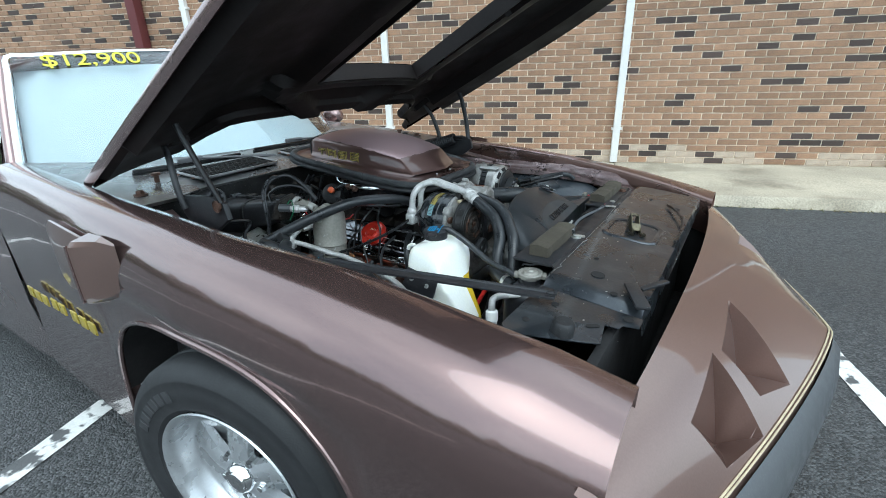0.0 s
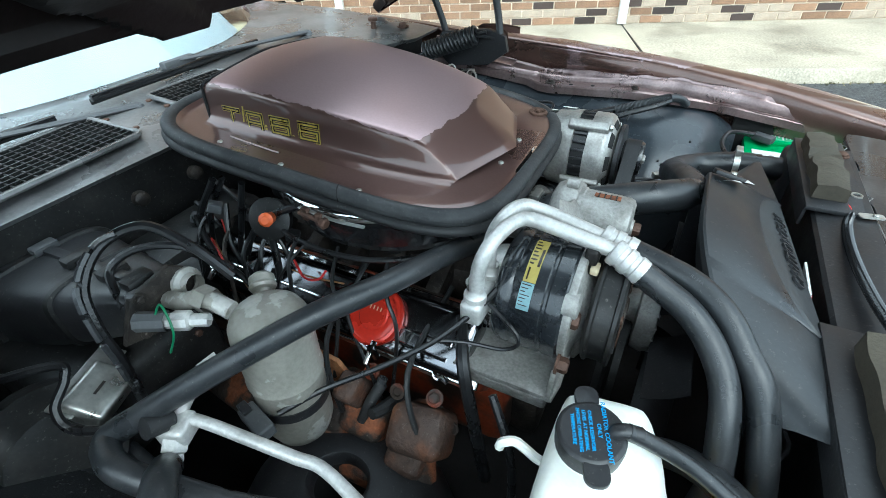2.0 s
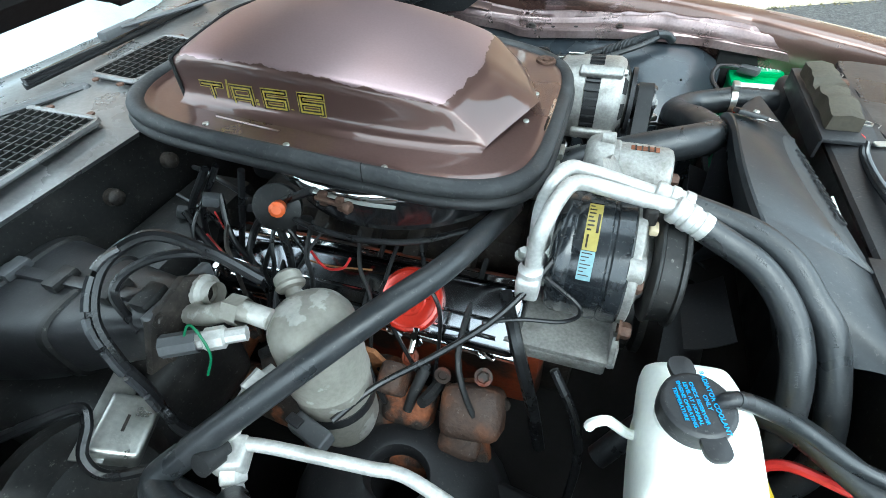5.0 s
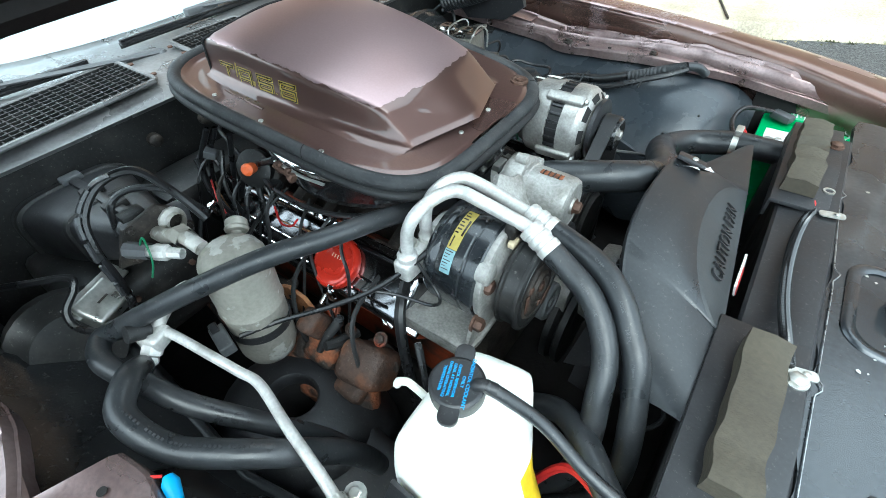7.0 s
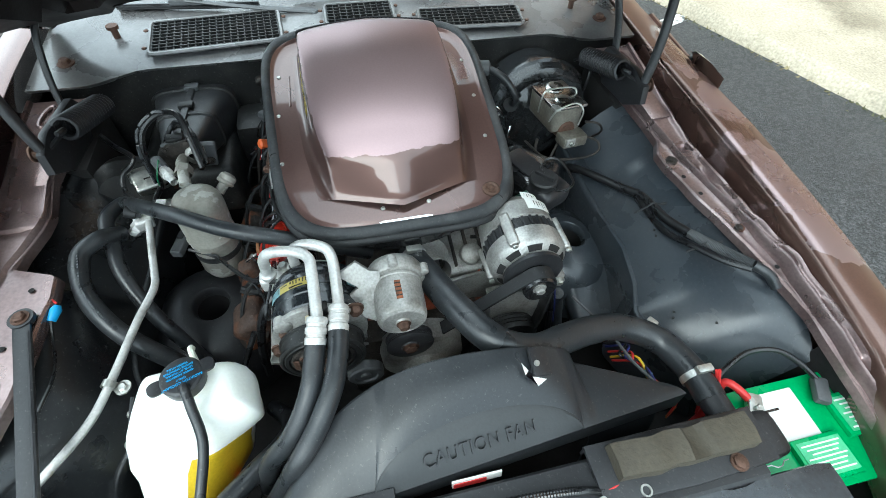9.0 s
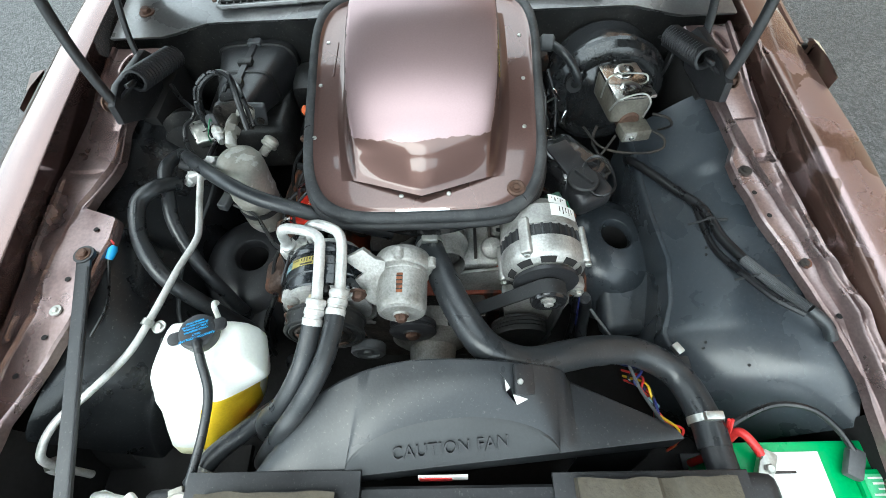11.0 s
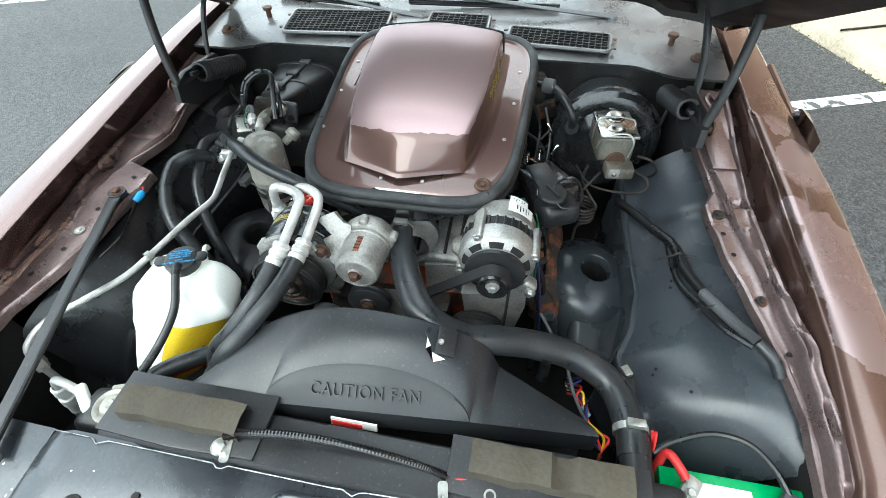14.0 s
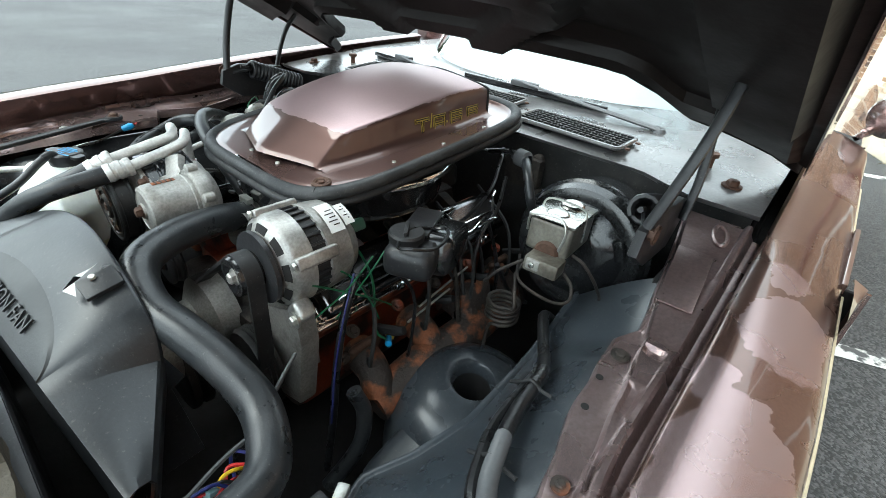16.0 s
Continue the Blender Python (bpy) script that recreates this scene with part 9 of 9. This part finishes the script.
# ---- battery ----
bat = thing("battery", "green car battery with white and printed labels", "battery", at=(0.575, 0.67, 0.585))
bx, by, bw, bd, bz = 0.578, 0.672, 0.18, 0.262, 0.785
part("case", box((bx, by, 0.68), (bw, bd, 0.185), 0.006), "green", bat, "green plastic case")
part("rim", box((bx, by, 0.772), (bw + 0.006, bd + 0.006, 0.022), 0.005), "green", bat)
part("vent_cover", box((bx - 0.01, by + 0.085, 0.788), (0.075, 0.075, 0.012), 0.004), "green", bat, "raised vent cover")
part("vent_cover", box((bx + 0.045, by - 0.02, 0.788), (0.07, 0.10, 0.012), 0.004), "green", bat)
part("white_label", box((bx - 0.032, by - 0.04, 0.7842), (0.088, 0.09, 0.0012), 0), "white", bat, "white label", smooth=False)
part("print_label", box((bx + 0.045, by - 0.02, 0.7946), (0.056, 0.086, 0.0012), 0), "label_green", bat, smooth=False)
part("print_label", box((bx - 0.01, by + 0.085, 0.7946), (0.06, 0.06, 0.0012), 0), "label_green", bat, smooth=False)
for i in range(7):
    part("print_bar", box((bx + 0.024 + 0.007 * i, by - 0.02, 0.7956), (0.0025, 0.076 - 0.012 * (i % 3), 0.0008), 0), "white", bat, smooth=False)
    part("print_bar", box((bx - 0.034 + 0.008 * i, by + 0.085, 0.7956), (0.003, 0.05 - 0.01 * (i % 3), 0.0008), 0), "white", bat, smooth=False)
part("print_bar", box((bx - 0.045, by - 0.06, 0.7852), (0.004, 0.035, 0.0008), 0), "dark_decal", bat, smooth=False)
pt = part("positive_clamp", box((0.522, 0.575, 0.800), (0.045, 0.026, 0.018), 0.006, Matrix.Rotation(radians(-30), 4, "Z")), "zinc", bat, "plated terminal clamp")
part("clamp_bolt", bolt((0.53, 0.572, 0.81), (0, 0, 1), 0.008, 0.008), "zinc", pt)
part("negative_clamp", box((bx - 0.055, by + 0.045, 0.800), (0.05, 0.026, 0.018), 0.006, Matrix.Rotation(radians(-30), 4, "Z")), "plastic_grey", bat, "grey terminal clamp")
part("cable_red", tube([(0.515, 0.576, 0.798), (0.497, 0.566, 0.806), (0.476, 0.552, 0.808), (0.472, 0.545, 0.795), (0.484, 0.541, 0.758), (0.495, 0.538, 0.70), (0.50, 0.535, 0.62)], 0.0075, 10, 7), "red_plastic", bat, "red battery cable")
part("cable_black", tube([(bx - 0.07, by + 0.052, 0.803), (0.47, 0.705, 0.812), (0.44, 0.67, 0.82), (0.43, 0.62, 0.81), (0.45, 0.56, 0.80), (0.47, 0.53, 0.79)], 0.0055, 8, 7), "wire", bat, "black battery cable")
for k in (0, 1):
    part("thin_lead", tube([(0.46, 0.512 + 0.006 * k, 0.85), (0.468 + 0.008 * k, 0.52, 0.82), (0.462, 0.526, 0.78), (0.474 + 0.006 * k, 0.528, 0.74), (0.49, 0.53, 0.70)], 0.0028, 6, 6), "red_plastic", bat, "thin red lead")
part("tray", box((bx, by, 0.58), (0.2, 0.28, 0.014), 0.003), "black_satin", bat)
part("apron", box((bx + 0.0, by, 0.48), (0.3, 0.35, 0.02), 0.003), "bottom", bat)
bat.location.z -= 0.028

# service port standing at the front corner
port = thing("service_port", "white capped refrigerant service port with hanging fitting", "service port", at=(0.57, -0.44, 0.8))
prot = Vector((0.05, 0.058, -0.012)).to_track_quat("X", "Z").to_matrix().to_4x4()
part("cap", box((0.580, -0.424, 0.826), (0.070, 0.018, 0.014), 0.006, prot, seg=3), "white", port, "white cap")
part("pipe", tube([(0.568, -0.440, 0.826), (0.562, -0.468, 0.836), (0.559, -0.490, 0.838), (0.560, -0.498, 0.828), (0.561, -0.501, 0.80)], 0.0075, 12, 6), "alu_bright", port)
part("fitting", lathe([(0, 0.010), (0.004, 0.0135), (0.024, 0.0135), (0.027, 0.0105), (0.034, 0.0105), (0.037, 0.0135), (0.056, 0.0135), (0.060, 0.0115), (0.084, 0.0115), (0.084, 0)], (0.561, -0.500, 0.818), (0.10, -0.14, -1), 16), "white", port, "pale ribbed fitting")
part("hose", tube([(0.569, -0.511, 0.742), (0.572, -0.514, 0.70), (0.575, -0.50, 0.60), (0.57, -0.47, 0.55)], 0.010, 10, 5), "rubber", port)

# ---- wipers ----
def wiper(p0, p1, piv, mid):
    w = thing("wiper", "black windshield wiper parked on the cowl", "wiper", at=tuple(piv), group="wipers")
    p0, p1, piv, mid = Vector(p0), Vector(p1), Vector(piv), Vector(mid)
    d = (p1 - p0).normalized()
    part("blade", box((p0 + p1) / 2, ((p1 - p0).length, 0.010, 0.014), 0.003, d.to_track_quat("X", "Z").to_matrix().to_4x4()), "black_gloss", w)
    part("rubber", box((p0 + p1) / 2 + Vector((-0.008, 0, -0.008)), ((p1 - p0).length, 0.004, 0.012), 0.001, d.to_track_quat("X", "Z").to_matrix().to_4x4()), "rubber_dark", w)
    part("saddle", box(mid + Vector((0, 0, 0.008)), (0.085, 0.020, 0.016), 0.004, d.to_track_quat("X", "Z").to_matrix().to_4x4()), "plastic_grey", w, "grey blade carrier")
    part("arm", tube([mid + Vector((0.006, 0, 0.012)), (mid + piv) / 2 + Vector((0.012, 0, 0.016)), piv + Vector((0, 0, 0.018))], [0.006, 0.008, 0.012], 8, 5, flat=0.6), "plastic_grey", w, "grey arm")
    part("pivot", lathe([(-0.03, 0.014), (0.016, 0.014), (0.022, 0.009), (0.022, 0)], piv, (0.1, 0, 1), 16), "plastic_grey", w)


wiper((-0.70, -0.153, 1.020), (-0.735, 0.313, 1.012), (-0.70, 0.47, 0.985), (-0.715, 0.06, 1.022))
wiper((-0.72, -0.60, 1.012), (-0.665, -0.238, 1.018), (-0.655, -0.10, 0.975), (-0.69, -0.42, 1.018))
for x, y in ((-0.60, -0.585, ), (-0.57, 0.62)):
    part("stud", lathe([(0, 0.008), (0.02, 0.008), (0.022, 0.014), (0.03, 0.014), (0.03, 0)], (x, y, cowl_z(x)), (0, 0, 1), 10), "rust_dark", cowl)
part("seal_strip", tube([(-0.66, -0.73, 0.972), (-0.685, -0.62, 0.978), (-0.69, -0.53, 0.98)], 0.012, 8, 5, flat=0.5), "plastic_grey", cowl)
part("seal_strip", tube([(-0.66, 0.73, 0.972), (-0.68, 0.64, 0.978), (-0.66, 0.52, 0.975)], 0.010, 8, 5, flat=0.5), "black_satin", cowl)


# ---- more wiring and small plumbing in the depth of the bay ----
rear = thing("rear_harness", "tangle of black wires and vacuum hoses behind the engine", "wiring", at=(-0.33, -0.24, 0.8))
for pts, r in (([(-0.285, -0.235, 0.975), (-0.345, -0.245, 0.893), (-0.36, -0.25, 0.807), (-0.335, -0.26, 0.72), (-0.33, -0.27, 0.60)], 0.0055),
               ([(-0.275, -0.225, 0.975), (-0.33, -0.235, 0.895), (-0.35, -0.24, 0.81), (-0.32, -0.25, 0.72), (-0.31, -0.26, 0.60)], 0.0045),
               ([(-0.234, -0.225, 0.975), (-0.262, -0.23, 0.901), (-0.31, -0.235, 0.778), (-0.32, -0.24, 0.66)], 0.005),
               ([(-0.14, -0.215, 0.952), (-0.195, -0.225, 0.925), (-0.25, -0.23, 0.874), (-0.30, -0.235, 0.78), (-0.33, -0.25, 0.66)], 0.0058),
               ([(-0.40, -0.25, 0.83), (-0.335, -0.255, 0.84), (-0.295, -0.26, 0.775), (-0.29, -0.27, 0.676)], 0.0038),
               ([(-0.42, -0.20, 0.88), (-0.36, -0.21, 0.86), (-0.31, -0.22, 0.80), (-0.29, -0.25, 0.70)], 0.0045),
               ([(-0.42, -0.15, 0.90), (-0.36, -0.18, 0.92), (-0.29, -0.20, 0.915), (-0.22, -0.21, 0.88), (-0.18, -0.22, 0.82)], 0.004),
               ([(-0.20, -0.215, 0.90), (-0.14, -0.235, 0.905), (-0.07, -0.235, 0.90), (0.0, -0.22, 0.90), (0.06, -0.18, 0.90)], 0.0042),
               ([(-0.22, -0.24, 0.86), (-0.23, -0.265, 0.82), (-0.21, -0.27, 0.77), (-0.17, -0.285, 0.735)], 0.0034)):
    part("wire", tube(pts, r, 8, 8), "wire", rear)
for x, y, z in ((-0.29, -0.245, 0.93), (-0.25, -0.215, 0.905), (-0.39, -0.225, 0.87), (-0.17, -0.215, 0.89)):
    part("connector", box((x, y, z), (0.022, 0.018, 0.016), 0.004, Matrix.Rotation(radians(40), 4, "Z") @ Matrix.Rotation(radians(25), 4, "Y")), "plastic_grey" if x < -0.27 else "black_satin", rear)
M["tan_wire"] = mat("tan wire", (0.30, 0.15, 0.06), 0.5)
for pts, m_ in (([(-0.36, -0.23, 0.85), (-0.32, -0.25, 0.835), (-0.28, -0.26, 0.805), (-0.25, -0.27, 0.79)], "tan_wire"), ([(-0.33, -0.22, 0.88), (-0.30, -0.24, 0.86), (-0.285, -0.245, 0.82)], "red_plastic"),
                ([(-0.165, -0.24, 0.84), (-0.12, -0.245, 0.845), (-0.06, -0.24, 0.85)], "tan_wire"), ([(-0.13, -0.46, 0.90), (-0.12, -0.45, 0.93), (-0.14, -0.44, 0.955), (-0.155, -0.45, 0.93)], "green_wire")):
    part("thin_wire", tube(pts, 0.0014, 6, 7), m_, rear)

# wires and rods on the driver's side of the engine
side_loom = thing("side_harness", "thin black wires and bright rods beside the driver side head", "wiring", at=(-0.2, 0.33, 0.7))
for pts, r in (([(-0.30, 0.30, 0.925), (-0.253, 0.32, 0.872), (-0.204, 0.32, 0.821), (-0.19, 0.325, 0.74), (-0.235, 0.33, 0.60)], 0.004),
               ([(-0.225, 0.315, 0.86), (-0.27, 0.33, 0.73), (-0.28, 0.335, 0.58)], 0.0045),
               ([(-0.20, 0.31, 0.83), (-0.215, 0.33, 0.743), (-0.225, 0.335, 0.60)], 0.0034),
               ([(-0.24, 0.35, 0.75), (-0.30, 0.36, 0.65), (-0.38, 0.37, 0.58)], 0.0055),
               ([(-0.05, 0.30, 0.87), (-0.09, 0.325, 0.80), (-0.13, 0.33, 0.72), (-0.12, 0.34, 0.62)], 0.0035),
               ([(-0.40, 0.22, 0.945), (-0.33, 0.26, 0.93), (-0.26, 0.29, 0.90), (-0.18, 0.29, 0.86), (-0.10, 0.28, 0.86)], 0.004),
               ([(0.04, 0.29, 0.85), (0.0, 0.325, 0.78), (0.02, 0.345, 0.69), (0.05, 0.35, 0.60)], 0.0035)):
    part("wire", tube(pts, r, 8, 8), "wire", side_loom)
for a, b in (((-0.019, 0.325, 0.737), (-0.163, 0.325, 0.765)), ((0.01, 0.325, 0.715), (-0.11, 0.325, 0.735)), ((-0.27, 0.30, 0.85), (-0.235, 0.315, 0.90))):
    part("rod", tube([a, b], 0.0024, 6), "zinc", side_loom, "bright thin rod")
for x, y, z, t in ((-0.235, 0.315, 0.905, 20), (-0.205, 0.335, 0.865, -25)):
    part("wing_nut", box((x, y, z), (0.034, 0.007, 0.008), 0.003, Matrix.Rotation(radians(t), 4, "Z") @ Matrix.Rotation(radians(15), 4, "Y")), "chrome", side_loom, "bright wing nut")
# Chrome plate added in place of a glint on the valve cover's end.
part("bright_plate", box((-0.135, 0.285, 0.845), (0.006, 0.05, 0.06), 0.002, Matrix.Rotation(radians(-25), 4, "X")), "chrome", side_loom, "chrome plate added for a glint at the valve cover end")
part("coil_spring", tube([Vector((0.05 + 0.03 * f, 0.20 + 0.012 * math.cos(40 * f), 0.88 + 0.012 * math.sin(40 * f))) for f in np.linspace(0, 1, 60)], 0.0018, 5, 1), "zinc", side_loom)

# heater box end, pipe stubs and clips seen beside the booster
fw_bits = thing("firewall_fittings", "rusty brackets and plugs on the sooty firewall", "fitting", at=(-0.45, 0.27, 0.85))
part("bracket", box((-0.462, 0.25, 0.885), (0.03, 0.10, 0.08), 0.012), "grime", fw_bits, "grimy bracket")
part("bracket", box((-0.455, 0.31, 0.83), (0.03, 0.06, 0.05), 0.01, Matrix.Rotation(radians(20), 4, "X")), "rust", fw_bits)
for y, z in ((0.20, 0.90), (0.28, 0.92), (0.34, 0.86), (-0.05, 0.90), (-0.15, 0.905), (-0.26, 0.91)):
    part("plug", lathe([(0, 0.014), (0.012, 0.013), (0.016, 0.008), (0.016, 0)], (-0.474, y, z), (1, 0, 0.1), 12), "rubber_dark" if y > 0.3 else "grime", fw_bits)
part("vacuum_line", tube([(-0.37, 0.20, 0.94), (-0.40, 0.14, 0.93), (-0.43, 0.05, 0.92), (-0.45, -0.06, 0.915)], 0.004, 8, 6), "wire", fw_bits)
part("wire_loop", tube([(-0.44, 0.60, 0.90), (-0.40, 0.62, 0.93), (-0.36, 0.61, 0.91), (-0.35, 0.60, 0.86), (-0.38, 0.60, 0.82), (-0.42, 0.61, 0.86)], 0.004, 8, 6), "wire", fw_bits)


# ---- bricks of the wall ----
def brick_mesh(name, w):
    bm = box((0, 0, 0), (w - JOINT, 0.05, BH - JOINT), 0.0)
    return mesh_of(name, bm, "brick", smooth=False)


rng = random.Random(11)
one, dark_one = brick_mesh("brick", BL), brick_mesh("brick_dark", BL)
dark_one.materials.clear()
dark_one.materials.append(M["brick_dark"])
pale_one = brick_mesh("brick_pale", BL)
pale_one.materials.clear()
pale_one.materials.append(M["brick_pale"])
verts, faces, dark_faces, pale_faces = [], [], [], []
turn = Matrix.Rotation(SLANT, 4, "Z")
loose = 0
for c in range(94):
    z = 0.12 + BH * (c + 0.5)
    for k in range(-52, 47):
        u = (k + (0.5 if c % 2 else 0.0)) * BL
        is_dark = rng.random() < 0.22 if noise.noise((u * 0.9, z * 2.2, 7.0)) > -0.05 else rng.random() < 0.08
        is_pale = not is_dark and c < 3 and rng.random() < (0.75, 0.6, 0.3)[c]
        proud = 0.006 + rng.uniform(-0.002, 0.002)
        p = WALL0 + ALONG * u + OUT * (proud - 0.025) + Vector((0, 0, z))
        if -1.6 < u < 2.3 and c < 20 and loose < 300:
            ob = new("brick", dark_one if is_dark else (pale_one if is_pale else one))
            ob.parent = wall
            ob.matrix_local = Matrix.Translation(p) @ turn
            loose += 1
        else:
            b = len(verts)
            for dx in (-1, 1):
                for dz in (-1, 1):
                    for dy in (0, 0.025):
                        verts.append(p + ALONG * (dx * (BL - JOINT) / 2) + OUT * dy + Vector((0, 0, dz * (BH - JOINT) / 2)))
            quads = [(b + 1, b + 3, b + 7, b + 5), (b, b + 1, b + 5, b + 4), (b + 2, b + 6, b + 7, b + 3), (b, b + 2, b + 3, b + 1), (b + 4, b + 5, b + 7, b + 6)]
            (dark_faces if is_dark else (pale_faces if is_pale else faces)).extend(quads)
me = bpy.data.meshes.new("bricks")
me.from_pydata(verts, [], faces + dark_faces + pale_faces)
me.materials.append(M["brick"])
me.materials.append(M["brick_dark"])
me.materials.append(M["brick_pale"])
me.polygons.foreach_set("material_index", [0] * len(faces) + [1] * len(dark_faces) + [2] * len(pale_faces))
rest = new("bricks", me)
rest.parent = wall
rest["kind"] = "stuff"
